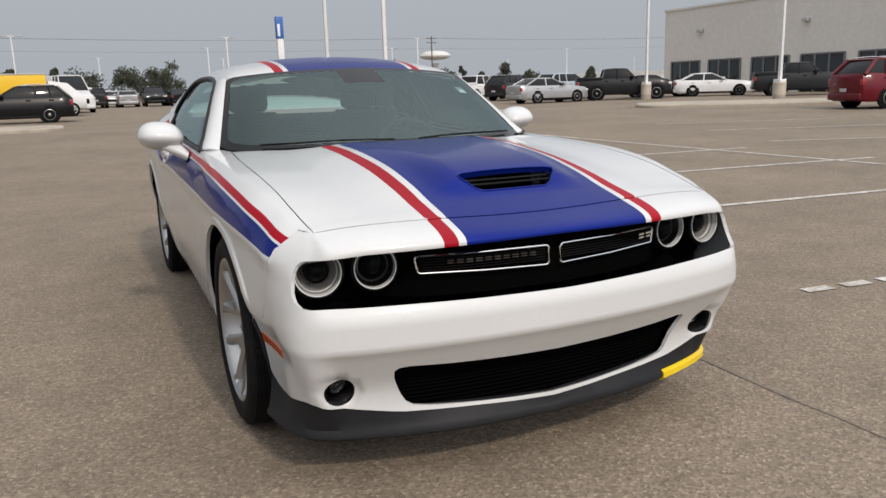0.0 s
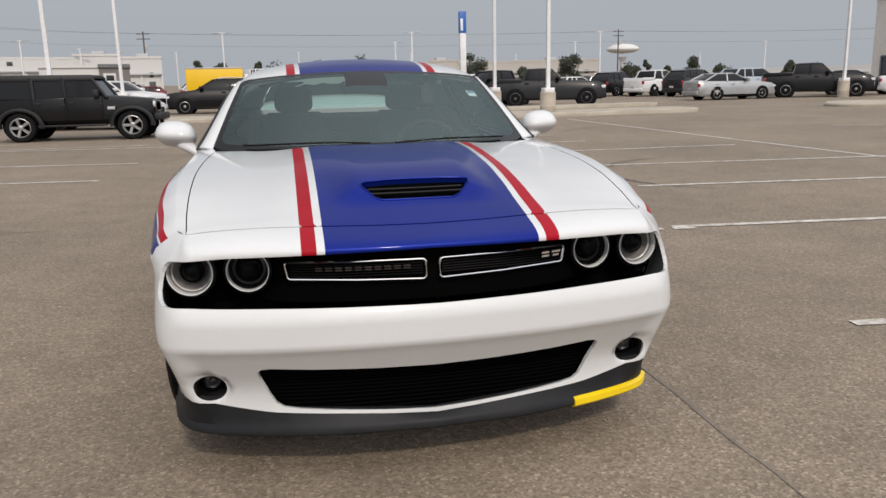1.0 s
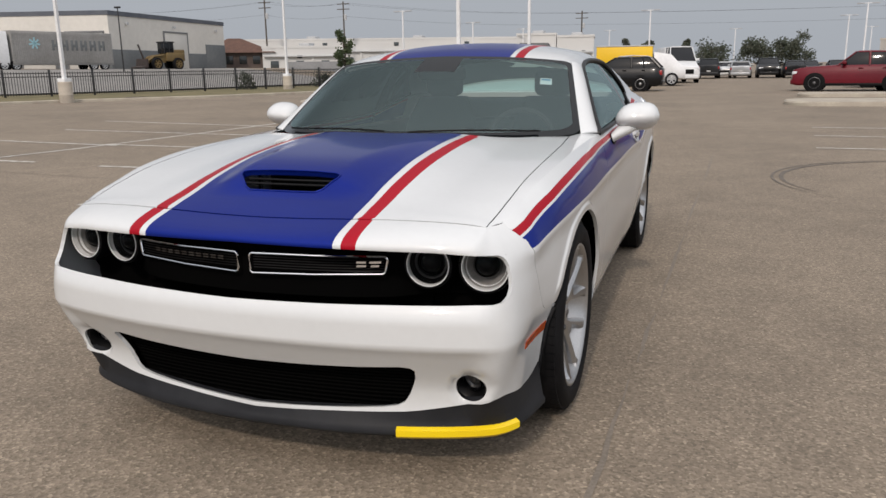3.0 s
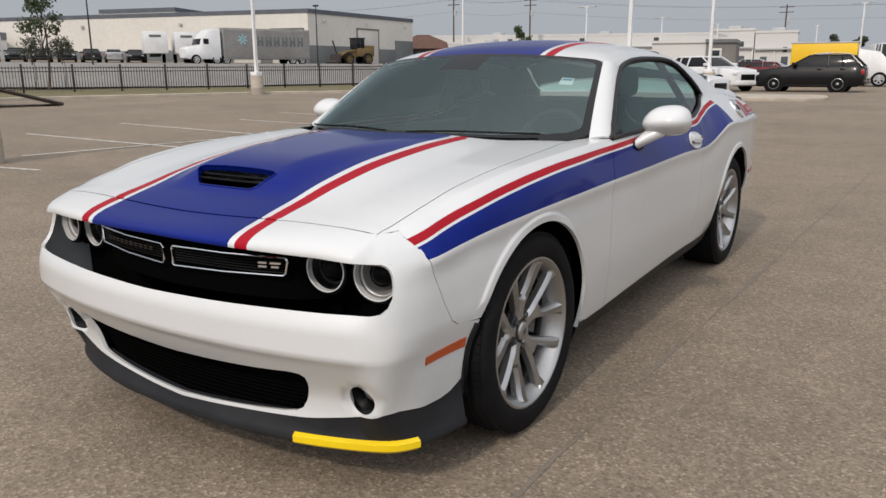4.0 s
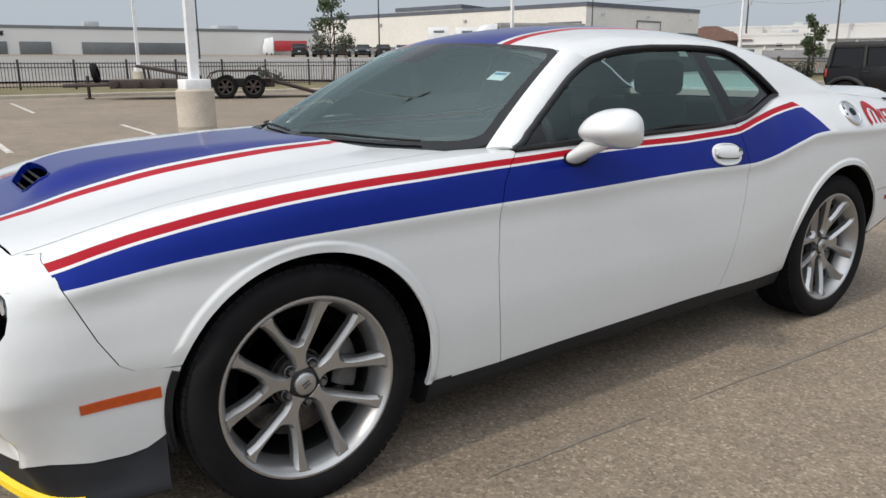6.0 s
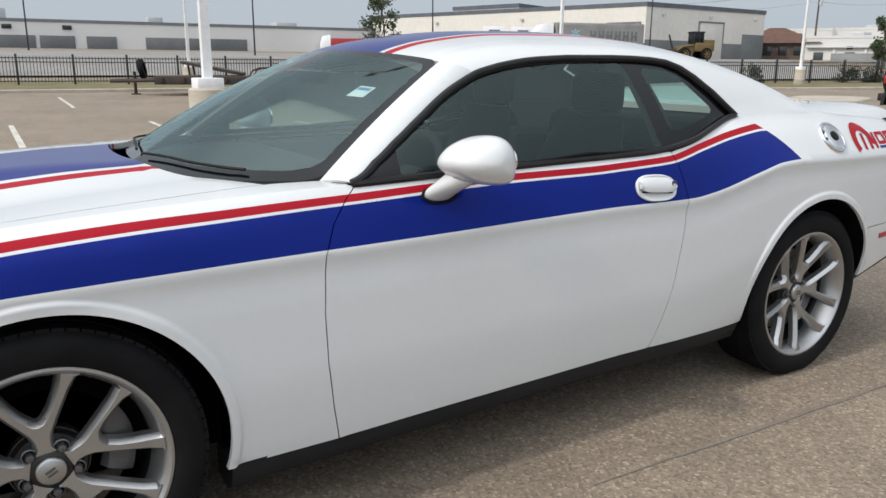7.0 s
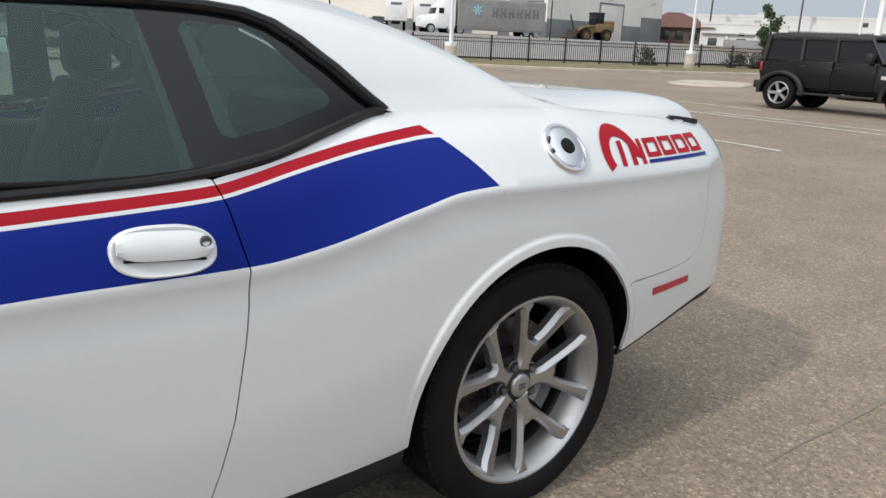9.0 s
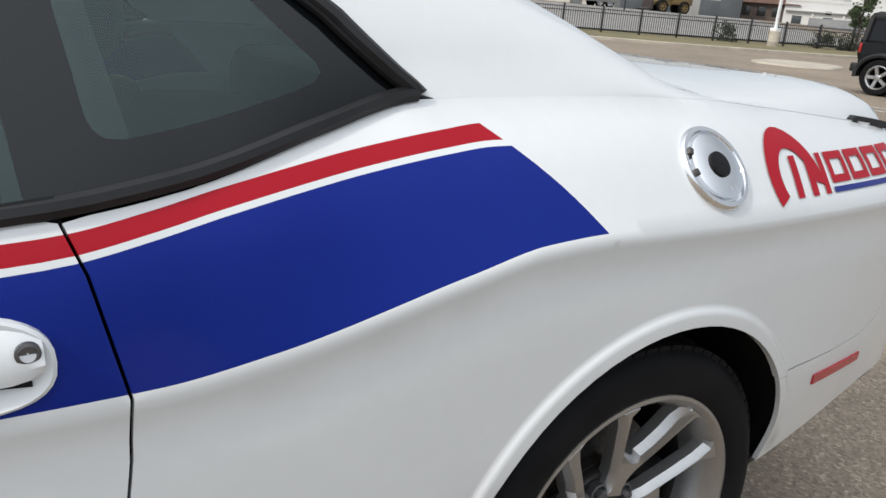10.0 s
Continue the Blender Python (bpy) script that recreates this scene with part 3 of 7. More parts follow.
def header(s, v):
    """From the lip over the lamps (v 0) up and back to the front edge of the hood (v 0.16)."""
    a = np.abs(np.asarray(s, float))
    v = np.asarray(v, float) / .16
    lz = np.interp(a, [0, s_of_x(.41), s_of_x(.65), s_of_x(.80), S_REC, S_SEAM], [.780, .776, .773, .764, .757, .764])
    p0 = body(a, lz)
    sx, sy = (np.mean([np.interp(a + d, sx_s, [p[i] for p in SEAM_X]) for d in np.linspace(-.035, .035, 7)], 0) for i in (0, 1))
    p3 = hood(sx, sy)
    p3 = p3 + np.stack([0 * a, 0 * a, -.002 * smooth(.757, .785, sx)], -1)
    d = p3 - p0
    rise_ = p0 - body(a, lz - .02)
    rise_ = rise_ / np.linalg.norm(rise_, axis=-1, keepdims=True) * np.linalg.norm(d, axis=-1)[..., None] * .36
    corner = smooth(.64, .84, np.abs(p0[..., 0]))[..., None]
    p1 = p0 + np.stack([0 * a, -.012 + 0 * a, .30 * d[..., 2] + .012], -1) * (1 - corner) + rise_ * corner
    back = hood(sx, sy + .03) - p3
    k = .55 * smooth(.66, .80, np.abs(sx))[..., None]
    back = back / np.maximum(np.linalg.norm(back, axis=-1, keepdims=True), 1e-6) * (1 - k) + d / np.maximum(np.linalg.norm(d, axis=-1, keepdims=True), 1e-6) * k
    p2 = p3 - back * (np.linalg.norm(d, axis=-1) / 3 / np.maximum(np.linalg.norm(back, axis=-1), 1e-6))[..., None]
    v = v[..., None]
    out = (1 - v) ** 3 * p0 + 3 * v * (1 - v) ** 2 * p1 + 3 * v * v * (1 - v) * p2 + v ** 3 * p3
    out[..., 0] *= np.where(np.asarray(s) < 0, -1, 1)
    return out


STRIPES = (.338, .363, .409)


def top_paint(x):
    a = np.abs(x)
    return np.where(a < STRIPES[0], 1, np.where((a > STRIPES[1]) & (a < STRIPES[2]), 2, 0))


def header_line(x):
    lo = []
    for v in np.linspace(0, .16, 9):
        s = float(s_of_x(abs(x)))
        for _ in range(12):
            s += (abs(x) - float(header(s, v)[0])) * .9
        lo.append((math.copysign(s, x), v))
    return lo


head_patch = patch([(s, 0) for s in np.linspace(-S_SEAM, S_SEAM, 90)] + [(s, .16) for s in np.linspace(S_SEAM, -S_SEAM, 90)], header, .026,
                   lines=[header_line(k * x) for k in (1, -1) for x in STRIPES], pick=lambda s, v: top_paint(header(s, v)[..., 0]), flange=.02)


def corner(p):
    return (np.abs(p[:, 0]) > .79) & (p[:, 2] > .69)


sheet("front_bumper", [eased(skin_patch, head_patch, .05, corner), eased(head_patch, skin_patch, .05, corner)], PAINT, coupe)

# Hood with its scoop.
hood_side = [(float(hood_gap(y)) - .002, y) for y in np.linspace(-.687, .585, 40)]
rear_edge = [(x, .33 + .26 * abs(x / .757) ** 2.4) for x in np.linspace(.757, -.757, 40)]
front_edge = [(x, float(np.interp(abs(x), [p[0] for p in SEAM_X], [p[1] for p in SEAM_X])) + .0065) for x in np.linspace(-.757, .757, 50)]
scoop_hole = [(-.125, -.572), (.125, -.572), (.15, -.56), (.188, -.525), (.192, -.508), (.17, -.498), (.09, -.49), (0, -.488), (-.09, -.49), (-.17, -.498), (-.192, -.508), (-.188, -.525), (-.15, -.56)]
hood_patch = patch(front_edge[:-1] + hood_side + rear_edge[1:] + [(-x, y) for x, y in hood_side[-2:0:-1]], hood, .026, holes=[scoop_hole],
                   lines=[[(k * x, -.71 + .002), (k * x, .33)] for k in (1, -1) for x in STRIPES], pick=lambda x, y: top_paint(x), flange=.02)
bonnet = sheet("hood", [hood_patch], PAINT, coupe)

# Roof, pillars and rear glass.
def gw(y, w):
    return green(y, w / 1.3)


def wx(y, x):
    """w on the roof at half width x."""
    return 1.3 * (.5 + .5 * (1 - x / float(rail_x(y))))


def wz(y, z):
    return 1.3 * float(w_of_z(y, z))


WINDOW_TOP = [(.80, .993), (.88, 1.037), (.955, 1.085), (1.03, 1.133), (1.117, 1.189), (1.212, 1.241), (1.31, 1.281), (1.41, 1.304), (1.51, 1.319), (1.71, 1.333), (1.93, 1.335),
              (2.12, 1.329), (2.19, 1.321), (2.25, 1.30), (2.30, 1.268), (2.37, 1.212), (2.44, 1.15), (2.476, 1.124)]
header_edge = [(1.115 + .095 * (x / .644) ** 2, x) for x in np.linspace(0, .62, 12)]
roof_out = [(y, wx(y, x)) for y, x in header_edge] + [(1.225, .64)] + [(y, wz(y, z)) for y, z in WINDOW_TOP[6:]]
roof_out += [(y, 0.0) for y in np.linspace(2.5, 3.27, 20)] + [(3.27, .65), (3.2, .735), (2.9, .76), (2.70, .79), (2.64, .90), (2.61, 1.3)]
roof_lines = [[(y, wx(y, x)) for y in np.linspace(1.16, 2.64, 40)] for x in STRIPES]
roof_patch = patch(roof_out, gw, .03, lines=roof_lines, pick=lambda y, w: top_paint(gw(y, w)[..., 0]), flange=.012)


def haunch(p):
    return (p[:, 1] > 2.45) & (p[:, 2] > 1.03)


quarter_soft, roof_soft = eased(quarter_patch, roof_patch, .07, haunch), eased(roof_patch, quarter_patch, .07, haunch)
sheet("roof", [roof_soft, mirrored(roof_soft)], PAINT, coupe)
for turn in (lambda p: p, mirrored):
    sheet("quarter_panel", [turn(quarter_soft)], PAINT, coupe)

GLASS_LOW = curve((0, .385), (.4, .43), (.6, .53), (.785, .735))


def screen(u, v):
    """The windscreen: u across (-0.8 to 0.8 at its foot), v up it (0 to 0.8)."""
    u, v = np.asarray(u, float) / .8, np.asarray(v, float) / .8
    a = np.abs(u)
    x0, x1 = .785 * a, .648 * a
    low = np.stack([x0, GLASS_LOW(x0), .975 + .018 * a ** 3 + .01 * (1 - a)], -1)
    high = np.stack([x1, 1.112 + .092 * a ** 2, 1.358 - .012 * a - .027 * a ** 3], -1)
    p = low * (1 - v)[..., None] + high * v[..., None]
    bow = .028 * 4 * v * (1 - v) * (1 - .6 * a ** 2)
    p[..., 2] += bow * .75
    p[..., 1] -= bow * .6
    p[..., 0] *= np.where(u < 0, -1, 1)
    return p


screen_out = rounded(-.8, .8, 0, .8, .05)


def border(u, v):
    frame_in = inside(rounded(-.772, .772, .055, .765, .06), np.stack([u, v], 1))
    sensor = (np.abs(u) < .13) & (v > .60)
    return np.where(frame_in & ~sensor, 0, 1)


ws = patch(screen_out, screen, .05, lines=[rounded(-.772, .772, .055, .765, .06) + [(.772, .705)], [(-.13, .765), (-.13, .60), (.13, .60), (.13, .765)]], pick=border)
screen_ob = sheet("windscreen", [ws], [GLASS, FRIT], coupe)
screen_ob.visible_shadow = False

# A-pillars, from the windscreen's edge to the side window.
def pillar(t, v):
    """t along the pillar 0 to 1 (times 0.6), v across 0 to 0.1."""
    t, v = np.clip(np.asarray(t, float) / .6, 0, 1), np.asarray(v, float) / .1
    inner = screen(.80 + 0 * t, t * .8)
    wy = np.interp(t, np.linspace(0, 1, 7), [p[0] for p in WINDOW_TOP[:7]])
    wzz = np.interp(t, np.linspace(0, 1, 7), [p[1] for p in WINDOW_TOP[:7]])
    outer = green(wy, w_of_z(wy, wzz))
    mid = (inner + outer) / 2 + np.stack([.022 + 0 * t, -.012 + 0 * t, .016 + 0 * t], -1)
    v = v[..., None]
    return (1 - v) ** 2 * inner + 2 * v * (1 - v) * mid + v * v * outer


pl = patch([(-.0, 0), (.6, 0), (.6, .1), (0, .1)], pillar, .02, flange=.01)
for turn in (lambda p: p, mirrored):
    sheet("pillar", [turn(pl)], PAINT, coupe)


# ---- the coupe's fittings ----
def both(make):
    """Makes a part for each side: make(k), k 1 on the driver's side and -1 on the other."""
    for k in (1, -1):
        make(k)


def strip(f, line, width, depth):
    """A band along a flat line on a surface f, sunk by depth below it."""
    line = np.asarray(chop(line, .03), float)
    d = np.gradient(line, axis=0)
    d /= np.maximum(np.hypot(*d.T), 1e-9)[:, None]
    n = np.stack([-d[:, 1], d[:, 0]], 1) * width / 2
    a, b, m = line + n, line - n, line
    e = 1e-3
    nr = np.cross(f(m[:, 0] + e, m[:, 1]) - f(m[:, 0] - e, m[:, 1]), f(m[:, 0], m[:, 1] + e) - f(m[:, 0], m[:, 1] - e))
    nr /= np.linalg.norm(nr, axis=1, keepdims=True)
    mid = f(m[:, 0], m[:, 1])
    c = np.stack([0 * m[:, 0], np.clip(mid[:, 1], .2, 2.9), 0 * m[:, 0] + .55], 1)
    nr *= np.sign(((mid - c) * nr).sum(1, keepdims=True))
    pa, pb = f(a[:, 0], a[:, 1]) - nr * depth, f(b[:, 0], b[:, 1]) - nr * depth
    n_ = len(line)
    tri = [(i, i + 1, n_ + i) for i in range(n_ - 1)] + [(i + 1, n_ + i + 1, n_ + i) for i in range(n_ - 1)]
    tri = np.array(tri)
    return np.vstack([pa, pb]), tri, np.zeros(len(tri), int), np.repeat(np.vstack([nr, nr])[tri.ravel()], 1, 0)


# Near-black strips behind the gaps between panels, standing in for the shade in them.
gap_strips = [strip(flank, ys(DOOR_FRONT), .035, .011), strip(flank, ys(DOOR_REAR), .035, .011), strip(flank, ys(SEAM), .03, .011), strip(flank, ys(tail_out), .03, .011)]
# Round the hood the strips lie almost flush, as the gap's painted shade.
gap_strips += [strip(hood, [(float(hood_gap(y)), y) for y in np.linspace(-.655, .6, 40)], .03, .0035)]
gap_strips += [strip(header, [(s, .158) for s in np.linspace(0, float(s_of_x(.742)), 50)], .022, .004)]
for p in gap_strips:
    sheet("seal_and_gap_shade", [p], [DARK], coupe)
    sheet("seal_and_gap_shade", [mirrored(p)], [DARK], coupe)

# Engine bay floor and cabin shell, so that nothing shines through.
bm = bmesh.new()
box(bm, -.80, .80, -.60, .42, .30, .62)
box(bm, -.56, .56, -.62, .45, .55, .74)
box(bm, -.80, .80, .44, 2.42, .24, .52, .02)
box(bm, -.56, .56, 2.40, 3.7, .26, .95, .02)
part("underbody", bm, DARK, coupe)


def liner(y):
    bm = bmesh.new()
    inner, outer = [], []
    for a in np.linspace(6 if y < 1 else 1.5, 196, 30):
        yy, z = y + .412 * math.cos(radians(a)), .372 + .417 * math.sin(radians(a))
        inner.append(bm.verts.new((.52, yy, z)))
        outer.append(bm.verts.new((.874 if y < 1 else float(body(s_of_y(yy), z)[0]) - .007, yy, z)))
    for k in range(29):
        bm.faces.new((inner[k], inner[k + 1], outer[k + 1], outer[k]))
    bm.faces.new(inner)
    return bm


for y in (ARCHES[0][0], ARCHES[1][0]):
    for k in (1, -1):
        bm = liner(y)
        if k < 0:
            bmesh.ops.scale(bm, vec=(-1, 1, 1), verts=bm.verts)
        part("wheel_liner", bm, BLACK, coupe, "black wheel arch liner")

# Rockers under the doors.
def rocker(k):
    bm = bmesh.new()
    rings = []
    for y in np.linspace(.42, 2.50, 14):
        z = float(sill_z(y)) + .006
        x = float(body(s_of_y(y), z)[0])
        rings.append([(k * (x - .004), y, z), (k * (x - .012), y, z - .03), (k * (x - .03), y, z - .075), (k * (x - .075), y, z - .10), (k * (x - .16), y, z - .09), (k * (x - .16), y, z)])
    part("rocker_panel", loft(bm, rings), GREY_PLASTIC, coupe, "matt black sill panel")


both(rocker)

# Lamp and grille recess.
recess_y = curve((0, -.80), (.25, -.775), (.47, -.715), (.52, -.675), (.6, -.625), (.76, -.605), (.9, -.60))


def recess(s, z):
    p = flank(s, np.full(np.shape(s), .70))
    p[..., 2] = z
    p[..., 0] *= .985
    p[..., 1] = recess_y(np.abs(p[..., 0]))
    return p


rec = patch([(s, .79) for s in np.linspace(-S_REC - .02, S_REC + .02, 50)] + [(s, .60) for s in np.linspace(S_REC + .02, -S_REC - .02, 50)], recess, .04)
grille = sheet("grille", [rec], [DARK], coupe, "black upper grille and lamp surround")


def insert(k):
    """One of the two framed slots, with fine bars behind a bright frame."""
    x0, x1 = .020, .462
    frame_, n = [], 6
    for cx, cz, a0, r in ((x1 - .012, .723 - .012 + .012, 0, .012), (x0 + .014, .735 - .012, 90, .012), (x0 + .014, .683, 180, .012), (x1 - .018, .692, 270, .012)):
        frame_ += [(cx + r * math.cos(radians(a0 + 90 * j / n)), cz + r * math.sin(radians(a0 + 90 * j / n))) for j in range(n + 1)]

    def at(x, z, out=0.0):
        p = recess(np.array(float(s_of_x(min(abs(x), .8)))), z)
        return Vector((k * x, float(p[1]) - .022 - out, z))
    bm = bmesh.new()
    line = []
    for a, b in zip(frame_, frame_[1:] + frame_[:1]):
        line += [a, ((a[0] + b[0]) / 2, (a[1] + b[1]) / 2)] if abs(a[0] - b[0]) > .1 else [a]
    tube(bm, [at(x, z) for x, z in line], .0038, 8, closed=True)
    fr = part("grille_insert", bm, CHROME, grille, "dark bright-framed grille slot")
    bm = bmesh.new()
    for z in np.arange(.688, .735, .0085):
        tube(bm, [at(x, z, -.006) for x in np.linspace(x0 + .012, x1 - .014, 12)], .0022, 5)
    part("slat", bm, BLACK, fr)
    return at


at_left, at_right = insert(1), insert(-1)


def badge(name, marks, at, material, label, depth=.004, out=.004, under=None):
    """A row of slanted plain bars."""
    bm = bmesh.new()
    for x0, x1, z0, z1 in marks:
        lean_ = .25 * (z1 - z0)
        q = [at(x0, z0, out), at(x1, z0, out), at(x1 + lean_, z1, out), at(x0 + lean_, z1, out)]
        loft(bm, [[p for p in q], [p + Vector((0, -depth, 0)) for p in q]])
    part(name, bm, material, grille if under is None else under, label)


badge("badge", [(.374, .402, .7155, .722), (.374, .402, .704, .7105), (.412, .446, .7155, .722), (.416, .44, .704, .7105)], at_left, CHROME, "small bright badge of plain bars")
word = [(.07 + j * .0305, .07 + j * .0305 + .021, z0, z1) for j in range(10) for z0, z1 in ((.7155, .7195), (.708, .7115))]
badge("badge", [(.438 - b, .438 - a, z0, z1) for a, b, z0, z1 in word], lambda x, z, out: at_right(x, z, out), STEEL, "long grey badge of plain bars")


def headlamp(x, y, z, r, outer):
    """A round lamp: black cup, thin white ring, grey or black bowl, projector lens and clear cover."""
    def make(k):
        m = pose(k * x, y, z, 90, 0, (7 if outer else 5) * k)
        lamp = part("headlamp", lathe(bmesh.new(), [(r * 1.14, -.05), (r * 1.15, .0), (r * 1.12, .010), (r * 1.02, .013), (r * 1.0, .004), (r * .9, -.02), (r * .6, -.055), (.001, -.06)], 40, m), BLACK, coupe, "round headlamp with a white ring")
        part("ring", lathe(bmesh.new(), [(r * 1.015, .008), (r * 1.0, .0145), (r * .965, .0145), (r * .935, .008), (r * .93, -.004)], 48, m), LAMP_WHITE, lamp, "thin white light ring")
        part("bowl", lathe(bmesh.new(), [(r * .935, -.004), (r * .90, -.010), (r * .80, -.026), (r * .66, -.040), (r * .52, -.048), (r * .50, -.040)], 40, m), LAMP_BOWL if outer else BLACK, lamp)
        if outer:
            part("inner_ring", lathe(bmesh.new(), [(r * .875, -.013), (r * .865, -.009), (r * .845, -.010), (r * .84, -.017)], 48, m), LAMP_WHITE, lamp)
        part("projector", lathe(bmesh.new(), [(r * .56, -.045), (r * .55, -.022), (r * .50, -.016), (r * .47, -.022), (r * .38, -.010), (r * .22, -.002), (.001, .0)], 32, m), GLOSS_BLACK, lamp)
        part("bezel", lathe(bmesh.new(), [(r * (.60 if outer else .80), -.040), (r * (.59 if outer else .78), -.026), (r * (.56 if outer else .70), -.024), (r * (.55 if outer else .66), -.032)], 40, m), ALLOY_DARK, lamp)
        cover = part("cover", lathe(bmesh.new(), [(r * .98, .012), (r * .8, .021), (r * .5, .028), (.001, .031)], 32, m), GLASS_CLEAR, lamp)
        cover.visible_shadow = False
    both(make)


headlamp(.754, -.684, .709, .072, True)
headlamp(.577, -.697, .707, .067, False)

# Lower grille, fog lamps, splitter with its yellow shipping guard.
def lower(s, z):
    p = flank(s, z)
    p[..., 1] += .055
    return p


sl = float(s_of_x(.605))
lg = patch([(s, .43) for s in np.linspace(-sl, sl, 30)] + [(s, .20) for s in np.linspace(sl, -sl, 30)], lower, .04)
low_grille = sheet("lower_grille", [lg], [DARK], coupe, "black lower grille with fine bars")
for z in np.arange(.232, .418, .0135):
    w = float(np.interp(z, [.23, .25, .265, .30, .41], [.16, .40, .52, .555, .585]))
    bm = tube(bmesh.new(), [lower(np.array(s), np.array(z)) + np.array((0, -.014, 0)) for s in np.linspace(-float(s_of_x(w)), float(s_of_x(w)), 24)], .0042, 6)
    part("slat", bm, DARK, low_grille)


def fog(k):
    a, e = float(s_of_x(FOG_X)), .03
    p = body(a, FOG_Z)
    out = Vector(np.cross(body(a + e, FOG_Z) - body(a - e, FOG_Z), body(a, FOG_Z + e) - body(a, FOG_Z - e))).normalized()
    if out.y > 0:
        out.negate()
    m = Matrix.Translation((k * p[0], p[1], p[2])) @ Vector((k * out.x, out.y, out.z)).to_track_quat("Z", "Y").to_matrix().to_4x4()
    lamp = part("fog_lamp", lathe(bmesh.new(), [(.068, -.010), (.055, -.009), (.050, -.014), (.044, -.046), (.036, -.05), (.001, -.056)], 32, m), BLACK, coupe, "round fog lamp in a black cup")
    part("lamp_rim", lathe(bmesh.new(), [(.036, -.050), (.035, -.030), (.031, -.026), (.028, -.032), (.028, -.046)], 28, m), GLOSS_BLACK, lamp)
    part("reflector", lathe(bmesh.new(), [(.028, -.034), (.022, -.042), (.012, -.040), (.009, -.033), (.001, -.031)], 28, m), ALLOY_DARK, lamp)
    cover = part("cover", lathe(bmesh.new(), [(.029, -.029), (.018, -.025), (.001, -.023)], 24, m), GLASS_CLEAR, lamp)
    cover.visible_shadow = False


both(fog)
S_SPLIT = float(s_of_y(-.405))


SPLIT_AT = [float(s_of_x(x)) for x in (0, .3, .5, .68, .80, .855)] + [float(s_of_y(y)) for y in (-.70, -.6, -.5, -.405)]
split_x = curve(*zip(SPLIT_AT, (0, .29, .48, .635, .735, .787, .822, .850, .868, .882)))
split_y = curve(*zip(SPLIT_AT, (-.846, -.828, -.793, -.748, -.708, -.678, -.638, -.58, -.50, -.405)))
split_top = curve(*zip([float(s_of_x(x)) for x in (0, .3, .46, .58, .75, .855)] + [float(s_of_y(y)) for y in (-.70, -.58, -.5, -.455, -.405)], (.216, .235, .244, .254, .279, .304, .306, .290, .287, .295, .326)))


def splitter_ring(s, only_edge=False):
    """A section of the chin from the skin's lower rim down to its edge."""
    a = abs(s)
    inward = Vector((float(np.interp(a, PLAN_S, PLAN_EVEN[:, 0])), float(np.interp(a, PLAN_S, PLAN_EVEN[:, 1])), 0))
    z = float(split_top(a))
    top = Vector(body(a, z)) + inward * .004
    edge = Vector((float(split_x(a)), float(split_y(a)), 0))
    mid = top.lerp(Vector((edge.x, edge.y, .20)), .55) + inward * .006

    def low(inset, height):
        return edge + inward * inset + Vector((0, 0, height))
    prof = [top + inward * .03 + Vector((0, 0, .006)), top, mid, low(.008, .200), low(0, .188), low(0, .174), low(.010, .164), low(.12, .160)]
    if only_edge:
        prof = [low(.026, .206), low(.009, .2), low(-.006, .19), low(-.006, .17), low(.008, .158), low(.034, .157), low(.028, .17), low(.008, .19)]
    return [(math.copysign(1, s) * q.x, q.y, q.z) for q in prof]


part("splitter", loft(bmesh.new(), [splitter_ring(s) for s in np.linspace(-S_SPLIT, S_SPLIT, 81)]), GREY_PLASTIC, coupe, "matt dark grey chin splitter")
s0, s1 = float(s_of_x(.515)), float(s_of_y(-.645))
part("guard", loft(bmesh.new(), [splitter_ring(s, True) for s in np.linspace(s0, s1, 22)]), YELLOW, coupe, "bright yellow shipping guard on the splitter edge")

# Dark trim up the front edge of the front arches.
trim = patch(ys(arch(0, 160, 194, .0, 14) + arch(0, 194, 160, .02, 14)), lambda s, z: flank(s, z) + np.array((.007, 0, 0)), .02, flange=.03)
for turn in (lambda p: p, mirrored):
    sheet("arch_trim", [turn(trim)], [GREY_PLASTIC], coupe, "matt dark grey arch trim")

# Side marker lenses.
def marker(pts, material, label):
    def make(k):
        p = patch(ys(pts), lambda s, z: flank(s, z) + np.array((.004, 0, 0)), .02, flange=.012)
        sheet("marker_lamp", [p if k > 0 else mirrored(p)], [material], coupe, label)
    both(make)


marker([(-.60, .430), (-.41, .434), (-.412, .466), (-.602, .456)], AMBER, "amber side marker lens")
marker([(3.405, .552), (3.615, .558), (3.61, .579), (3.40, .575)], RED_LENS, "dark red side marker lens")

# Side windows: glass set behind a black moulding.
BELT = along(lambda y: shoulder_z(y) + .004 + .007 * smooth(1.8, 2.1, y), .80, 2.47, 40)
win = [(y, wz(y, z)) for y, z in WINDOW_TOP] + [(y, 0.012 + .012 * float(smooth(1.9, 2.1, y))) for y, _ in BELT[::-1]]


def sunk(y, w):
    p = gw(y, w)
    p[..., 0] -= .010
    return p


def glass_pick(y, w):
    border = (y > 2.008 - .074 * w) & ~inside(inner_win, np.stack([y, w], 1))
    return np.where((y < .958) | border, 1, 0)


inner_win = [(2.068, .16), (2.074, .132), (2.086, .115), (2.104, .110), (2.2, .116), (2.305, .126), (2.327, .137), (2.338, .16), (2.334, .19), (2.306, .261), (2.262, .37), (2.22, .47), (2.19, .50), (2.15, .515), (2.08, .52), (2.055, .515), (2.043, .49)]
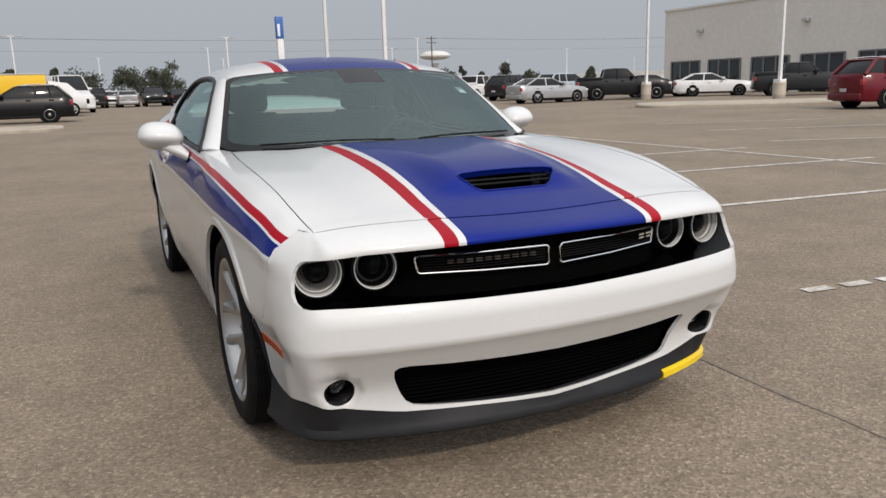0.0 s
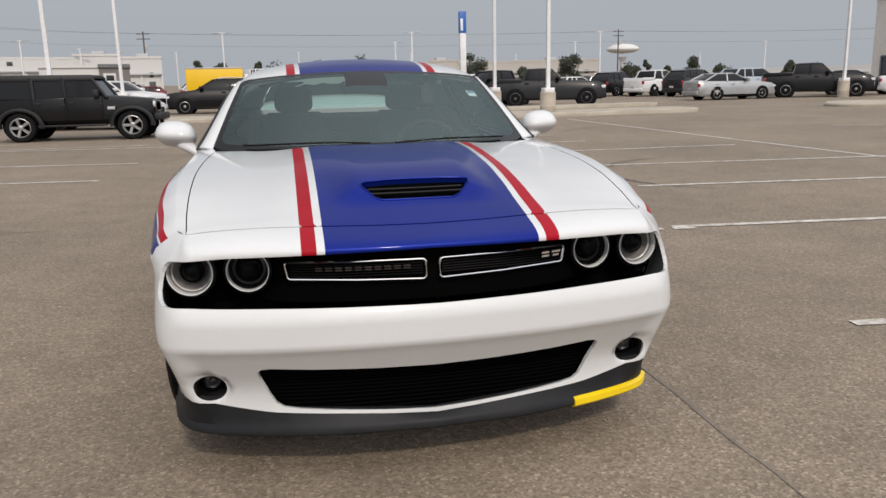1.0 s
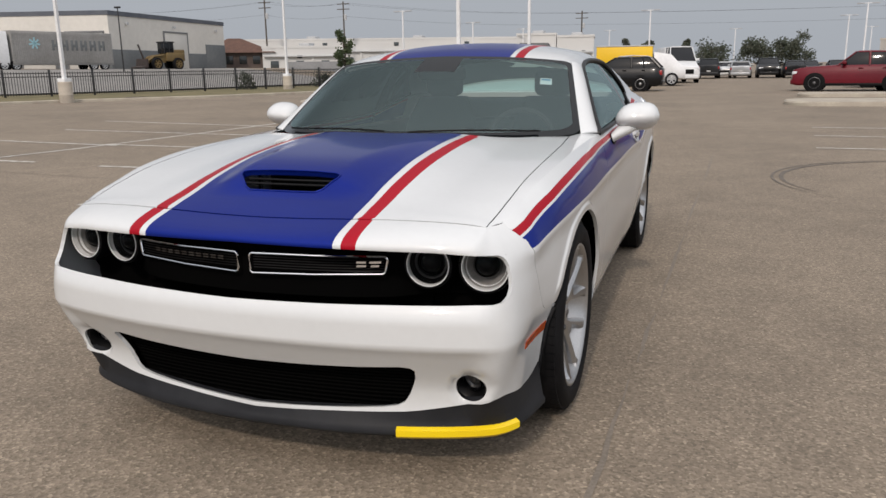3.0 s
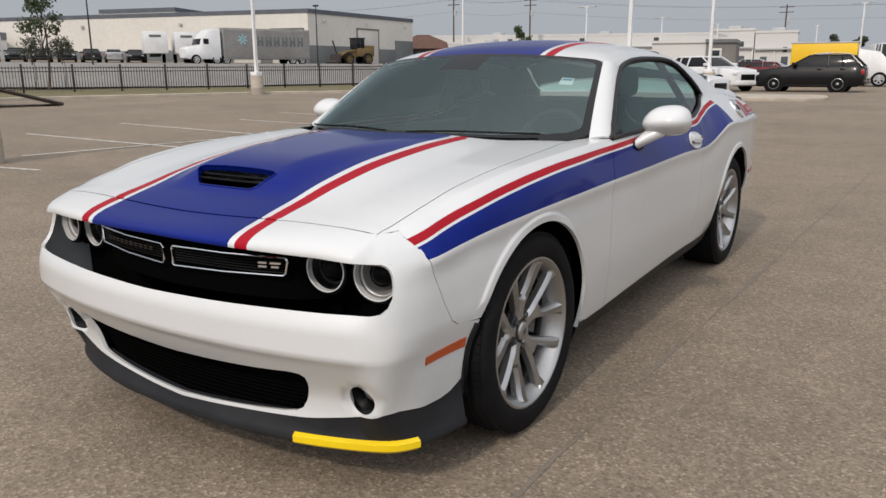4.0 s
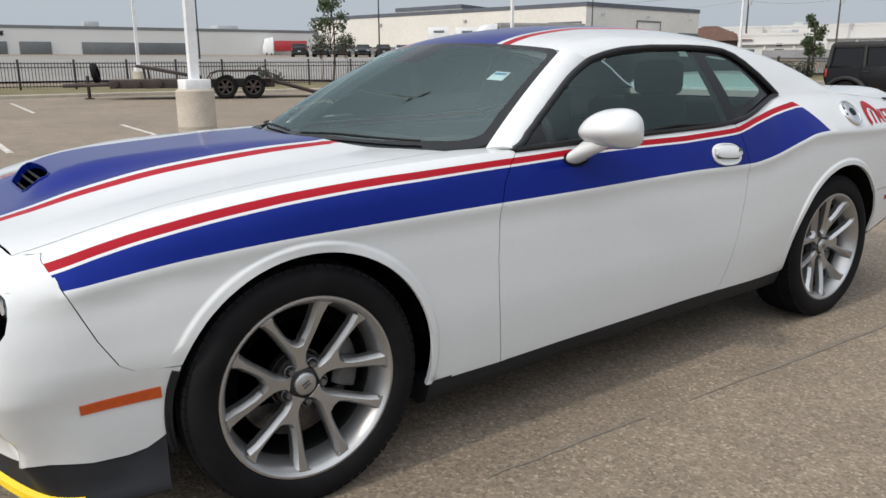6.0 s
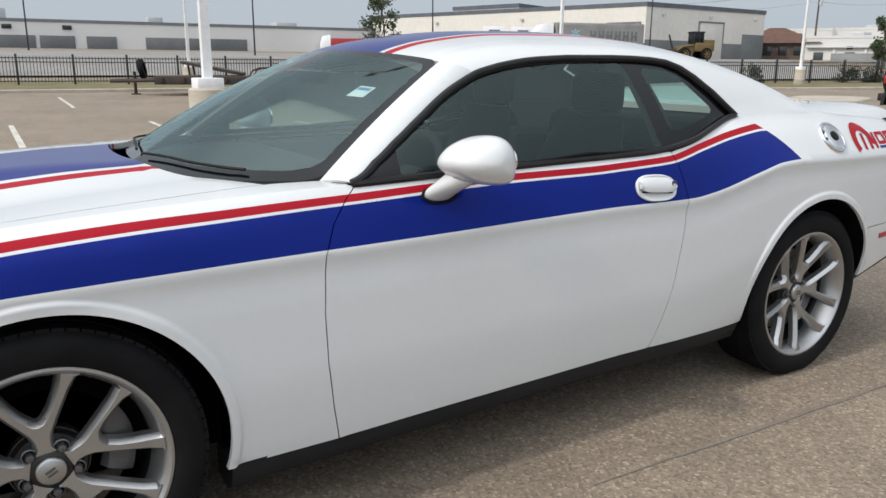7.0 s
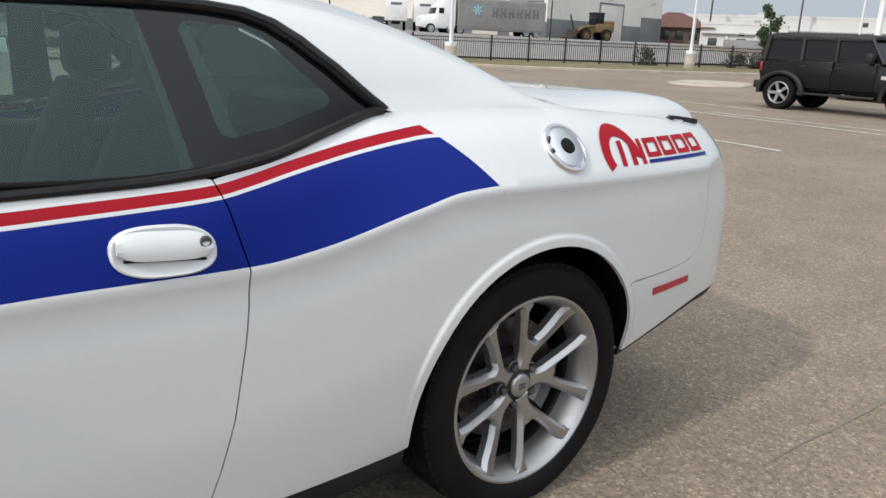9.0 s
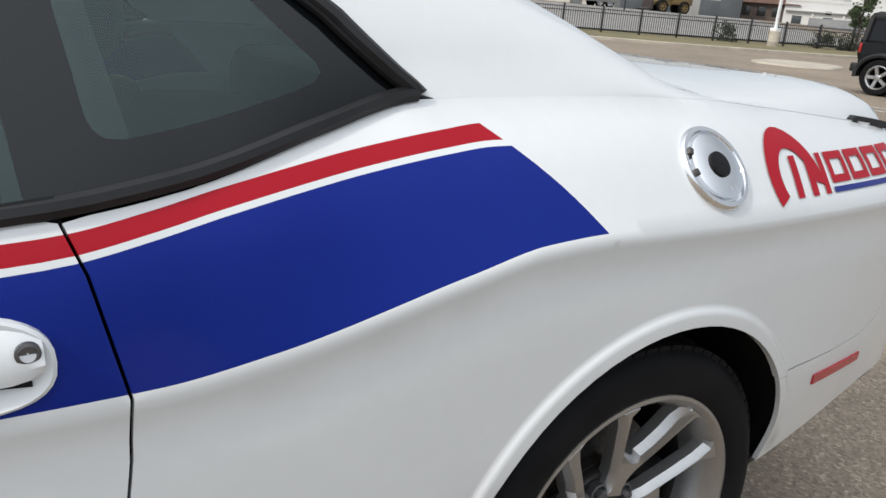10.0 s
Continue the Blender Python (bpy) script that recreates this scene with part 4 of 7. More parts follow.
side_glass = patch(win, sunk, .035, lines=[[(.958, w) for w in np.linspace(.02, .4, 8)], [(2.008 - .074 * w, w) for w in np.linspace(.02, .6, 8)], inner_win + inner_win[:1]], pick=glass_pick)
mould_line = [gw(np.array(y), np.array(w)) for y, w in chop(win, .03, True)]


def moulding(k):
    g = sheet("side_window", [side_glass if k > 0 else mirrored(side_glass)], [GLASS_SIDE, FRIT], coupe, "dark tinted side glass")
    g.visible_shadow = False
    for name, r, inset, mat in (("moulding", .0115, 0.0, TRIM), ("seal_and_gap_shade", .006, .016, BLACK)):
        pts = []
        for i, p in enumerate(mould_line):
            q = Vector(p)
            c = Vector((q.x, 1.65, 1.13))
            q = q + (c - q).normalized() * inset
            pts.append((k * (q.x + .001), q.y, q.z))
        part(name, tube(bmesh.new(), pts, r, 8, closed=True), mat, g)


both(moulding)

# Rear glass and boot.
rear_glass = patch([(2.62, 1.3), (2.65, .9), (2.71, .80), (2.9, .77), (3.2, .745), (3.27, .66), (3.27, 1.3)], lambda y, w: gw(y, w) - np.array((0, 0, .008)), .06)
rg = sheet("rear_window", [rear_glass, mirrored(rear_glass)], [GLASS], coupe)
rg.visible_shadow = False


def deck(x, y):
    x, y = np.asarray(x, float), np.asarray(y, float)
    u = np.clip(np.abs(x) / np.maximum(edge_x(np.minimum(y, 3.85)), .3), 0, 1.2)
    z = shoulder_z(y) + .012 * (1 - u ** 4)
    return np.stack([x, y, z], -1)


S_LID = float(s_of_y(3.70))
lid_rim = [tuple(body(np.array(s), np.array(np.interp(s, [S_LID, S_END], [1.055, 1.028])))[:2] - .004) for s in np.linspace(S_LID, S_END, 16)]
lid_side = [(float(edge_x(y)), y) for y in np.linspace(3.27, 3.62, 8)] + lid_rim[:-1]
deck_out = [(x, 3.23) for x in np.linspace(-.745, .745, 20)] + lid_side + [(0, lid_rim[-1][1])] + [(-x, y) for x, y in lid_side[::-1]]
sheet("boot_lid", [patch(deck_out, deck, .05, flange=.02)], PAINT, coupe)
# Broad spoiler over the boot, flat on top, with rounded shoulders and a cut-off tail.
rings = []
for y0, lift in ((3.06, .004), (3.14, .020), (3.26, .036), (3.42, .054), (3.58, .070), (3.70, .080), (3.80, .084), (3.86, .080), (3.90, .066), (3.91, .045), (3.895, .024), (3.85, .004)):
    ring = []
    for u in np.linspace(-1, 1, 41):
        y = y0 - .13 * abs(u) ** 2.4 * float(smooth(3.3, 3.8, y0))
        edge = float(edge_x(min(y, 3.8))) - .008
        ring.append((u * edge, y, float(shoulder_z(y)) - .004 + lift * (1 - abs(u) ** 9) ** .55))
    rings.append(ring + [(x, y, z - .03) for x, y, z in (ring[-1], ring[0])])
spoiler = part("spoiler", loft(bmesh.new(), rings), WHITE, coupe, "broad white boot spoiler", 60)


def end_cap(k):
    cap_rings = []
    for y in np.linspace(3.60, 3.775, 8):
        x, z = float(edge_x(y)), float(shoulder_z(y))
        h = .011 * float(smooth(3.59, 3.63, y))
        cap_rings.append([(k * (x - .03), y, z - .004), (k * (x + .001), y, z - .004), (k * (x - .001), y, z + h), (k * (x - .03), y, z + h)])
    part("end_cap", loft(bmesh.new(), cap_rings), GREY_PLASTIC, spoiler, "dark end cap")


both(end_cap)

# Mirrors: arm and oval housing.
def chaikin(line, rounds=2):
    """A closed line with its corners cut."""
    for _ in range(rounds):
        line = [q for a, b in zip(line, line[1:] + line[:1]) for q in ((a[0] * .75 + b[0] * .25, a[1] * .75 + b[1] * .25), (a[0] * .25 + b[0] * .75, a[1] * .25 + b[1] * .75))]
    return line


MIRROR_FORM = chaikin([(-.098, -.004), (-.092, .026), (-.055, .060), (.006, .080), (.056, .074), (.090, .042), (.097, -.006), (.093, -.056), (.06, -.066), (-.01, -.056), (-.062, -.036)])


def mirror(k):
    bx = float(body(s_of_y(1.064), .945)[0])
    c = Vector((k * (bx + .110), 1.118, 1.042))
    rings = []
    for t in np.linspace(-1, 1, 17):
        r = max(.02, 1 - abs(t) ** 2.6) ** .5
        rings.append([(c.x + k * t * .105, c.y + .02 * (t < 0) * t + y * r, c.z + .008 * t + z * r) for y, z in MIRROR_FORM])
    house = part("wing_mirror", loft(bmesh.new(), rings), WHITE, coupe, "white teardrop wing mirror", 30)
    arm = []
    for t in np.linspace(0, 1, 9):
        p = Vector((k * (bx - .004 + .085 * t), 1.060 + .032 * t, .945 + .062 * t ** .9))
        wide = .054 - .013 * t ** .8
        up = Vector((-k * .006, 0, .021)).lerp(Vector((-k * .036, 0, .016)), min(1, t * 1.3))
        arm.append([p + Vector((0, wide * math.cos(a), 0)) + up * math.sin(a) for a in np.linspace(0, 2 * math.pi, 25)[:-1]])
    part("arm", loft(bmesh.new(), arm), WHITE, house)
    base = [Vector((k * (float(body(s_of_y(1.06), .945 + .023 * math.sin(a))[0]) + .003), 1.06 + .057 * math.cos(a), .945 + .023 * math.sin(a))) for a in np.linspace(0, 2 * math.pi, 41)[:-1]]
    part("gasket", tube(bmesh.new(), base, .0045, 6, closed=True), BLACK, house)
    gl = [[(c.x + k * .066 * math.cos(a), c.y + .078 + o, c.z + .006 + .046 * math.sin(a)) for a in np.linspace(0, 2 * math.pi, 29)[:-1]] for o in (0, .008)]
    part("mirror_glass", loft(bmesh.new(), gl), CHROME, house)


both(mirror)

# Door handles: oval plate with a scooped pull and a lock.
def handle(k):
    cy, cz = 1.922, .9

    def at(y, z, out):
        p = body(s_of_y(y), z)
        return (k * (float(p[0]) + out), y, z)
    oval_ = lambda ry, rz, dy=0, dz=0, n=32: [(cy + dy + ry * math.copysign(abs(math.cos(a)) ** .75, math.cos(a)), cz + dz + rz * math.copysign(abs(math.sin(a)) ** .8, math.sin(a)) - .10 * ry * math.cos(a) * .6) for a in np.linspace(0, 2 * math.pi, n + 1)[:-1]]
    o1, o2, o3, o4 = oval_(.094, .045), oval_(.090, .042), oval_(.082, .034, 0, -.003), oval_(.05, .016, 0, -.012)
    plate = part("door_handle", loft(bmesh.new(), [[at(y, z, -.004) for y, z in o1], [at(y, z, .006) for y, z in o1], [at(y, z, .009) for y, z in o2], [at(y, z, .006) for y, z in o3], [at(y, z, .003) for y, z in o4]]), WHITE, doors[0] if k > 0 else doors[1], "white oval door handle")
    pull = []
    for t in np.linspace(-1, 1, 13):
        y = cy + .0 + .083 * t
        z = cz + .011 - .006 * t
        h = .025 * (1 - abs(t) ** 5 * .5)
        pull.append([at(y, z + h, .010), at(y, z + h * .6, .020), at(y, z - h * .4, .022), at(y, z - h, .016), at(y, z - h, .008)])
    part("pull", loft(bmesh.new(), pull), WHITE, plate)
    # Black bar added as the shadow below the pull.
    part("shadow_slot", loft(bmesh.new(), [[at(cy + .072 * t, cz - .013 - .006 * t, .004), at(cy + .072 * t, cz - .013 - .006 * t, .0085), at(cy + .072 * t, cz - .017 - .006 * t, .0085), at(cy + .072 * t, cz - .017 - .006 * t, .004)] for t in np.linspace(-1, 1, 7)]), BLACK, plate)
    m = Matrix.Translation(at(cy + .07, cz + .012, .018))
    part("lock", lathe(bmesh.new(), [(.011, 0), (.011, .005), (.008, .006), (.007, .003), (.001, .003)], 20, m @ pose(0, 0, 0, 0, 0, 0 if k > 0 else 180), axis="x"), ALLOY_DARK, plate)


both(handle)

# Fuel cap with a dark boss.
p0, p1, p2 = body(s_of_y(2.975), 1.025), body(s_of_y(2.975), 1.06), body(s_of_y(3.03), 1.025)
nrm = Vector(np.cross(p2 - p0, p1 - p0)).normalized()
if nrm.x < 0:
    nrm.negate()
mf = Matrix.Translation(p0) @ nrm.to_track_quat("Z", "Y").to_matrix().to_4x4()
cap = part("fuel_cap", lathe(bmesh.new(), [(.074, -.01), (.074, .003), (.071, .007), (.064, .007), (.0605, .001), (.058, .001), (.0565, .008), (.050, .0105), (.024, .0115), (.001, .0115)], 56, mf), CHROME, coupe, "round bright metal fuel cap")
part("boss", lathe(bmesh.new(), [(.0225, .011), (.022, .0145), (.018, .0155), (.001, .0155)], 32, mf), BLACK, cap)
for a in (62, 98):
    part("hinge", boxed(-.006, .006, .054, .064, .001, .011, .002, mf @ pose(0, 0, 0, 0, 0, a)), STEEL, cap)

# Red emblem on the quarter: an arc and plain slanted bars, with a blue rule.
def decal(name, shapes, material, k, label):
    ps = []
    for pts in shapes:
        p = patch(ys(pts), lambda s, z: flank(s, z) + np.array((.0016, 0, .0016)), .02)
        ps.append(p if k > 0 else mirrored(p))
    return sheet(name, ps, [material], coupe, label)


def emblem(k):
    cy, cz = 3.205, .992
    ring_ = [(cy + .088 * math.cos(radians(a)), cz + .082 * math.sin(radians(a))) for a in np.linspace(205, -8, 18)]
    ring_ += [(cy + .052 * math.cos(radians(a)), cz + .050 * math.sin(radians(a))) for a in np.linspace(-4, 205, 18)]
    decal("emblem_arc", [ring_], RED, k, "red arc emblem")
    bars = [[(3.185, .966), (3.206, .966), (3.222, 1.03), (3.201, 1.03)], [(3.236, .966), (3.257, .966), (3.273, 1.03), (3.252, 1.03)], [(3.284, .966), (3.302, .966), (3.318, 1.03), (3.30, 1.03)]]
    for q in bars:
        decal("emblem_bar", [q], RED, k, "")
    for j in range(4):  # four plain slanted frames
        x, lean_ = 3.322 + .085 * j, .010
        outer = [(x, .981), (x + .074, .981), (x + .074 + lean_, 1.030), (x + lean_, 1.030)]
        inner = [(x + .018, .993), (x + .060, .993), (x + .060 + lean_ * .6, 1.018), (x + .018 + lean_ * .6, 1.018)]
        p_ = patch(ys(outer), lambda s, z: flank(s, z) + np.array((.0016, 0, .0016)), .02, holes=[ys(inner)])
        sheet("emblem_frame", [p_ if k > 0 else mirrored(p_)], [RED], coupe)
    decal("emblem_rule", [[(3.315, .966), (3.665, .966), (3.668, .975), (3.318, .975)]], BLUE, k, "thin blue rule")


both(emblem)

# Wheels.
wheel_parts = []


def wheel(at_pose):
    w = new("wheel")
    w.parent = coupe
    w["label"] = "machined alloy wheel with five forked spokes with a low-profile tyre"
    w.matrix_local = at_pose
    if wheel_parts:
        for n, me, mats in wheel_parts:
            o = new(n, me)
            o.parent = w
        return
    made = []
    prof = [(.266, .098), (.277, .112), (.290, .119), (.318, .121), (.338, .117), (.352, .104), (.359, .088), (.3635, .06), (.364, .0), (.3635, -.06), (.359, -.088), (.345, -.11), (.31, -.12), (.265, -.10)]
    bm = lathe(bmesh.new(), prof, 96, axis="x")
    made.append(part("tyre", bm, RUBBER, w))
    bm = bmesh.new()
    for j in range(72):  # tread blocks on the shoulder
        for x0, x1, r0 in ((.062, .100, .3615), (-.100, -.062, .3615)):
            box(bm, x0, x1, -.0135, .0135, r0 - .008, r0 + .001, .0, pose(0, 0, 0, 5 * j, 0, 0))
    for x0, x1 in ((-.045, -.02), (-.012, .012), (.02, .045)):
        lathe(bm, [(.3640, x0), (.3668, x0 + .002), (.3668, x1 - .002), (.3640, x1)], 72, axis="x")
    made.append(part("tread", bm, RUBBER, w))
    # The barrel's dark colour carries the shade inside the wheel.
    made.append(part("rim_barrel", lathe(bmesh.new(), [(.262, .085), (.236, .04), (.226, .028), (.224, .0), (.228, -.08), (.258, -.1)], 80, axis="x"), ALLOY_SHADED, w))
    made.append(part("rim_lip", lathe(bmesh.new(), [(.2665, .1085), (.2655, .1115), (.259, .1125), (.253, .108), (.245, .094), (.232, .062), (.226, .03)], 80, axis="x"), ALLOY, w))
    half = [(.0, .03), (.027, .034), (.0245, .058), (.0245, .076), (.029, .092), (.039, .110), (.059, .146), (.084, .190), (.102, .214), (.117, .2265), (.092, .241), (.072, .2465), (.062, .238), (.056, .215), (.043, .184), (.028, .154), (.014, .135), (.006, .1295), (.0, .128)]
    arms = half[1:] + [(-u, v) for u, v in half[-2:0:-1]]
    arms = np.array(arms)
    dd = np.roll(arms, -1, 0) - np.roll(arms, 1, 0)
    nn = np.stack([dd[:, 1], -dd[:, 0]], 1) / np.maximum(np.hypot(*dd.T), 1e-9)[:, None]
    for j in range(5):
        a = radians(90 + 72 * j)
        c, sd = Vector((0, math.cos(a), math.sin(a))), Vector((0, math.sin(a), -math.cos(a)))
        rings = []
        for grow, drop in ((-.0108, -.0015), (-.0090, .0), (-.0012, .014), (.0005, .036)):
            ring = []
            for i, ((u, v), (nu, nv)) in enumerate(zip(arms, nn)):
                r = math.hypot(u, v)
                x = float(np.interp(r, [.04, .08, .11, .17, .23, .262], [.060, .066, .073, .088, .100, .1035]))
                x -= .010 if 9 <= i <= len(arms) - 10 and .13 < r < .24 else 0
                u2, v2 = u + nu * grow, min(v + nv * grow, .2485)
                ring.append(sd * u2 + c * v2 + Vector((x - drop, 0, 0)))
            rings.append(ring)
        made.append(part("spoke", loft(bmesh.new(), rings[::-1]), ALLOY, w, smooth_angle=22))
    made.append(part("hub", lathe(bmesh.new(), [(.034, .05), (.034, .066), (.032, .071), (.028, .074), (.001, .075)], 40, axis="x"), ALLOY, w))
    # Plate coloured dark for the shade between the spoke roots.
    made.append(part("hub_plate", lathe(bmesh.new(), [(.086, .0), (.086, .030), (.080, .040), (.052, .044), (.046, .060), (.036, .064), (.030, .060), (.001, .06)], 48, axis="x"), ALLOY_SHADED, w))
    bm = bmesh.new()
    box(bm, .0745, .0765, -.012, .012, .002, .008, 0, pose(0, 0, 0, 20))
    box(bm, .0745, .0765, -.012, .012, -.008, -.002, 0, pose(0, 0, 0, 20))
    made.append(part("hub_mark", bm, ALLOY_DARK, w))
    for j in range(5):
        a = radians(90 + 36 + 72 * j)
        m = pose(0, .0575 * math.cos(a), .0575 * math.sin(a))
        bm = lathe(bmesh.new(), [(.0185, .042), (.0185, .0565), (.0155, .058), (.012, .05)], 20, m, axis="x")
        lathe(bm, [(.0105, .045), (.0105, .066), (.009, .070), (.001, .071)], 6, m, axis="x")
        made.append(part("lug_nut", bm, [ALLOY_DARK], w))
    made.append(part("brake_disc", lathe(bmesh.new(), [(.07, .02), (.09, .02), (.092, .0), (.175, .0), (.177, -.012), (.175, -.024), (.09, -.024)], 64, axis="x"), STEEL, w))
    bm = bmesh.new()
    rings = []
    for a in np.linspace(-28, 28, 9):
        aa = radians(a)
        rings.append([(x, r * math.cos(aa), r * math.sin(aa)) for x, r in ((.012, .115), (.028, .13), (.028, .17), (.018, .192), (-.03, .192), (-.03, .115))])
    loft(bm, rings)
    made.append(part("brake_caliper", bm, ALLOY_DARK, w))
    # Near-black disc closes the wheel, its colour giving the shade behind the spokes.
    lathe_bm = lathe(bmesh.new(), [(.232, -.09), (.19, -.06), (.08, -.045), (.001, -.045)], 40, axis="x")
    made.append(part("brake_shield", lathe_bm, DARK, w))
    for o in made[2:]:
        o.data.transform(Matrix.Diagonal((1, 1.03, 1.03, 1)))
    wheel_parts.extend((o.name.split(".")[0], o.data, None) for o in made)


for k in (1, -1):
    for x, y, spin in ((.80, 0, 7.5), (.772, 2.908, -15)):
        wheel(pose(k * x, y, .364 if y < 1 else .357, spin if k > 0 else -spin, 0, 0 if k > 0 else 180))

# Slats inside the hood scoop.
for y, dz in ((-.552, .022), (-.532, .020), (-.512, .020)):
    w = .13 if y < -.54 else .165
    part("scoop_slat", tube(bmesh.new(), [Vector(hood(np.array(x), np.array(y))) - Vector((0, 0, dz)) for x in np.linspace(-w, w, 9)], .0045, 6), BLACK, bonnet)

rim_line = [Vector(hood(np.array(x), np.array(y))) + Vector((0, 0, .001)) for x, y in chop(scoop_hole, .02, True)]
part("scoop_rim", tube(bmesh.new(), rim_line, .003, 8, closed=True), BLUE, bonnet)

# Wipers.
for x0, x1, lift in ((-.60, -.05, .012), (.06, .60, .012)):
    line = []
    for t in np.linspace(0, 1, 12):
        x = x0 + (x1 - x0) * t
        line.append(Vector(screen(np.array(x * .8 / .74), np.array(.035 + .02 * math.sin(t * 3)))) + Vector((0, -.012, .012)))
    part("wiper", tube(bmesh.new(), line, .0045, 6), BLACK, coupe, "black wiper blade")

# Inspection sheet behind the windscreen.
rings = [[Vector(screen(np.array(u), np.array(v))) + Vector((0, o, -.004)) for u, v in ((.625, .50), (.685, .50), (.685, .57), (.625, .57))] for o in (.006, .008)]
stick = part("window_sticker", loft(bmesh.new(), rings), PALE, coupe, "small pale paper behind the glass")
rings = [[Vector(screen(np.array(u), np.array(v))) + Vector((0, o, -.004)) for u, v in ((.632, .545), (.678, .545), (.678, .56), (.632, .56))] for o in (.0035, .005)]
part("print", loft(bmesh.new(), rings), shader("blue_print", (.05, .25, .45), .6), stick)

# Cabin: dashboard, wheel, seats, rear bench, mirror.
bm = bmesh.new()
rings = []
for x in np.linspace(-.74, .74, 13):
    hood_ = .035 * math.exp(-((x - .37) / .16) ** 2)
    rings.append([(x, .52, .93), (x, .70, .955), (x, .92, .965 + hood_), (x, 1.06, .95 + hood_), (x, 1.12, .88), (x, 1.10, .70), (x, .9, .52), (x, .52, .52)])
part("dashboard", loft(bm, rings), SEAT, coupe)
m = pose(.37, 1.24, .90, 66, 0, 0)
ringl = [m @ Vector((.185 * math.cos(a), .185 * math.sin(a), 0)) for a in np.linspace(0, 2 * math.pi, 33)[:-1]]
sw = part("steering_wheel", tube(bmesh.new(), ringl, .016, 8, closed=True), SEAT, coupe)
bm = boxed(-.07, .07, -.06, .06, -.02, .02, .02, m)
box(bm, -.17, .17, -.02, .02, -.008, .008, .006, m)
box(bm, -.02, .02, -.17, .0, -.008, .008, .006, m)
part("spoke", bm, SEAT, sw)
for x in (.37, -.37):
    bm = bmesh.new()
    box(bm, x - .26, x + .26, 1.42, 1.95, .42, .62, .06)
    seat = part("front_seat", bm, SEAT, coupe)
    rings = []
    for t in np.linspace(0, 1, 9):
        y, z = 1.90 + .20 * t, .56 + .56 * t
        w = float(np.interp(t, [0, .3, .7, 1], [.24, .26, .245, .17]))
        rings.append([(x + w * math.cos(a), y + .075 * math.sin(a) * (1 - .3 * t), z) for a in np.linspace(0, 2 * math.pi, 21)[:-1]])
    part("backrest", loft(bmesh.new(), rings), SEAT, seat)
    part("headrest", boxed(x - .125, x + .125, 2.07, 2.18, 1.12, 1.285, .045, segments=3), SEAT, seat)
bm = boxed(-.62, .62, 2.45, 2.75, .45, .72, .07)
box(bm, -.62, .62, 2.66, 2.86, .6, 1.08, .06)
part("rear_bench", bm, SEAT, coupe)
part("parcel_shelf", boxed(-.62, .62, 2.80, 3.25, 1.04, 1.07, .01), SEAT, coupe)
part("cabin_mirror", boxed(-.13, .13, 1.02, 1.06, 1.235, 1.305, .018, segments=3), BLACK, coupe)
bm = bmesh.new()
for k in (1, -1):
    box(bm, min(k * .70, k * .84), max(k * .70, k * .84), .78, 2.45, .52, .955, .03)
part("door_lining", bm, SEAT, coupe)
headl = patch([(1.16, 1.3), (1.16, .72), (1.3, .60), (2.0, .60), (2.6, .72), (2.6, 1.3)], lambda y, w: gw(y, w) - np.array((0, 0, .025)), .08, flip=True)
sheet("headlining", [headl, mirrored(headl)], [noisy("headlining", (.10, .10, .10), (.12, .12, .12), 30, .9)], coupe)
pill = patch([(1.99, .02), (2.12, .02), (2.06, .62), (1.96, .62)], lambda y, w: gw(y, w) - np.array((.03, 0, 0)), .05)
sheet("pillar_trim", [pill, mirrored(pill)], [SEAT], coupe)


# ---- ground: asphalt that rises very gently away from the coupe ----
def rise_at(x, y):
    """Height of the ground: a gentle bowl, and a bank up to the yard behind the fence."""
    r = math.hypot(x - 1, y)
    t = min(1, max(0, (-40 - x) / 20))
    bank = 1.4 * t * t * (3 - 2 * t) + .02 * max(0, -60 - x)
    return .0065 * (math.sqrt((r - 11) ** 2 + 9) + (r - 11)) / 2 - .0065 * (math.sqrt(11 ** 2 + 9) - 11) / 2 + bank


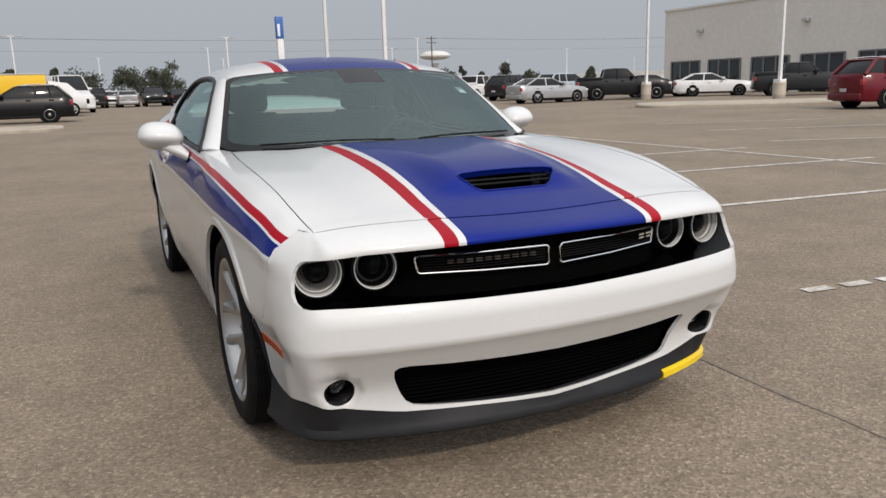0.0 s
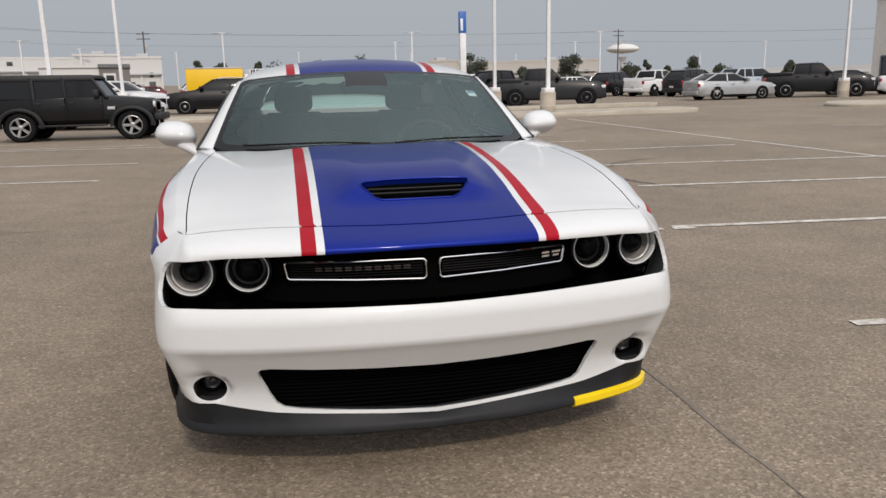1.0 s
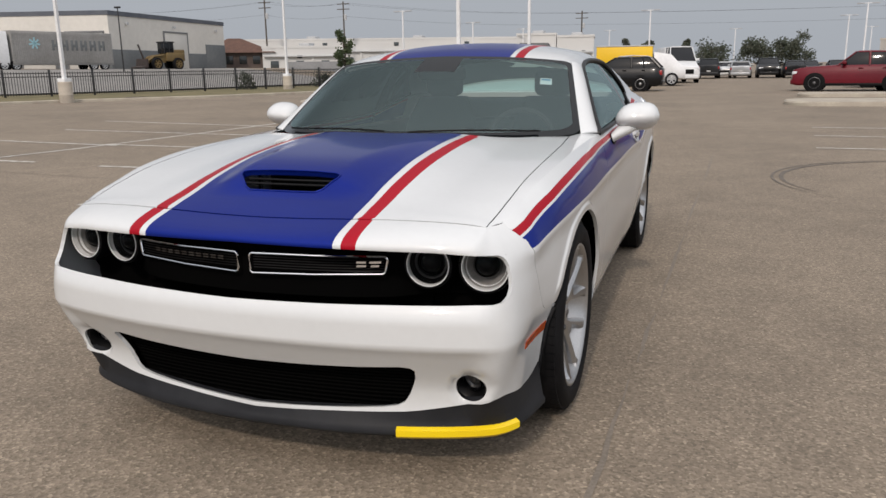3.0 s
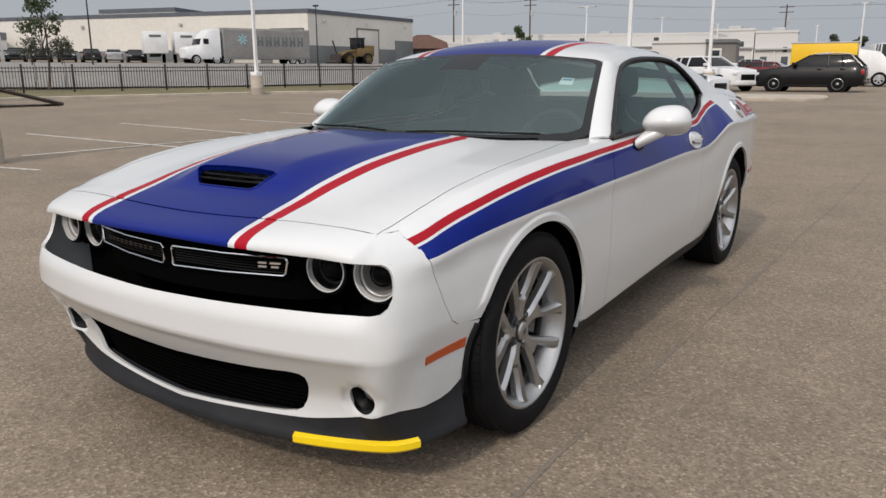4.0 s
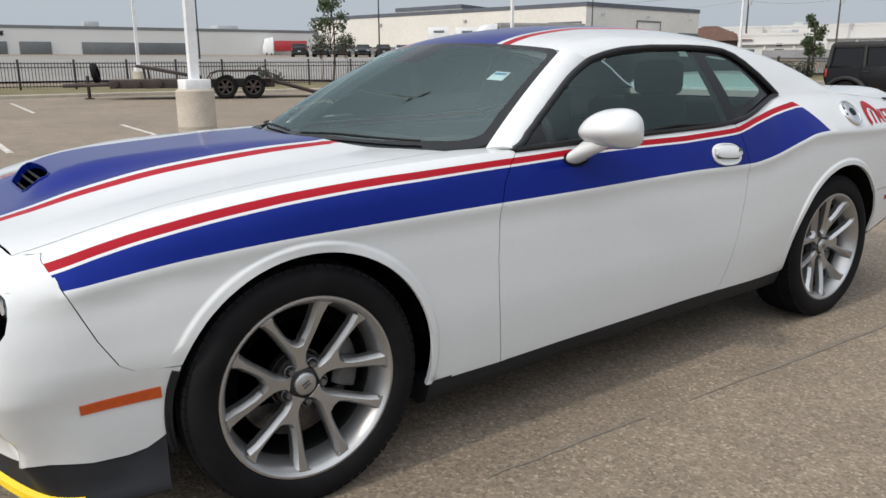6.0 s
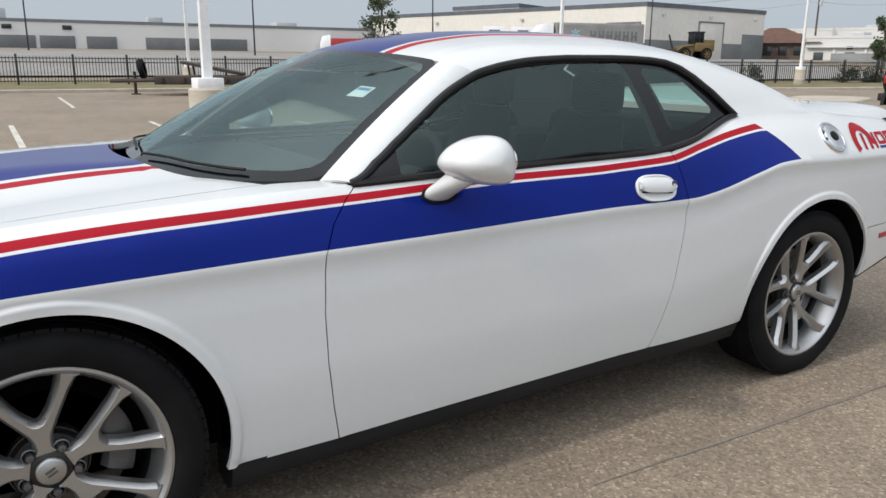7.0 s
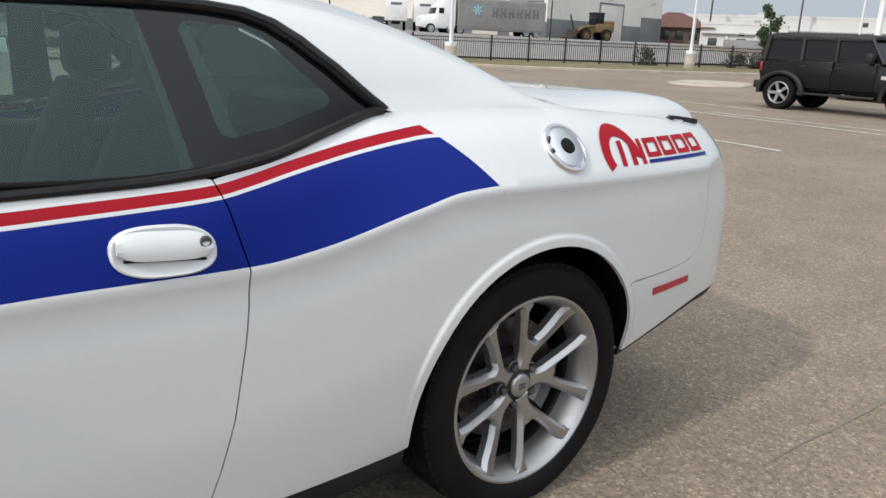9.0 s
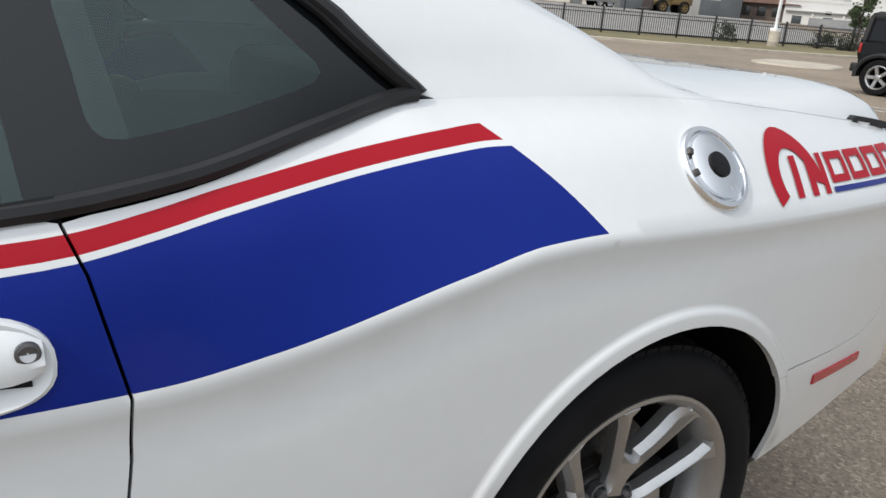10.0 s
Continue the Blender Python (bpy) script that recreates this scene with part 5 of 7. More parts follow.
def asphalt():
    m = shader("asphalt", (.16, .14, .12), .78, spec=.45)
    nt = m.node_tree
    b = nt.nodes["Principled BSDF"]
    co = nt.nodes.new("ShaderNodeTexCoord")

    def noise_(scale, detail, lo, hi, a, c):
        n = nt.nodes.new("ShaderNodeTexNoise")
        n.inputs["Scale"].default_value, n.inputs["Detail"].default_value = scale, detail
        nt.links.new(co.outputs["Object"], n.inputs["Vector"])
        r = nt.nodes.new("ShaderNodeMapRange")
        for i, v in enumerate((lo, hi, a, c)):
            r.inputs[i + 1].default_value = v
        nt.links.new(n.outputs["Fac"], r.inputs[0])
        return r.outputs[0]
    stones = nt.nodes.new("ShaderNodeTexVoronoi")
    stones.inputs["Scale"].default_value = 100
    nt.links.new(co.outputs["Object"], stones.inputs["Vector"])
    ramp = nt.nodes.new("ShaderNodeValToRGB")
    el = ramp.color_ramp.elements
    el[0].position, el[0].color = 0.0, (.133, .107, .078, 1)
    el[1].position, el[1].color = 1.0, (.340, .280, .212, 1)
    for p, c in ((.35, (.187, .151, .112, 1)), (.7, (.220, .177, .133, 1)), (.9, (.254, .207, .156, 1))):
        e = el.new(p)
        e.color = c
    sep = nt.nodes.new("ShaderNodeSeparateXYZ")
    nt.links.new(stones.outputs["Color"], sep.inputs[0])
    nt.links.new(sep.outputs[0], ramp.inputs[0])
    out = ramp.outputs[0]
    for k in (noise_(.35, 5, .3, .7, .86, 1.14), noise_(2.7, 6, .3, .7, .9, 1.1), noise_(24, 4, .3, .7, .9, 1.1)):
        v = nt.nodes.new("ShaderNodeVectorMath")
        v.operation = "SCALE"
        nt.links.new(out, v.inputs[0])
        nt.links.new(k, v.inputs["Scale"])
        out = v.outputs[0]
    nt.links.new(out, b.inputs["Base Color"])
    bump = nt.nodes.new("ShaderNodeBump")
    bump.inputs["Strength"].default_value, bump.inputs["Distance"].default_value = .5, .004
    nt.links.new(stones.outputs["Distance"], bump.inputs["Height"])
    nt.links.new(bump.outputs[0], b.inputs["Normal"])
    return m


ASPHALT = asphalt()
LINE = noisy("worn_line_paint", (.62, .60, .56), (.34, .31, .27), 9, rough=.8, fine=(60, .25))
SEALER = noisy("crack_sealer", (.165, .14, .113), (.19, .161, .13), 6, rough=.75, fine=(70, .2))
SKID = noisy("tyre_mark", (.105, .09, .075), (.15, .128, .105), 4, rough=.8, fine=(70, .25))
CONCRETE = noisy("concrete", (.46, .41, .34), (.36, .32, .27), 2.2, rough=.85, bump=.15, fine=(60, .15))
CURB = noisy("curb_concrete", (.42, .38, .31), (.33, .29, .24), 1.5, rough=.85, fine=(40, .18))
GRASS = noisy("dry_grass", (.11, .10, .045), (.17, .14, .07), .8, rough=.95, fine=(25, .35))
ROADWAY = noisy("pale_road", (.24, .23, .215), (.19, .183, .172), .2, rough=.9, fine=(3, .1))

rings, turns = [0] + [1.2 * 1.06 ** k for k in range(117)], 144
verts, faces = [(1, 0, 0)], []
for r in rings[1:]:
    for k in range(turns):
        x, y = 1 + r * math.cos(2 * math.pi * k / turns), r * math.sin(2 * math.pi * k / turns)
        verts.append((x, y, rise_at(x, y)))
for k in range(turns):
    faces.append((0, 1 + k, 1 + (k + 1) % turns))
for i in range(len(rings) - 2):
    for k in range(turns):
        a, b = 1 + i * turns + k, 1 + i * turns + (k + 1) % turns
        faces.append((a, a + turns, b + turns, b))
me = bpy.data.meshes.new("ground")
me.from_pydata(verts, [], faces)
me.materials.append(ASPHALT)
me.polygons.foreach_set("use_smooth", np.ones(len(me.polygons), bool))
tagged(new("ground", me), "worn grey-brown asphalt of a wide car park", "ground", kind="structure")


def ribbon(name, line, width, material, lift=.005, label="", category="", kind="structure", group=""):
    """A flat band along the ground."""
    line = chop(line, .5)
    d = np.gradient(line, axis=0)
    d /= np.maximum(np.hypot(*d.T), 1e-9)[:, None]
    w = np.asarray(width(np.linspace(0, 1, len(line))) if callable(width) else np.full(len(line), width))
    n = np.stack([-d[:, 1], d[:, 0]], 1) * w[:, None] / 2
    pts = [(*p, rise_at(*p) + lift) for p in np.vstack([line + n, line - n])]
    k = len(line)
    me = bpy.data.meshes.new(name)
    me.from_pydata(pts, [], [(i + k, i + k + 1, i + 1, i) for i in range(k - 1)])
    me.materials.append(material)
    return tagged(new(name, me), label, category, group, kind)


# Painted stall lines, by end points, on either side of the lane.
STALLS_EAST = [
    ((4.4, 8.05), (9.6, 7.45)), ((3.8, 5.6), (9.6, 4.95)), ((2.87, 2.98), (7.5, 2.5)), ((2.85, 10.75), (8.2, 10.5)), ((3.05, 13.1), (6.0, 12.75)),
    ((3.2, 15.1), (6.0, 14.9)), ((9.0, 21.8), (8.9, 8.0)), ((8.9, 8.0), (8.8, 1.0)), ((12.5, 11.4), (17.0, 9.4)), ((13.5, 14.5), (18.5, 12.2)),
    ((11.0, 8.2), (16.5, 5.6))]
STALLS_WEST = [
    ((-4.65, 9.08), (-3.2, 8.95)), ((-5.6, 11.9), (-3.1, 11.6)), ((-8.6, 15.9), (-3.2, 15.5)), ((-9.4, 18.1), (-7.0, 17.9)), ((-7.1, 5.95), (-5.2, 5.98)),
    ((-4.75, 3.2), (-3.85, 3.18)), ((-9.6, 8.75), (-5.4, 8.6)), ((-13.9, 6.2), (-8.5, 6.1)), ((-14.9, 9.05), (-9.2, 8.6)), ((-13.4, 11.5), (-7.0, 11.1)),
    ((-14.8, 14.3), (-7.3, 13.2)), ((-9.9, 3.95), (-9.5, 7.9)), ((-9.5, 7.9), (-9.3, 15.6)), ((-11.9, 3.12), (-10.5, 3.2)), ((-8.8, 3.02), (-8.0, 3.15)),
    ((-4.7, 0.42), (-3.75, 0.37)), ((-15.2, 0.62), (-10.4, 0.57)), ((-26.8, 2.6), (-20.7, 2.4)), ((-15.1, 3.3), (-11.9, 3.2)), ((-7.2, 16.2), (-3.6, 16.3))]
for a, b in STALLS_EAST + STALLS_WEST:
    ribbon("stall_line", [a, b], .10, LINE, .006, "worn white painted stall line on asphalt", "road marking", group="stall lines")
for x, y, n in ((2.42, .19, 4), (2.55, 2.93, 2)):
    for k in range(n):
        ribbon("lane_dash", [(x + .29 * k, y - .03 * k), (x + .29 * k + .2, y - .03 * k - .02)], .085, LINE, .006, "short broken white paint dash on asphalt", "road marking", group="paint dashes")

random.seed(4)


def wander(a, b, n, amount):
    a, b = np.array(a, float), np.array(b, float)
    out, off = [], 0.0
    side = np.array((-(b - a)[1], (b - a)[0])) / np.hypot(*(b - a))
    for k in range(n + 1):
        off = off * .8 + random.uniform(-amount, amount)
        out.append(a + (b - a) * k / n + side * off)
    return np.array(out)


for y0, y1 in ((-1.4, .3), (.5, 1.25), (1.5, 3.4), (3.7, 5.6), (6.1, 9.8)):
    ribbon("crack", wander((1.09 + .023 * y0, y0), (1.09 + .023 * y1, y1), 24, .004), lambda t: .022 * np.sin(np.pi * np.clip(t, .1, .9)), SEALER, .003, "straight dark sealed joint in the asphalt", "crack")
ribbon("crack", wander((-2.6, 4.6), (-9, 5.2), 40, .02), .014, SEALER, .003, "dark sealed crack in the asphalt", "crack")


def arc(cx, cy, r, a0, a1, w, n=30):
    line = [(cx + r * math.cos(radians(a)), cy + r * math.sin(radians(a))) for a in np.linspace(a0, a1, n)]
    ribbon("tyre_mark", line, lambda t: .6 * w * np.sin(np.pi * np.clip(t, .06, .94)), SKID, .0045, "faint curved black tyre mark on asphalt", "tyre mark", group="tyre marks")


arc(4.2, 7.0, 2.1, 80, 210, .12)
arc(4.2, 7.0, 2.2, 100, 220, .06)
arc(6.1, 6.6, 2.2, 95, 225, .14)
arc(6.05, 6.55, 2.08, 110, 200, .07)
arc(9.4, 14.6, 3.0, 60, 160, .12)


def slab(name, outline, top, material, bevel, label, category, side=None):
    """A raised pad with a kerb edge."""
    n = len(outline)
    c = np.mean(outline, 0)
    rings = []
    for grow, h in ((1.0, -.15), (1.0, top - bevel), (None, top)):
        ring = []
        for x, y in outline:
            d = np.array((x, y)) - c
            q = c + d * (1 if grow else 1 - bevel / max(np.hypot(*d), .1))
            ring.append((q[0], q[1], rise_at(*q) + h))
        rings.append(ring)
    bm = loft(bmesh.new(), rings)
    ob = part(name, bm, material, None, "", 30)
    return tagged(ob, label, category, kind="structure")


def long_oval(x0, x1, y0, y1, r, turn=0, n=8):
    c = np.array(((x0 + x1) / 2, (y0 + y1) / 2))
    pts = []
    for x, y in chop(rounded(x0, x1, y0, y1, r, n), 1.5, True):
        d = np.array((x, y)) - c
        a = radians(turn)
        pts.append((c[0] + d[0] * math.cos(a) - d[1] * math.sin(a), c[1] + d[0] * math.sin(a) + d[1] * math.cos(a)))
    return pts


slab("traffic_island", long_oval(3.3, 15.4, 23.6, 26.4, 1.2), .14, CURB, .05, "low pale concrete traffic island with rounded ends", "traffic island")
slab("traffic_island", long_oval(4.2, 17, 30.4, 32.2, .8), .14, CURB, .05, "low pale concrete traffic island under a lamp post", "traffic island")
slab("traffic_island", long_oval(20.6, 30, 20.2, 24.6, 1.6, -38), .14, CURB, .05, "low pale concrete traffic island beside parked cars", "traffic island")
slab("traffic_island", long_oval(-7.0, -1.9, 27.8, 31.0, 1.3), .14, CURB, .05, "low pale concrete traffic island with a rounded end", "traffic island")
slab("traffic_island", long_oval(-15.6, -13.0, 25.0, 29, 1.2, 20), .07, CURB, .05, "low pale concrete traffic island behind the off-roader", "traffic island")

# Grass verge with its kerb, along the fence, and the yard road beyond it.
EDGE = [(-31, -40), (-30.4, 1), (-30.4, 8), (-29.6, 15), (-26.2, 24), (-22.5, 29), (-19.5, 37), (-17.5, 50), (-14, 75)]
FENCE = [(-39.2, -26), (-36.8, 16), (-24.5, 48), (-19, 70)]


def between(name, a, b, material, lift, label, category, columns=12):
    a, b = chop(a, 2), chop(b, 2)
    n = 80
    ia, ib = (np.array([q[int(round(t * (len(q) - 1)))] for t in np.linspace(0, 1, n)]) for q in (a, b))
    pts = [(*p, rise_at(*p) + lift) for u in np.linspace(0, 1, columns) for p in ia + (ib - ia) * u]
    me = bpy.data.meshes.new(name)
    me.from_pydata(pts, [], [(k * n + i, k * n + i + 1, k * n + n + i + 1, k * n + n + i) for k in range(columns - 1) for i in range(n - 1)])
    me.materials.append(material)
    return tagged(new(name, me), label, category, kind="structure")


between("verge", EDGE, [(x - 12, y + 2) for x, y in EDGE], GRASS, .09, "dry mown grass verge along the fence", "grass")
between("road", [(x - 14.5, y + 3) for x, y in EDGE], [(x - 46, y + 10) for x, y in EDGE], ROADWAY, .12, "pale concrete road and yard behind the fence", "road")
edge = chop(EDGE, 1.0)
d = np.gradient(edge, axis=0)
d /= np.hypot(*d.T)[:, None]
rings = []
for (x, y), (dx, dy) in zip(edge, d):
    z = rise_at(x, y)
    rings.append([(x + dy * o, y - dx * o, z + h) for o, h in ((.0, -.1), (0, .11), (-.03, .14), (-.15, .14), (-.15, -.1))])
tagged(part("kerb", loft(bmesh.new(), rings), CURB), "pale concrete kerb along the grass verge", "kerb", kind="structure")
drain = boxed(-.45, .45, -.28, .28, 0, .1, .02, pose(-24.7, 26.9, rise_at(-24.7, 26.9) + .05, 0, 0, 50))
tagged(part("drain_inlet", drain, shader("rusty_iron", (.05, .035, .025), .8)), "dark rusty storm drain inlet at the kerb", "drain")


# ---- lamp posts, fence, trees, buildings ----
POST_WHITE = noisy("white_post_paint", (.74, .75, .76), (.64, .65, .66), 1.2, rough=.5, fine=(12, .06))
IRON = noisy("black_iron", (.012, .012, .013), (.02, .02, .022), 8, rough=.5, fine=(60, .2))
LAMP_GREY = noisy("grey_lamp_head", (.45, .46, .47), (.38, .39, .40), 4, rough=.5)


def lamp_post(x, y, label, base=.92, radius=.295, tall=11.0, heads=2, turn=0, thick=.068):
    at = pose(x, y, rise_at(x, y), 0, 0, turn)
    ob = thing("lamp_post", label, "lamp post", "car park lamp posts", at)
    if base:
        part("concrete_base", lathe(bmesh.new(), [(radius, -.2), (radius, base * .36), (radius * 1.012, base * .37), (radius * 1.012, base * .38), (radius, base * .39), (radius, base - .03), (radius - .03, base), (.01, base)], 36), CONCRETE, ob, "round pale cast concrete base")
        part("base_cover", boxed(-.2, .2, -.2, .2, base - .01, base + .15, .012), POST_WHITE, ob)
    z0 = base + .12 if base else 0
    bm = loft(bmesh.new(), [[(w, -w, z), (w, w, z), (-w, w, z), (-w, -w, z)] for w, z in ((thick, z0), (thick * .7, tall))])
    part("post", bm, POST_WHITE, ob, "square white steel post", 20)
    for k in range(heads):
        s = 1 if k == 0 else -1
        part("arm", boxed(min(0, s * .5), max(0, s * .5), -.04, .04, tall - .12, tall - .04, .01), POST_WHITE, ob)
        part("lamp_head", boxed(min(s * .35, s * 1.05), max(s * .35, s * 1.05), -.17, .17, tall - .13, tall - .03, .03), LAMP_GREY, ob)
    return ob


lamp_post(-9.45, 3.13, "white lamp post on a round concrete base near parking stalls")
lamp_post(-26.0, 24.0, "white lamp post on a concrete base beside the grass verge")
lamp_post(-24.9, 40.9, "white lamp post on a concrete base beside the iron fence", tall=6.1)
lamp_post(-35.8, 9.2, "white lamp post on a concrete base near the flatbed trailer")
for x, y in ((9.4, 25.0), (9.05, 31.3), (29.4, 34.0), (28.4, 23.4)):
    lamp_post(x, y, "white lamp post on a concrete base on a traffic island", base=.88)
for x, y in ((-8.2, 25.7), (-7.6, 34.6)):
    lamp_post(x, y, "white lamp post standing behind parked vehicles", base=.95)

# Iron fence: panels of pickets between posts.
fence = thing("iron_fence", "black iron picket fence with square posts along the verge", "fence")
line = chop(FENCE, 2.4)
d = np.diff(line, axis=0)
for i, (p, q) in enumerate(zip(line, line[1:])):
    z0, z1 = rise_at(*p) + .1, rise_at(*q) + .1
    w = math.hypot(*(q - p))
    a = math.degrees(math.atan2(q[1] - p[1], q[0] - p[0]))
    m = pose(p[0], p[1], z0, 0, -math.degrees(math.atan2(z1 - z0, w)), a)
    part("post", box(bmesh.new(), -.048, .048, -.048, .048, -.2, 1.36, .006, m), IRON, fence)
    bm = bmesh.new()
    for z in (.12, .98, 1.16):
        box(bm, .0, w, -.018, .018, z, z + .04, 0, m)
    part("rail", bm, IRON, fence)
    bm = bmesh.new()
    n = int(w / .13)
    for k in range(1, n):
        x = w * k / n
        box(bm, x - .013, x + .013, -.013, .013, .05, 1.26, 0, m)
    ob = part("picket", bm, IRON, fence)
    ob["kind"] = "stuff"


# Trees.
BARK = noisy("bark", (.10, .075, .055), (.06, .045, .035), 14, rough=.95, bump=.4)
def leaf_material(name, a, b):
    m = noisy(name, a, b, 1.1, rough=.8, fine=(14, .35), spec=.2)
    nt = m.node_tree
    b_ = nt.nodes["Principled BSDF"]
    mix, thin = nt.nodes.new("ShaderNodeMixShader"), nt.nodes.new("ShaderNodeBsdfTranslucent")
    mix.inputs[0].default_value = .4
    nt.links.new(b_.inputs["Base Color"].links[0].from_socket, thin.inputs[0])
    nt.links.new(b_.outputs[0], mix.inputs[1])
    nt.links.new(thin.outputs[0], mix.inputs[2])
    nt.links.new(mix.outputs[0], nt.nodes["Material Output"].inputs[0])
    return m


LEAF = leaf_material("green_leaves", (.085, .115, .06), (.115, .145, .08))
# Distant haze is mixed into this leaf colour: paler and greyer than LEAF.
LEAF_HAZED = leaf_material("hazed_leaves", (.10, .12, .085), (.13, .135, .105))


def tree(x, y, tall, wide, label, trunk=.35, low=.28, leaves=900, leaf=None, seed=1, shape=1.0, size=None, lean_=0.0):
    """A tapered trunk with limbs and a crown of many small leaf clumps in uneven lobes."""
    rnd = random.Random(seed)
    ob = thing("tree", label, "tree", "", pose(x, y, rise_at(x, y) - .05))
    bm = tube(bmesh.new(), [(lean_ * t * tall, .04 * tall * math.sin(3 * t), t * tall * .8) for t in np.linspace(0, 1, 8)], [trunk * .5 * (1 - .85 * t) for t in np.linspace(0, 1, 8)], 8)
    lobes = []
    for k in range(15):
        a, t = rnd.uniform(0, 6.28), rnd.uniform(low, .95)
        reach = wide * .5 * (1 - abs(t - .5) * .9 * shape) * rnd.uniform(.35, .85)
        c = Vector((reach * math.cos(a) + lean_ * t * tall, reach * math.sin(a), t * tall))
        lobes.append((c, wide * rnd.uniform(.14, .26)))
        tube(bm, [(lean_ * t * tall * .7, 0, max(.2, t - .22) * tall), c * .5 + Vector((0, 0, t * tall * .5 - .04 * tall)), c], [trunk * .2, trunk * .13, trunk * .05], 5)
    part("trunk", bm, BARK, ob)
    s = size or wide * .035
    pts, tris = [], []
    for _ in range(leaves):
        c, r = rnd.choice(lobes)
        v = Vector((rnd.gauss(0, 1), rnd.gauss(0, 1), rnd.gauss(0, .8))).normalized() * r * rnd.uniform(.35, 1.15)
        p = c + v
        for _ in range(2):
            e1 = Vector((rnd.gauss(0, 1), rnd.gauss(0, 1), rnd.gauss(0, 1))).normalized() * s * rnd.uniform(.6, 1.5)
            e2 = Vector((rnd.gauss(0, 1), rnd.gauss(0, 1), rnd.gauss(0, 1))).normalized() * s * rnd.uniform(.4, 1.1)
            k = len(pts)
            pts += [p - e1, p + e2, p + e1, p - e2]
            tris.append((k, k + 1, k + 2, k + 3))
    me = bpy.data.meshes.new("crown")
    me.from_pydata([tuple(p) for p in pts], [], tris)
    me.materials.append(leaf or LEAF)
    crown = new("crown", me)
    crown.parent = ob
    return ob


tree(-39.6, 21.5, 6.6, 2.2, "slim green roadside tree behind the fence", trunk=.16, low=.5, leaves=1500, seed=3, lean_=-.04)
tree(-39.9, 20.9, 2.95, 1.45, "small bushy sapling behind the fence", trunk=.07, low=.70, leaves=600, seed=5, leaf=LEAF_HAZED)
tree(-39.2, 22.2, 2.95, 1.6, "small bushy sapling behind the fence", trunk=.07, low=.70, leaves=600, seed=6, leaf=LEAF_HAZED)
tree(-25.2, 49.6, 4.2, 1.7, "young green tree standing behind the fence", trunk=.12, low=.38, leaves=1100, seed=7, size=.09)
tree(-36.5, 84.0, 2.9, 2.0, "dark conical evergreen by the road", trunk=.15, low=.1, leaves=1000, seed=8, leaf=LEAF_HAZED, shape=1.6, size=.1)
FAR_TREES = [(-8.6, 106.8, 5.3, 1.5), (-3.7, 107, 4.5, 1.5), (-.3, 107, 3.4, 4.4), (9.2, 106.6, 4.5, 4.8), (5.6, 108, 3.4, 4.6), (26.3, 103.7, 4.7, 3.8), (32.8, 102, 2.8, 1.9), (38.7, 99.8, 4.3, 3.4),
             (46.3, 96.7, 2.4, 3), (48.1, 95.5, 3.4, .9), (50.6, 94.2, 2.3, 1.3), (53.2, 92.7, 3.3, 2), (56.6, 90.8, 2.0, 2.5), (63.2, 86.3, 2.5, 1.5), (65.5, 84.6, 1.9, 2), (-11.4, 106.3, 4.4, 1.2)]
# The haze on these crowns is in their leaf colour.
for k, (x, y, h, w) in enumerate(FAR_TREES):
    tree(x, y, h + .4, w * 1.15, "leafy green tree in the hazy distance", trunk=.3, low=.16, leaves=2600, seed=20 + k, leaf=LEAF_HAZED, size=.13)
for k, (x, y) in enumerate(((-27.0, 41.0), (-24.6, 46.9), (-23.9, 48.2), (-37.4, 16.8))):
    tree(x - 1.0, y, 1.05, 1.7, "low dark shrub at the foot of the fence", trunk=.05, low=.15, leaves=420, seed=50 + k, leaf=LEAF_HAZED, size=.07)

# Buildings.
WHITE_WALL = noisy("cream_metal_wall", (.66, .635, .585), (.60, .58, .535), .12, rough=.75, fine=(2, .04))
GREY_WALL = noisy("grey_block_wall", (.115, .125, .13), (.14, .15, .155), .3, rough=.85, fine=(3, .08))
BEIGE = noisy("beige_panel_wall", (.74, .715, .665), (.70, .675, .63), .18, rough=.85, fine=(3, .05))
ROOF_EDGE = noisy("blue_grey_roof_edge", (.075, .085, .105), (.1, .11, .13), .8, rough=.6)
SHOP_GLASS = shader("dark_shop_glass", (.012, .016, .018), .08, spec=.6)
FRAME_GREY = noisy("grey_frame", (.16, .165, .17), (.13, .135, .14), 2, rough=.5)
DOOR_WHITE = noisy("pale_roller_door", (.56, .545, .51), (.5, .49, .46), .6, rough=.6)
SHINGLE = noisy("brown_shingles", (.115, .06, .042), (.085, .045, .033), 1.5, rough=.9, fine=(12, .25))
FAR_WALL = noisy("hazy_white_wall", (.60, .60, .585), (.55, .55, .54), .1, rough=.9)
# Far tan wall and far glass have the haze mixed into their base colours.
FAR_TAN = noisy("haze_paled_tan_wall", (.47, .445, .41), (.43, .41, .38), .1, rough=.9)
FAR_GLASS = shader("haze_paled_shop_glass", (.05, .06, .065), .12, spec=.6)


def building(name, corners, z0, tall, wall, label, edge_mat=ROOF_EDGE, lip_=.45, category="building"):
    """Four corners in the plan, walls with a thickness to see at the top, a roof and a coping."""
    ob = thing(name, label, category)
    bm = bmesh.new()
    loft(bm, [[(x, y, z0 - 1) for x, y in corners], [(x, y, z0 + tall) for x, y in corners]])
    part("wall", bm, wall, ob, "", 20)
    c = np.mean(corners, 0)
    out = [tuple(c + (np.array(p) - c) * (1 + .12 / np.hypot(*(np.array(p) - c)))) for p in corners]
    part("coping", loft(bmesh.new(), [[(*p, z0 + tall - lip_) for p in out], [(*p, z0 + tall + .06) for p in out]]), edge_mat, ob, "", 20)
    return ob


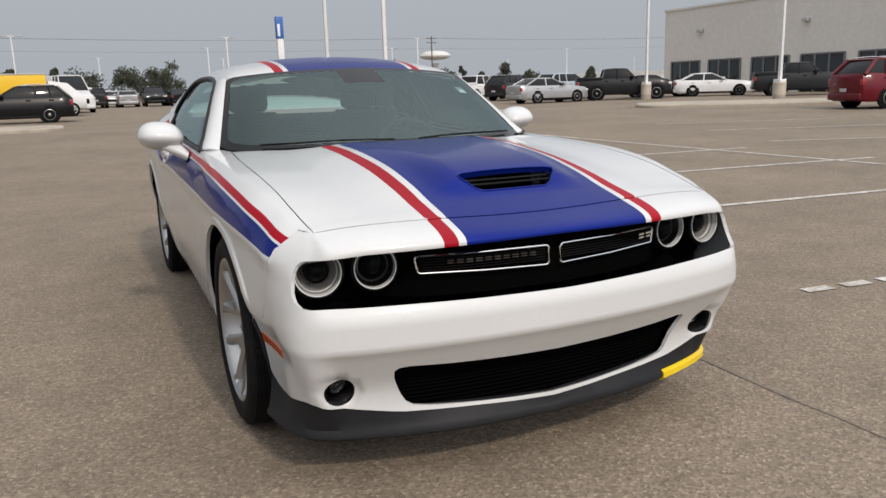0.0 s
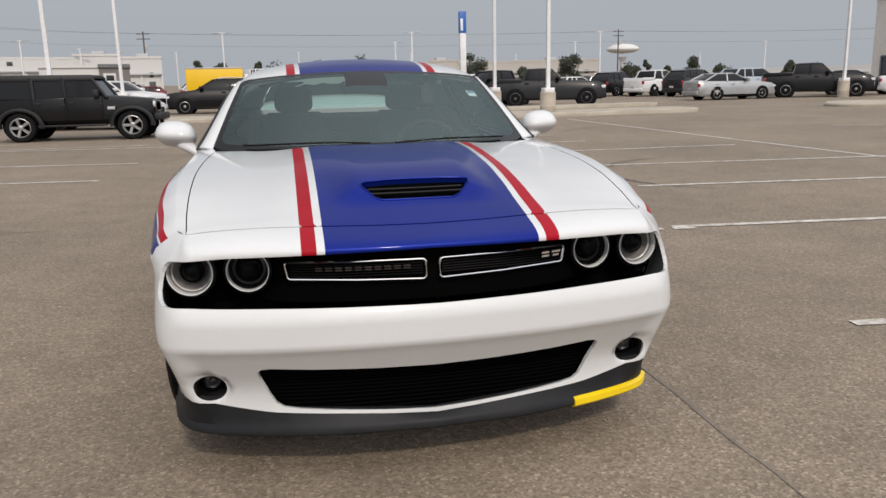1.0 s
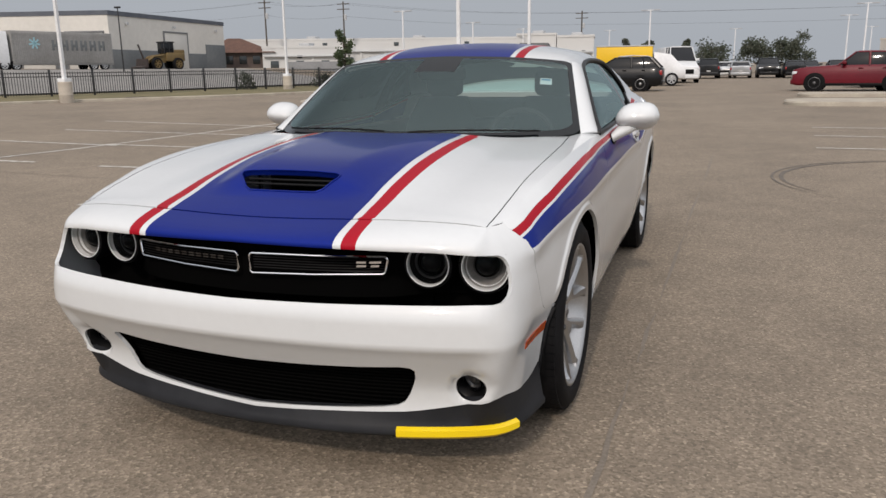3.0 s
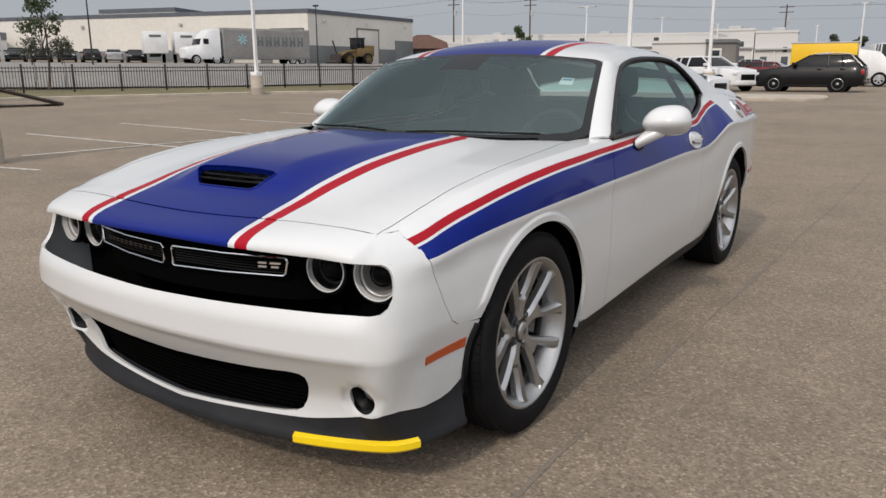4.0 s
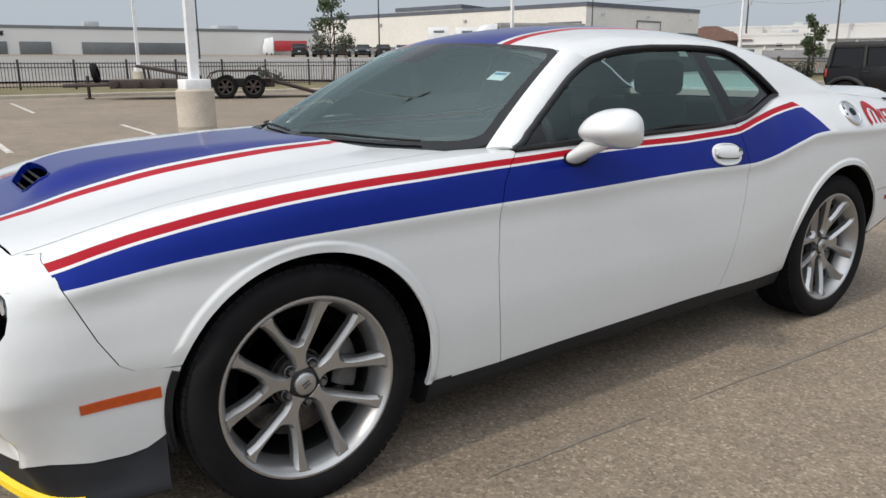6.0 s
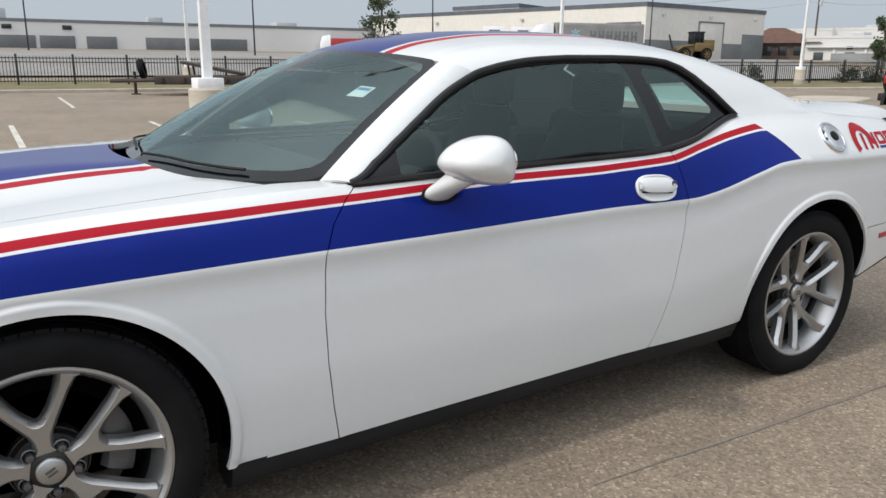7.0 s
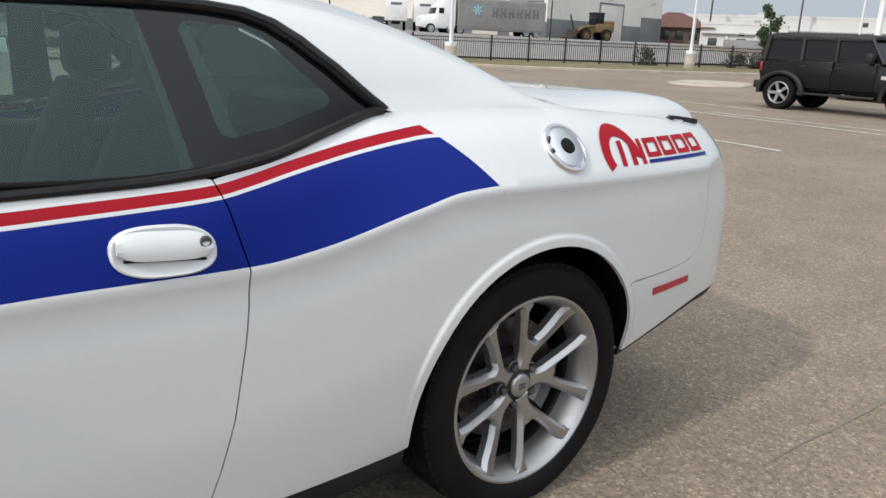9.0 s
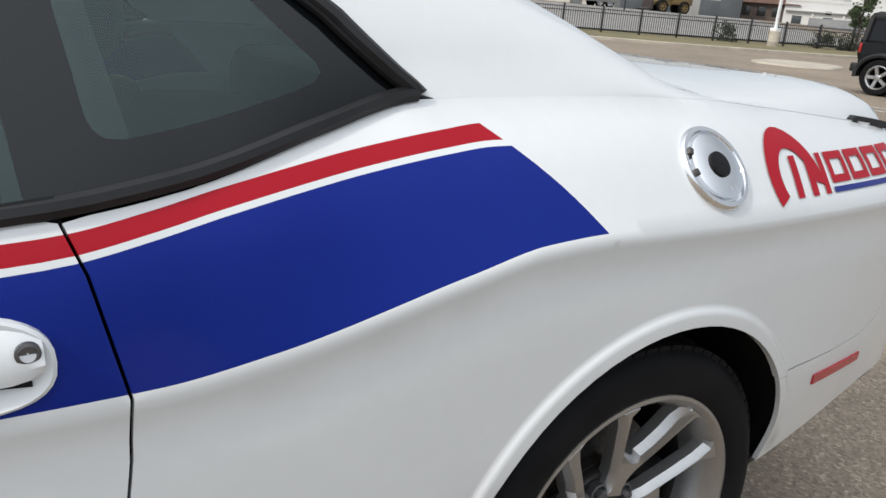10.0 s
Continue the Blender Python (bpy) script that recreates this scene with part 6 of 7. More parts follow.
def on_wall(parent, name, a, b, t0, t1, z0, z1, material, proud=.06, label=""):
    """A panel on the wall from a to b, between fractions t0 and t1 of its length; the outside is on the right of a to b."""
    a, b = np.array(a, float), np.array(b, float)
    d = (b - a) / np.hypot(*(b - a))
    w = np.hypot(*(b - a))
    m = Matrix.Translation((a[0], a[1], 0)) @ pose(0, 0, 0, 0, 0, math.degrees(math.atan2(d[1], d[0])))
    return part(name, box(bmesh.new(), w * t0, w * t1, -proud, .05, z0, z1, .01, m), material, parent, label)


# Warehouse behind the fence.
L_, C_, R_ = (-112.7, 56.7), (-66.2, 70.7), (-67.8, 95.2)
gz = rise_at(*C_)
ware = building("warehouse", [L_, C_, R_, (R_[0] + L_[0] - C_[0], R_[1] + L_[1] - C_[1])], gz, 8.7 - gz, WHITE_WALL, "cream metal warehouse with a grey base and roof edge")
on_wall(ware, "base_band", L_, C_, 0, 1, gz - 1, gz + 1.9, GREY_WALL, .08)
on_wall(ware, "base_band", C_, R_, 0, .42, gz - 1, gz + 2.3, GREY_WALL, .08)
on_wall(ware, "base_band", C_, R_, .62, .80, gz - 1, gz + 2.1, GREY_WALL, .08)
on_wall(ware, "base_band", C_, R_, .80, 1, gz - 1, gz + 3.4, GREY_WALL, .08)
for a, b, t0, t1, h in ((L_, C_, .78, .86, 4.1), (L_, C_, .895, .985, 4.2), (C_, R_, .42, .62, 4.6)):
    e = .16 / math.hypot(b[0] - a[0], b[1] - a[1])
    for t in (t0 - e, t1):
        on_wall(ware, "door_jamb", a, b, t, t + e, gz, gz + h, FRAME_GREY, .16)
    on_wall(ware, "door_head", a, b, t0 - e, t1 + e, gz + h, gz + h + .2, FRAME_GREY, .17)
on_wall(ware, "roller_door", L_, C_, .78, .86, gz, gz + 4.1, DOOR_WHITE, .1)
on_wall(ware, "roller_door", L_, C_, .895, .985, gz, gz + 4.2, DOOR_WHITE, .1)
for k in range(5):
    on_wall(ware, "door_window", L_, C_, .90 + .016 * k, .911 + .016 * k, gz + 3.6, gz + 3.95, SHOP_GLASS, .13)
on_wall(ware, "roller_door", C_, R_, .42, .62, gz, gz + 4.6, DOOR_WHITE, .1)
for t in (.30, .62):
    on_wall(ware, "wall_lamp", L_, C_, t, t + .008, gz + 5.0, gz + 5.3, LAMP_GREY, .3)
for t in (.12, .5, .9):
    on_wall(ware, "wall_lamp", C_, R_, t, t + .012, gz + 5.2, gz + 5.5, LAMP_GREY, .3)
hi = building("warehouse_upper_roof", [(-97.5, 63), (-86, 66.5), (-94, 86), (-106, 82)], 8.4, 1.1, FAR_WALL, "raised roof section of the warehouse")
go = 2.2
off = building("site_office", [(-73.5, 98.5), (-65.6, 103.4), (-71, 112), (-79, 107)], go, 2.5, noisy("brown_brick", (.10, .075, .065), (.075, .058, .05), 1, rough=.9, fine=(8, .2)), "low brick office with a brown shingled hip roof", SHINGLE, .1)
part("roof", loft(bmesh.new(), [[(-74.2, 97.3, go + 2.4), (-64.2, 103.4, go + 2.4), (-70.4, 113.4, go + 2.4), (-80.4, 107.6, go + 2.4)], [(-73, 103.6, go + 4.7), (-71.4, 104.6, go + 4.7), (-72, 106, go + 4.7), (-73.6, 105, go + 4.7)]]), SHINGLE, off, "brown shingled hip roof", 20)
for t in (.30, .52, .74):
    on_wall(off, "window", (-73.5, 98.5), (-65.6, 103.4), t, t + .12, go + .7, go + 1.9, SHOP_GLASS, .08)

# Long low works on the left, with grey doors.
a, b = (-104, -34), (-99, 50)
gz2 = rise_at(-100, 10)
works = building("works_building", [a, b, (b[0] - 30, b[1] + 2), (a[0] - 30, a[1])], gz2, 6.1 - gz2, FAR_WALL, "long low pale works building with grey loading doors", FRAME_GREY, .3)
for t0, t1, mt in ((.28, .34, GREY_WALL), (.35, .375, GREY_WALL), (.425, .495, GREY_WALL), (.50, .545, GREY_WALL), (.56, .60, GREY_WALL), (.64, .79, GREY_WALL)):
    on_wall(works, "loading_door", a, b, t0, t1, gz2, gz2 + 1.5, mt, .12)
on_wall(works, "loading_door", a, b, .385, .418, gz2, gz2 + 1.45, DOOR_WHITE, .12)
for t in (.455, .53):
    on_wall(works, "window", a, b, t, t + .012, gz2 + 2.2, gz2 + 2.7, SHOP_GLASS, .1)
for x, y, w, h in ((-108, 3, 4, 1.4), (-106, 22, 1.8, .9), (-112, -6, 1.2, 3.0), (-107, 40, 3, .8), (-110, -12, 1.0, 2.2)):
    tagged(part("roof_unit", boxed(x - w / 2, x + w / 2, y - w / 2, y + w / 2, 6.0, 6.1 + h, .05), LAMP_GREY), "grey ventilation unit on the works roof", "roof unit", "roof units")
building("works_wing", [(-108, 38), (-103.5, 53), (-122, 60), (-126, 42)], gz2, 6.3 - gz2, FAR_WALL, "pale gabled wing of the works building", FRAME_GREY, .8)

# Far white plants behind.
for cs, top_, mt, lb, glazed in (([(-98, 113.5), (-26, 145.5), (-36, 172), (-108, 140)], 7.5, FAR_WALL, "long white plant building in the haze", .75),
                                 ([(-66.2, 102.6), (-56.0, 108.4), (-59, 114), (-69.4, 108)], 5.5, FAR_WALL, "white two-storey plant office in the haze", .5),
                                 ([(-31, 123.4), (-24.8, 124.9), (-26, 132), (-32, 131)], 7.2, FAR_WALL, "tall plain white plant block in the haze", .6),
                                 ([(-24.7, 125.1), (-18.8, 126), (-20, 134), (-26, 133)], 6.8, FAR_WALL, "white plant block with glazed ground floor", .5),
                                 ([(25.4, 144.8), (58.0, 135.2), (63, 152), (30, 162)], 5.7, FAR_TAN, "long pale retail building in the haze", .5),
                                 ([(26.6, 142.6), (32.0, 141.4), (33, 146), (27.6, 147)], 6.1, FAR_TAN, "pale retail entrance block in the haze", .5),
                                 ([(68, 152), (98, 112), (106, 118), (76, 158)], 3.2, FAR_WALL, "low white building beyond the car park", .5)):
    g = rise_at(*np.mean(cs[:2], 0)) - .3
    h = top_ - g
    ob = building("far_building", cs, g, h, mt, lb, FAR_WALL if mt is FAR_WALL else FAR_TAN, .3)
    a, b = cs[0], cs[1]
    n = int(np.hypot(b[0] - a[0], b[1] - a[1]) / 4.5) + 1
    on_wall(ob, "canopy", a, b, .02, .98, g + h * .56, g + h * .60, LAMP_GREY, .5)
    for k in range(n):
        on_wall(ob, "window", a, b, (k + .3) / n, (k + .62) / n, g + .4, g + h * .40, FAR_GLASS, .06)
        on_wall(ob, "pilaster", a, b, (k + .92) / n, (k + 1.0) / n, g, g + h * .56, mt, .25)
        if k % 3 == 1:
            on_wall(ob, "upper_window", a, b, (k + .35) / n, (k + .55) / n, g + h * glazed, g + h * (glazed + .12), FAR_GLASS, .06)
    for k in range(max(1, n // 4)):
        t = (k + .5) / max(1, n // 4)
        x, y = a[0] + (b[0] - a[0]) * t, a[1] + (b[1] - a[1]) * t + 2
        part("roof_unit", boxed(x - .9, x + .9, y - .9, y + .9, g + h, g + h + .5, .05), LAMP_GREY, ob)
wall_ = thing("yard_wall", "long grey block wall in front of the white plant", "wall", kind="structure")
on_wall(wall_, "wall_panel", (-58, 96), (-30, 112), 0, 1, 1.0, 3.0, noisy("grey_yard_wall", (.20, .205, .21), (.24, .245, .25), .4, rough=.9, fine=(4, .08)), .1)

# Small white cabin with a grey end.
sg = rise_at(-11, 49)
building("site_cabin", [(-14.6, 47.3), (-11.4, 48.1), (-12.4, 53), (-15.6, 52)], sg, 2.7, FAR_WALL, "small white site cabin with a rounded roof edge", FAR_WALL, .1)
front = building("annex", [(-11.4, 48.0), (-9.8, 49.0), (-10.6, 53.4), (-12.4, 53)], sg, 2.75, noisy("grey_siding", (.16, .15, .145), (.2, .19, .18), 1, rough=.8), "grey sided end of the white cabin", FRAME_GREY, .15)
on_wall(front, "window_frame", (-11.4, 48.0), (-9.8, 49.0), .12, .52, sg + 1.55, sg + 2.25, WHITE_WALL, .08)
on_wall(front, "window", (-11.4, 48.0), (-9.8, 49.0), .20, .44, sg + 1.67, sg + 2.13, SHOP_GLASS, .12)

# Dealership hall.
p, q = (43.27, 48.45), (43.32, 12.45)
dg = rise_at(*p)
hall = building("dealership_hall", [q, p, (76, 48.5), (76, 12.5)][::-1], dg - .1, 6.99 - dg, BEIGE, "tall beige panel hall with tall dark shop windows", BEIGE, .1)
for t0, t1 in ((.026, .115), (.141, .23), (.259, .35), (.377, .469), (.497, .592), (.62, .71)):
    w = on_wall(hall, "window", p, q, t0, t1, dg - .5, 2.76, SHOP_GLASS, .02, "tall dark glazed shop window")
    n = 3
    for k in range(n + 1):
        t = t0 + (t1 - t0) * k / n
        on_wall(hall, "mullion", p, q, t - .002, t + .002, dg - .5, 2.76, FRAME_GREY, .07)
    on_wall(hall, "transom", p, q, t0, t1, 2.68, 2.80, FRAME_GREY, .08)
for t in (.11, .38, .66):
    on_wall(hall, "wall_lamp", p, q, t, t + .012, 4.9, 5.1, LAMP_GREY, .35)

# Sign pylon, water tower, utility poles and wires.
sgn = thing("sign_pylon", "tall white pylon with a plain blue panel at its top", "sign", at=pose(21.1, 89.5, rise_at(21.1, 89.5)))
part("pylon", boxed(-.36, .36, -.3, .3, -.5, 6.95, .05), POST_WHITE, sgn)
part("sign_panel", boxed(-.42, .42, -.34, .34, 6.95, 9.45, .05), noisy("sign_blue", (.03, .12, .40), (.035, .13, .44), .6, rough=.4), sgn, "plain blue sign panel")
part("sign_mark", boxed(-.3, .0, -.36, -.34, 7.2, 8.6, .01), PALE, sgn)
tow = thing("water_tower", "pale water tower far off in the haze", "water tower", at=pose(104, 226, -1.6))
part("tank", lathe(bmesh.new(), [(.1, 11.6), (3.2, 11.9), (4.7, 12.4), (5.0, 12.9), (4.6, 13.6), (3.0, 14.3), (.1, 14.6)], 32), FAR_WALL, tow)
part("stem", lathe(bmesh.new(), [(1.3, -1), (.9, 2), (.8, 9), (1.3, 10.6)], 20), FAR_WALL, tow)
WOOD = noisy("weathered_pole_wood", (.10, .085, .07), (.07, .06, .05), 6, rough=.9)
poles = [(-133, 139.6), (-75, 118), (-63, 124.5), (-25, 150), (71, 156), (150, 150)]
tops = []
for x, y in poles:
    g = rise_at(x, y)
    up = thing("utility_pole", "wooden utility pole with crossarms and wires", "utility pole", "utility poles", pose(x, y, g))
    part("pole", tube(bmesh.new(), [(0, 0, -.5), (0, 0, 11.4)], [.17, .12], 8), WOOD, up)
    for z in (10.9, 10.0):
        part("crossarm", boxed(-1.2, 1.2, -.07, .07, z, z + .14, .01), WOOD, up)
    part("transformer", lathe(bmesh.new(), [(.01, 8.2), (.24, 8.2), (.26, 8.6), (.26, 9.1), (.01, 9.2)], 14, pose(.35, 0, 0)), LAMP_GREY, up)
    tops.append((x, y, g))
for (xa, ya, ga), (xb, yb, gb) in zip(tops, tops[1:]):
    for o, z in ((-1.1, 11.05), (1.1, 11.05), (0, 8.9)):
        line = [(xa + (xb - xa) * t + o, ya + (yb - ya) * t, ga + (gb - ga) * t + z - 1.2 * 4 * t * (1 - t) * .5) for t in np.linspace(0, 1, 14)]
        tagged(part("cable", tube(bmesh.new(), line, .013, 4), IRON), "thin black overhead cable between utility poles", "cable", "overhead cables")
for x, y in ((-31, 75), (-31, 99.6), (-29.6, 122), (-18, 138), (-6.7, 88), (2.8, 146), (16.3, 113), (15, 90), (25.5, 155), (53.8, 175), (46.5, 118), (39.8, 92), (110, 190), (87, 127), (153, 188)):
    lamp_post(x, y, "tall white car park lamp post in the haze", base=0, tall=7.2, heads=2, turn=-8, thick=.085)
for x, y in ((-62, 21), (-58, 36), (-55, 60), (-75, 5)):
    yl = thing("yard_lamp", "thin dark yard lamp post behind the fence", "lamp post", "yard lamps", pose(x, y, rise_at(x, y)))
    part("post", tube(bmesh.new(), [(0, 0, -.3), (0, 0, 6.2)], [.08, .05], 8), IRON, yl)
    part("lamp_head", boxed(-.3, .3, -.14, .14, 6.15, 6.32, .03), IRON, yl)


# ---- parked vehicles ----
PAINTS = {}


def paint(name, c, metal=.0):
    if name not in PAINTS:
        PAINTS[name] = noisy(name + "_car_paint", c, tuple(v * .88 for v in c), 1.2, rough=.3, coat=.3, metal=metal, fine=(8, .04), spec=.2)
    return PAINTS[name]


CAR_GLASS = shader("dark_car_window", (.007, .008, .01), .08, spec=.32)
TAIL = shader("tail_lamp_red", (.30, .012, .012), .25, coat=.6)
HEAD = shader("head_lamp_clear", (.62, .64, .66), .2, coat=.6)
CHROME_DULL = shader("dull_chrome", (.5, .5, .52), .25, 1.0)
PLATE = noisy("plate_grey", (.5, .5, .5), (.42, .42, .42), 20, rough=.6)
WHEEL_MESH = {}


def road_wheel(parent, x, y, r, w, side, rim_mat, spokes=5):
    key = (r, w, rim_mat.name, spokes)
    if key not in WHEEL_MESH:
        bm = bmesh.new()
        turn = pose(0, 0, 0, -90, 0, 0)
        lathe(bm, [(r * .66, w * .42), (r * .70, w * .5), (r * .93, w * .5), (r, w * .36), (r, -w * .36), (r * .93, -w * .5), (r * .66, -w * .45)], 36, turn)
        t = part("tyre", bm, RUBBER, None)
        bm = lathe(bmesh.new(), [(r * .68, w * .45), (r * .64, w * .47), (r * .58, w * .36), (r * .56, -.2 * w)], 36, turn)
        lathe(bm, [(r * .17, w * .25), (r * .17, w * .42), (r * .12, w * .45), (.001, w * .45)], 20, turn)
        for k in range(spokes):
            a = 2 * math.pi * k / spokes
            rings = []
            for q in (.1, .35, .62):
                c = Vector((r * q * math.cos(a), 0, r * q * math.sin(a)))
                s = Vector((-math.sin(a), 0, math.cos(a))) * r * .075 * (1.0 + .4 * q)
                yy = w * (.36 + .1 * q)
                rings.append([c + s + Vector((0, yy, 0)), c - s + Vector((0, yy, 0)), c - s * 1.2 + Vector((0, yy - .04, 0)), c + s * 1.2 + Vector((0, yy - .04, 0))])
            loft(bm, rings)
        rim = part("rim", bm, rim_mat, None, smooth_angle=30)
        bm = lathe(bmesh.new(), [(r * .6, .0), (.001, .0)], 24, turn)
        back = part("brake", bm, DARK, None)
        WHEEL_MESH[key] = [(o.name.split(".")[0], o.data) for o in (t, rim, back)]
        for o in (t, rim, back):
            bpy.data.objects.remove(o)
    wh = new("wheel")
    wh.parent = parent
    wh.matrix_local = pose(x, y, r, 0, 0, 0 if side > 0 else 180)
    for n, me in WHEEL_MESH[key]:
        o = new(n, me)
        o.parent = wh


def tapered(bm, stations, bulge=.0):
    """A body along x: stations of x, half width low, half width high, z low, z high."""
    rings = []
    for x, w0, w1, z0, z1 in stations:
        m = (z0 + z1) / 2
        wm = max(w0, w1) + bulge
        h = z1 - z0
        rings.append([(x, -w0 * .92, z0), (x, -w0, z0 + h * .12), (x, -wm, m), (x, -w1, z1 - h * .08), (x, -w1 * .93, z1), (x, 0, z1 + h * .02), (x, w1 * .93, z1), (x, w1, z1 - h * .08), (x, wm, m), (x, w0, z0 + h * .12), (x, w0 * .92, z0), (x, 0, z0)])
    return loft(bm, rings)


FORMS = {  # length, width, height, wheelbase, wheel radius, front overhang, hood height, belt height, cabin stations (front foot, front roof, rear roof, rear foot), bed
    "sedan": dict(l=4.85, w=1.82, h=1.45, wb=2.8, r=.33, fo=.92, hood=.92, belt=1.0, cab=(-.78, .12, 1.2, 2.08), tail=1.06, clear=.2),
    "hatch": dict(l=4.5, w=1.80, h=1.46, wb=2.7, r=.33, fo=.90, hood=.95, belt=1.02, cab=(-.62, .15, 1.55, 2.05), tail=1.08, clear=.2),
    "suv": dict(l=4.75, w=1.88, h=1.72, wb=2.75, r=.37, fo=.95, hood=1.10, belt=1.19, cab=(-.85, .02, 1.75, 2.26), tail=1.2, clear=.24),
    "pickup": dict(l=5.7, w=1.98, h=1.88, wb=3.55, r=.41, fo=.95, hood=1.22, belt=1.28, cab=(-.72, -.15, 1.1, 1.28), tail=1.28, clear=.32, bed=1.35),
    "light_pickup": dict(l=5.3, w=1.95, h=1.79, wb=3.18, r=.38, fo=1.0, hood=1.10, belt=1.17, cab=(-.75, -.05, 1.15, 1.45), tail=1.22, clear=.26, bed=1.42),
    "van": dict(l=5.9, w=2.05, h=2.55, wb=3.6, r=.36, fo=1.0, hood=1.25, belt=1.5, cab=(-1.75, -1.0, 2.4, 2.45), tail=1.5, clear=.24)}


def vehicle(form, colour, x, y, heading, label, category, rim=None, trim=None, name=None, roof_rails=False):
    """A parked road vehicle facing +x in its own frame, turned by heading."""
    f = FORMS[form]
    l, w, h, r = f["l"], f["w"] / 2, f["h"], f["r"]
    xf, xr = -l / 2, l / 2   # front at -x here, turned round below
    ob = thing(name or form, label, category, "parked vehicles", pose(x, y, rise_at(x, y), 0, 0, heading + 180))
    c = f["clear"]
    bm = bmesh.new()
    hood, belt, tail = f["hood"], f["belt"], f["tail"]
    a, b, d, e = f["cab"]
    bed = f.get("bed")
    st = [(xf, w * .72, w * .66, c + .16, hood * .72), (xf + .06, w * .86, w * .80, c + .05, hood * .86), (xf + .25, w * .95, w * .88, c, hood * .94), (xf + .75, w * .985, w * .92, c, hood), (a + .05, w, w * .94, c, belt), (d, w, w * .94, c, belt), (min(e + .1, xr - .4), w, w * .94, c, belt + (.0 if bed else .02))]
    st += [(xr - .28, w * .97, w * .92, c, tail), (xr - .06, w * .9, w * .86, c + .08, tail * .97), (xr, w * .8, w * .78, c + .16, tail * .9)]
    tapered(bm, st, .012)
    part("body", bm, colour, ob, "", 32)
    # Cabin glass, roof and pillars.
    rings = []
    for (x0, z), hw in (((a, belt - .03), w * .90), ((b, h - .05), w * .72), ((d, h - .05), w * .72), ((e, belt - .03), w * .88)):
        rings.append((x0, z, hw))
    (xa, za, wa), (xb, zb, wb_), (xd, zd, wd), (xe, ze, we) = rings
    bm = bmesh.new()
    v = [bm.verts.new(p) for p in ((xa, -wa, za), (xa, wa, za), (xb, wb_, zb), (xb, -wb_, zb), (xd, wd, zd), (xd, -wd, zd), (xe, we, ze), (xe, -we, ze))]
    for q in ((0, 1, 2, 3), (3, 2, 4, 5), (5, 4, 6, 7), (0, 3, 5, 7), (1, 6, 4, 2), (0, 7, 6, 1)):
        bm.faces.new([v[i] for i in q])
    bmesh.ops.bevel(bm, geom=list(bm.edges), offset=.03, segments=2, affect="EDGES", profile=.5)
    part("window", bm, CAR_GLASS, ob, "dark car windows")
    tapered(bm := bmesh.new(), [(xb - .06, wb_ * .93, wb_ * .88, zb - .035, zb + .01), (xb + .12, wb_ * 1.015, wb_ * .94, zb - .035, zb + .045), ((xb + xd) / 2, wb_ * 1.02, wb_ * .94, zb - .035, h), (xd - .1, wd * 1.015, wd * .94, zb - .035, zb + .035), (xd + .06, wd * .93, wd * .86, zb - .035, zb + .005)])
    part("roof", bm, colour, ob)
    mid = xb + (xd - xb) * (.46 if form != "van" else .2)
    for s in (1, -1):
        for (x0, z0, w0), (x1, z1, w1), t in (((xa, za, wa), (xb, zb, wb_), .035), ((mid + .03, belt - .03, w * .90), (mid, zb, wb_), .045), ((xe, ze, we), (xd, zd, wd), .06 if form in ("suv", "hatch", "van") else .045)):
            part("pillar", tube(bmesh.new(), [(x0, s * (w0 + .004), z0), (x1, s * (w1 + .004), z1)], t, 6), colour, ob)
        if form in ("suv", "hatch"):
            part("pillar", tube(bmesh.new(), [(xd - .28, s * (w * .895), belt - .02), (xd - .36, s * (wd + .006), zd)], .04, 6), colour, ob)
        if roof_rails:
            part("roof_rail", tube(bmesh.new(), [(xb + .15, s * wb_ * .95, h + .01), (mid, s * wb_ * .97, h + .06), (xd - .1, s * wd * .95, h + .01)], .02, 6), CHROME_DULL, ob)
        if form == "van":
            part("side_panel", boxed(mid + .15, xe, min(s * w * .86, s * w * .95), max(s * w * .86, s * w * .95), belt - .05, zb - .02, .03), colour, ob)
        part("sill", boxed(-f["wb"] / 2 + .3, f["wb"] / 2 - .3, min(s * w * .9, s * w * 1.0), max(s * w * .9, s * w * 1.0), c - .02, c + .10, .02), BLACK, ob)
        for k in range(2 if form not in ("van",) else 1):
            x0 = mid - .85 + .95 * k
            part("door_handle", boxed(x0 - .1 + .55, x0 + .1 + .55, min(s * w * .97, s * (w * .97 + .035)), max(s * w * .97, s * (w * .97 + .035)), belt - .16, belt - .12, .01), trim or colour, ob)
        part("wing_mirror", boxed(xa + .18, xa + .36, min(s * (w * .9), s * (w + .17)), max(s * (w * .9), s * (w + .17)), belt + .02, belt + .17, .04, segments=3), trim or colour, ob)
        part("head_lamp", boxed(xf + .02, xf + .34, min(s * w * .52, s * w * .9), max(s * w * .52, s * w * .9), hood * .70, hood * .82, .03), HEAD, ob)
        part("tail_lamp", boxed(xr - .16, xr - .005, min(s * w * .60, s * w * .92), max(s * w * .60, s * w * .92), tail * .66, tail * .86, .03), TAIL, ob)
    if bed:
        part("bed_floor", boxed(bed + .05, xr - .16, -w * .82, w * .82, belt - .02, belt + .03, .01), BLACK, ob)
        for s in (1, -1):
            part("bed_side", boxed(bed, xr - .05, min(s * w * .84, s * w * .96), max(s * w * .84, s * w * .96), belt - .1, belt + .10, .03), colour, ob)
        part("tailgate", boxed(xr - .14, xr - .02, -w * .90, w * .90, belt - .35, belt + .08, .03), colour, ob)
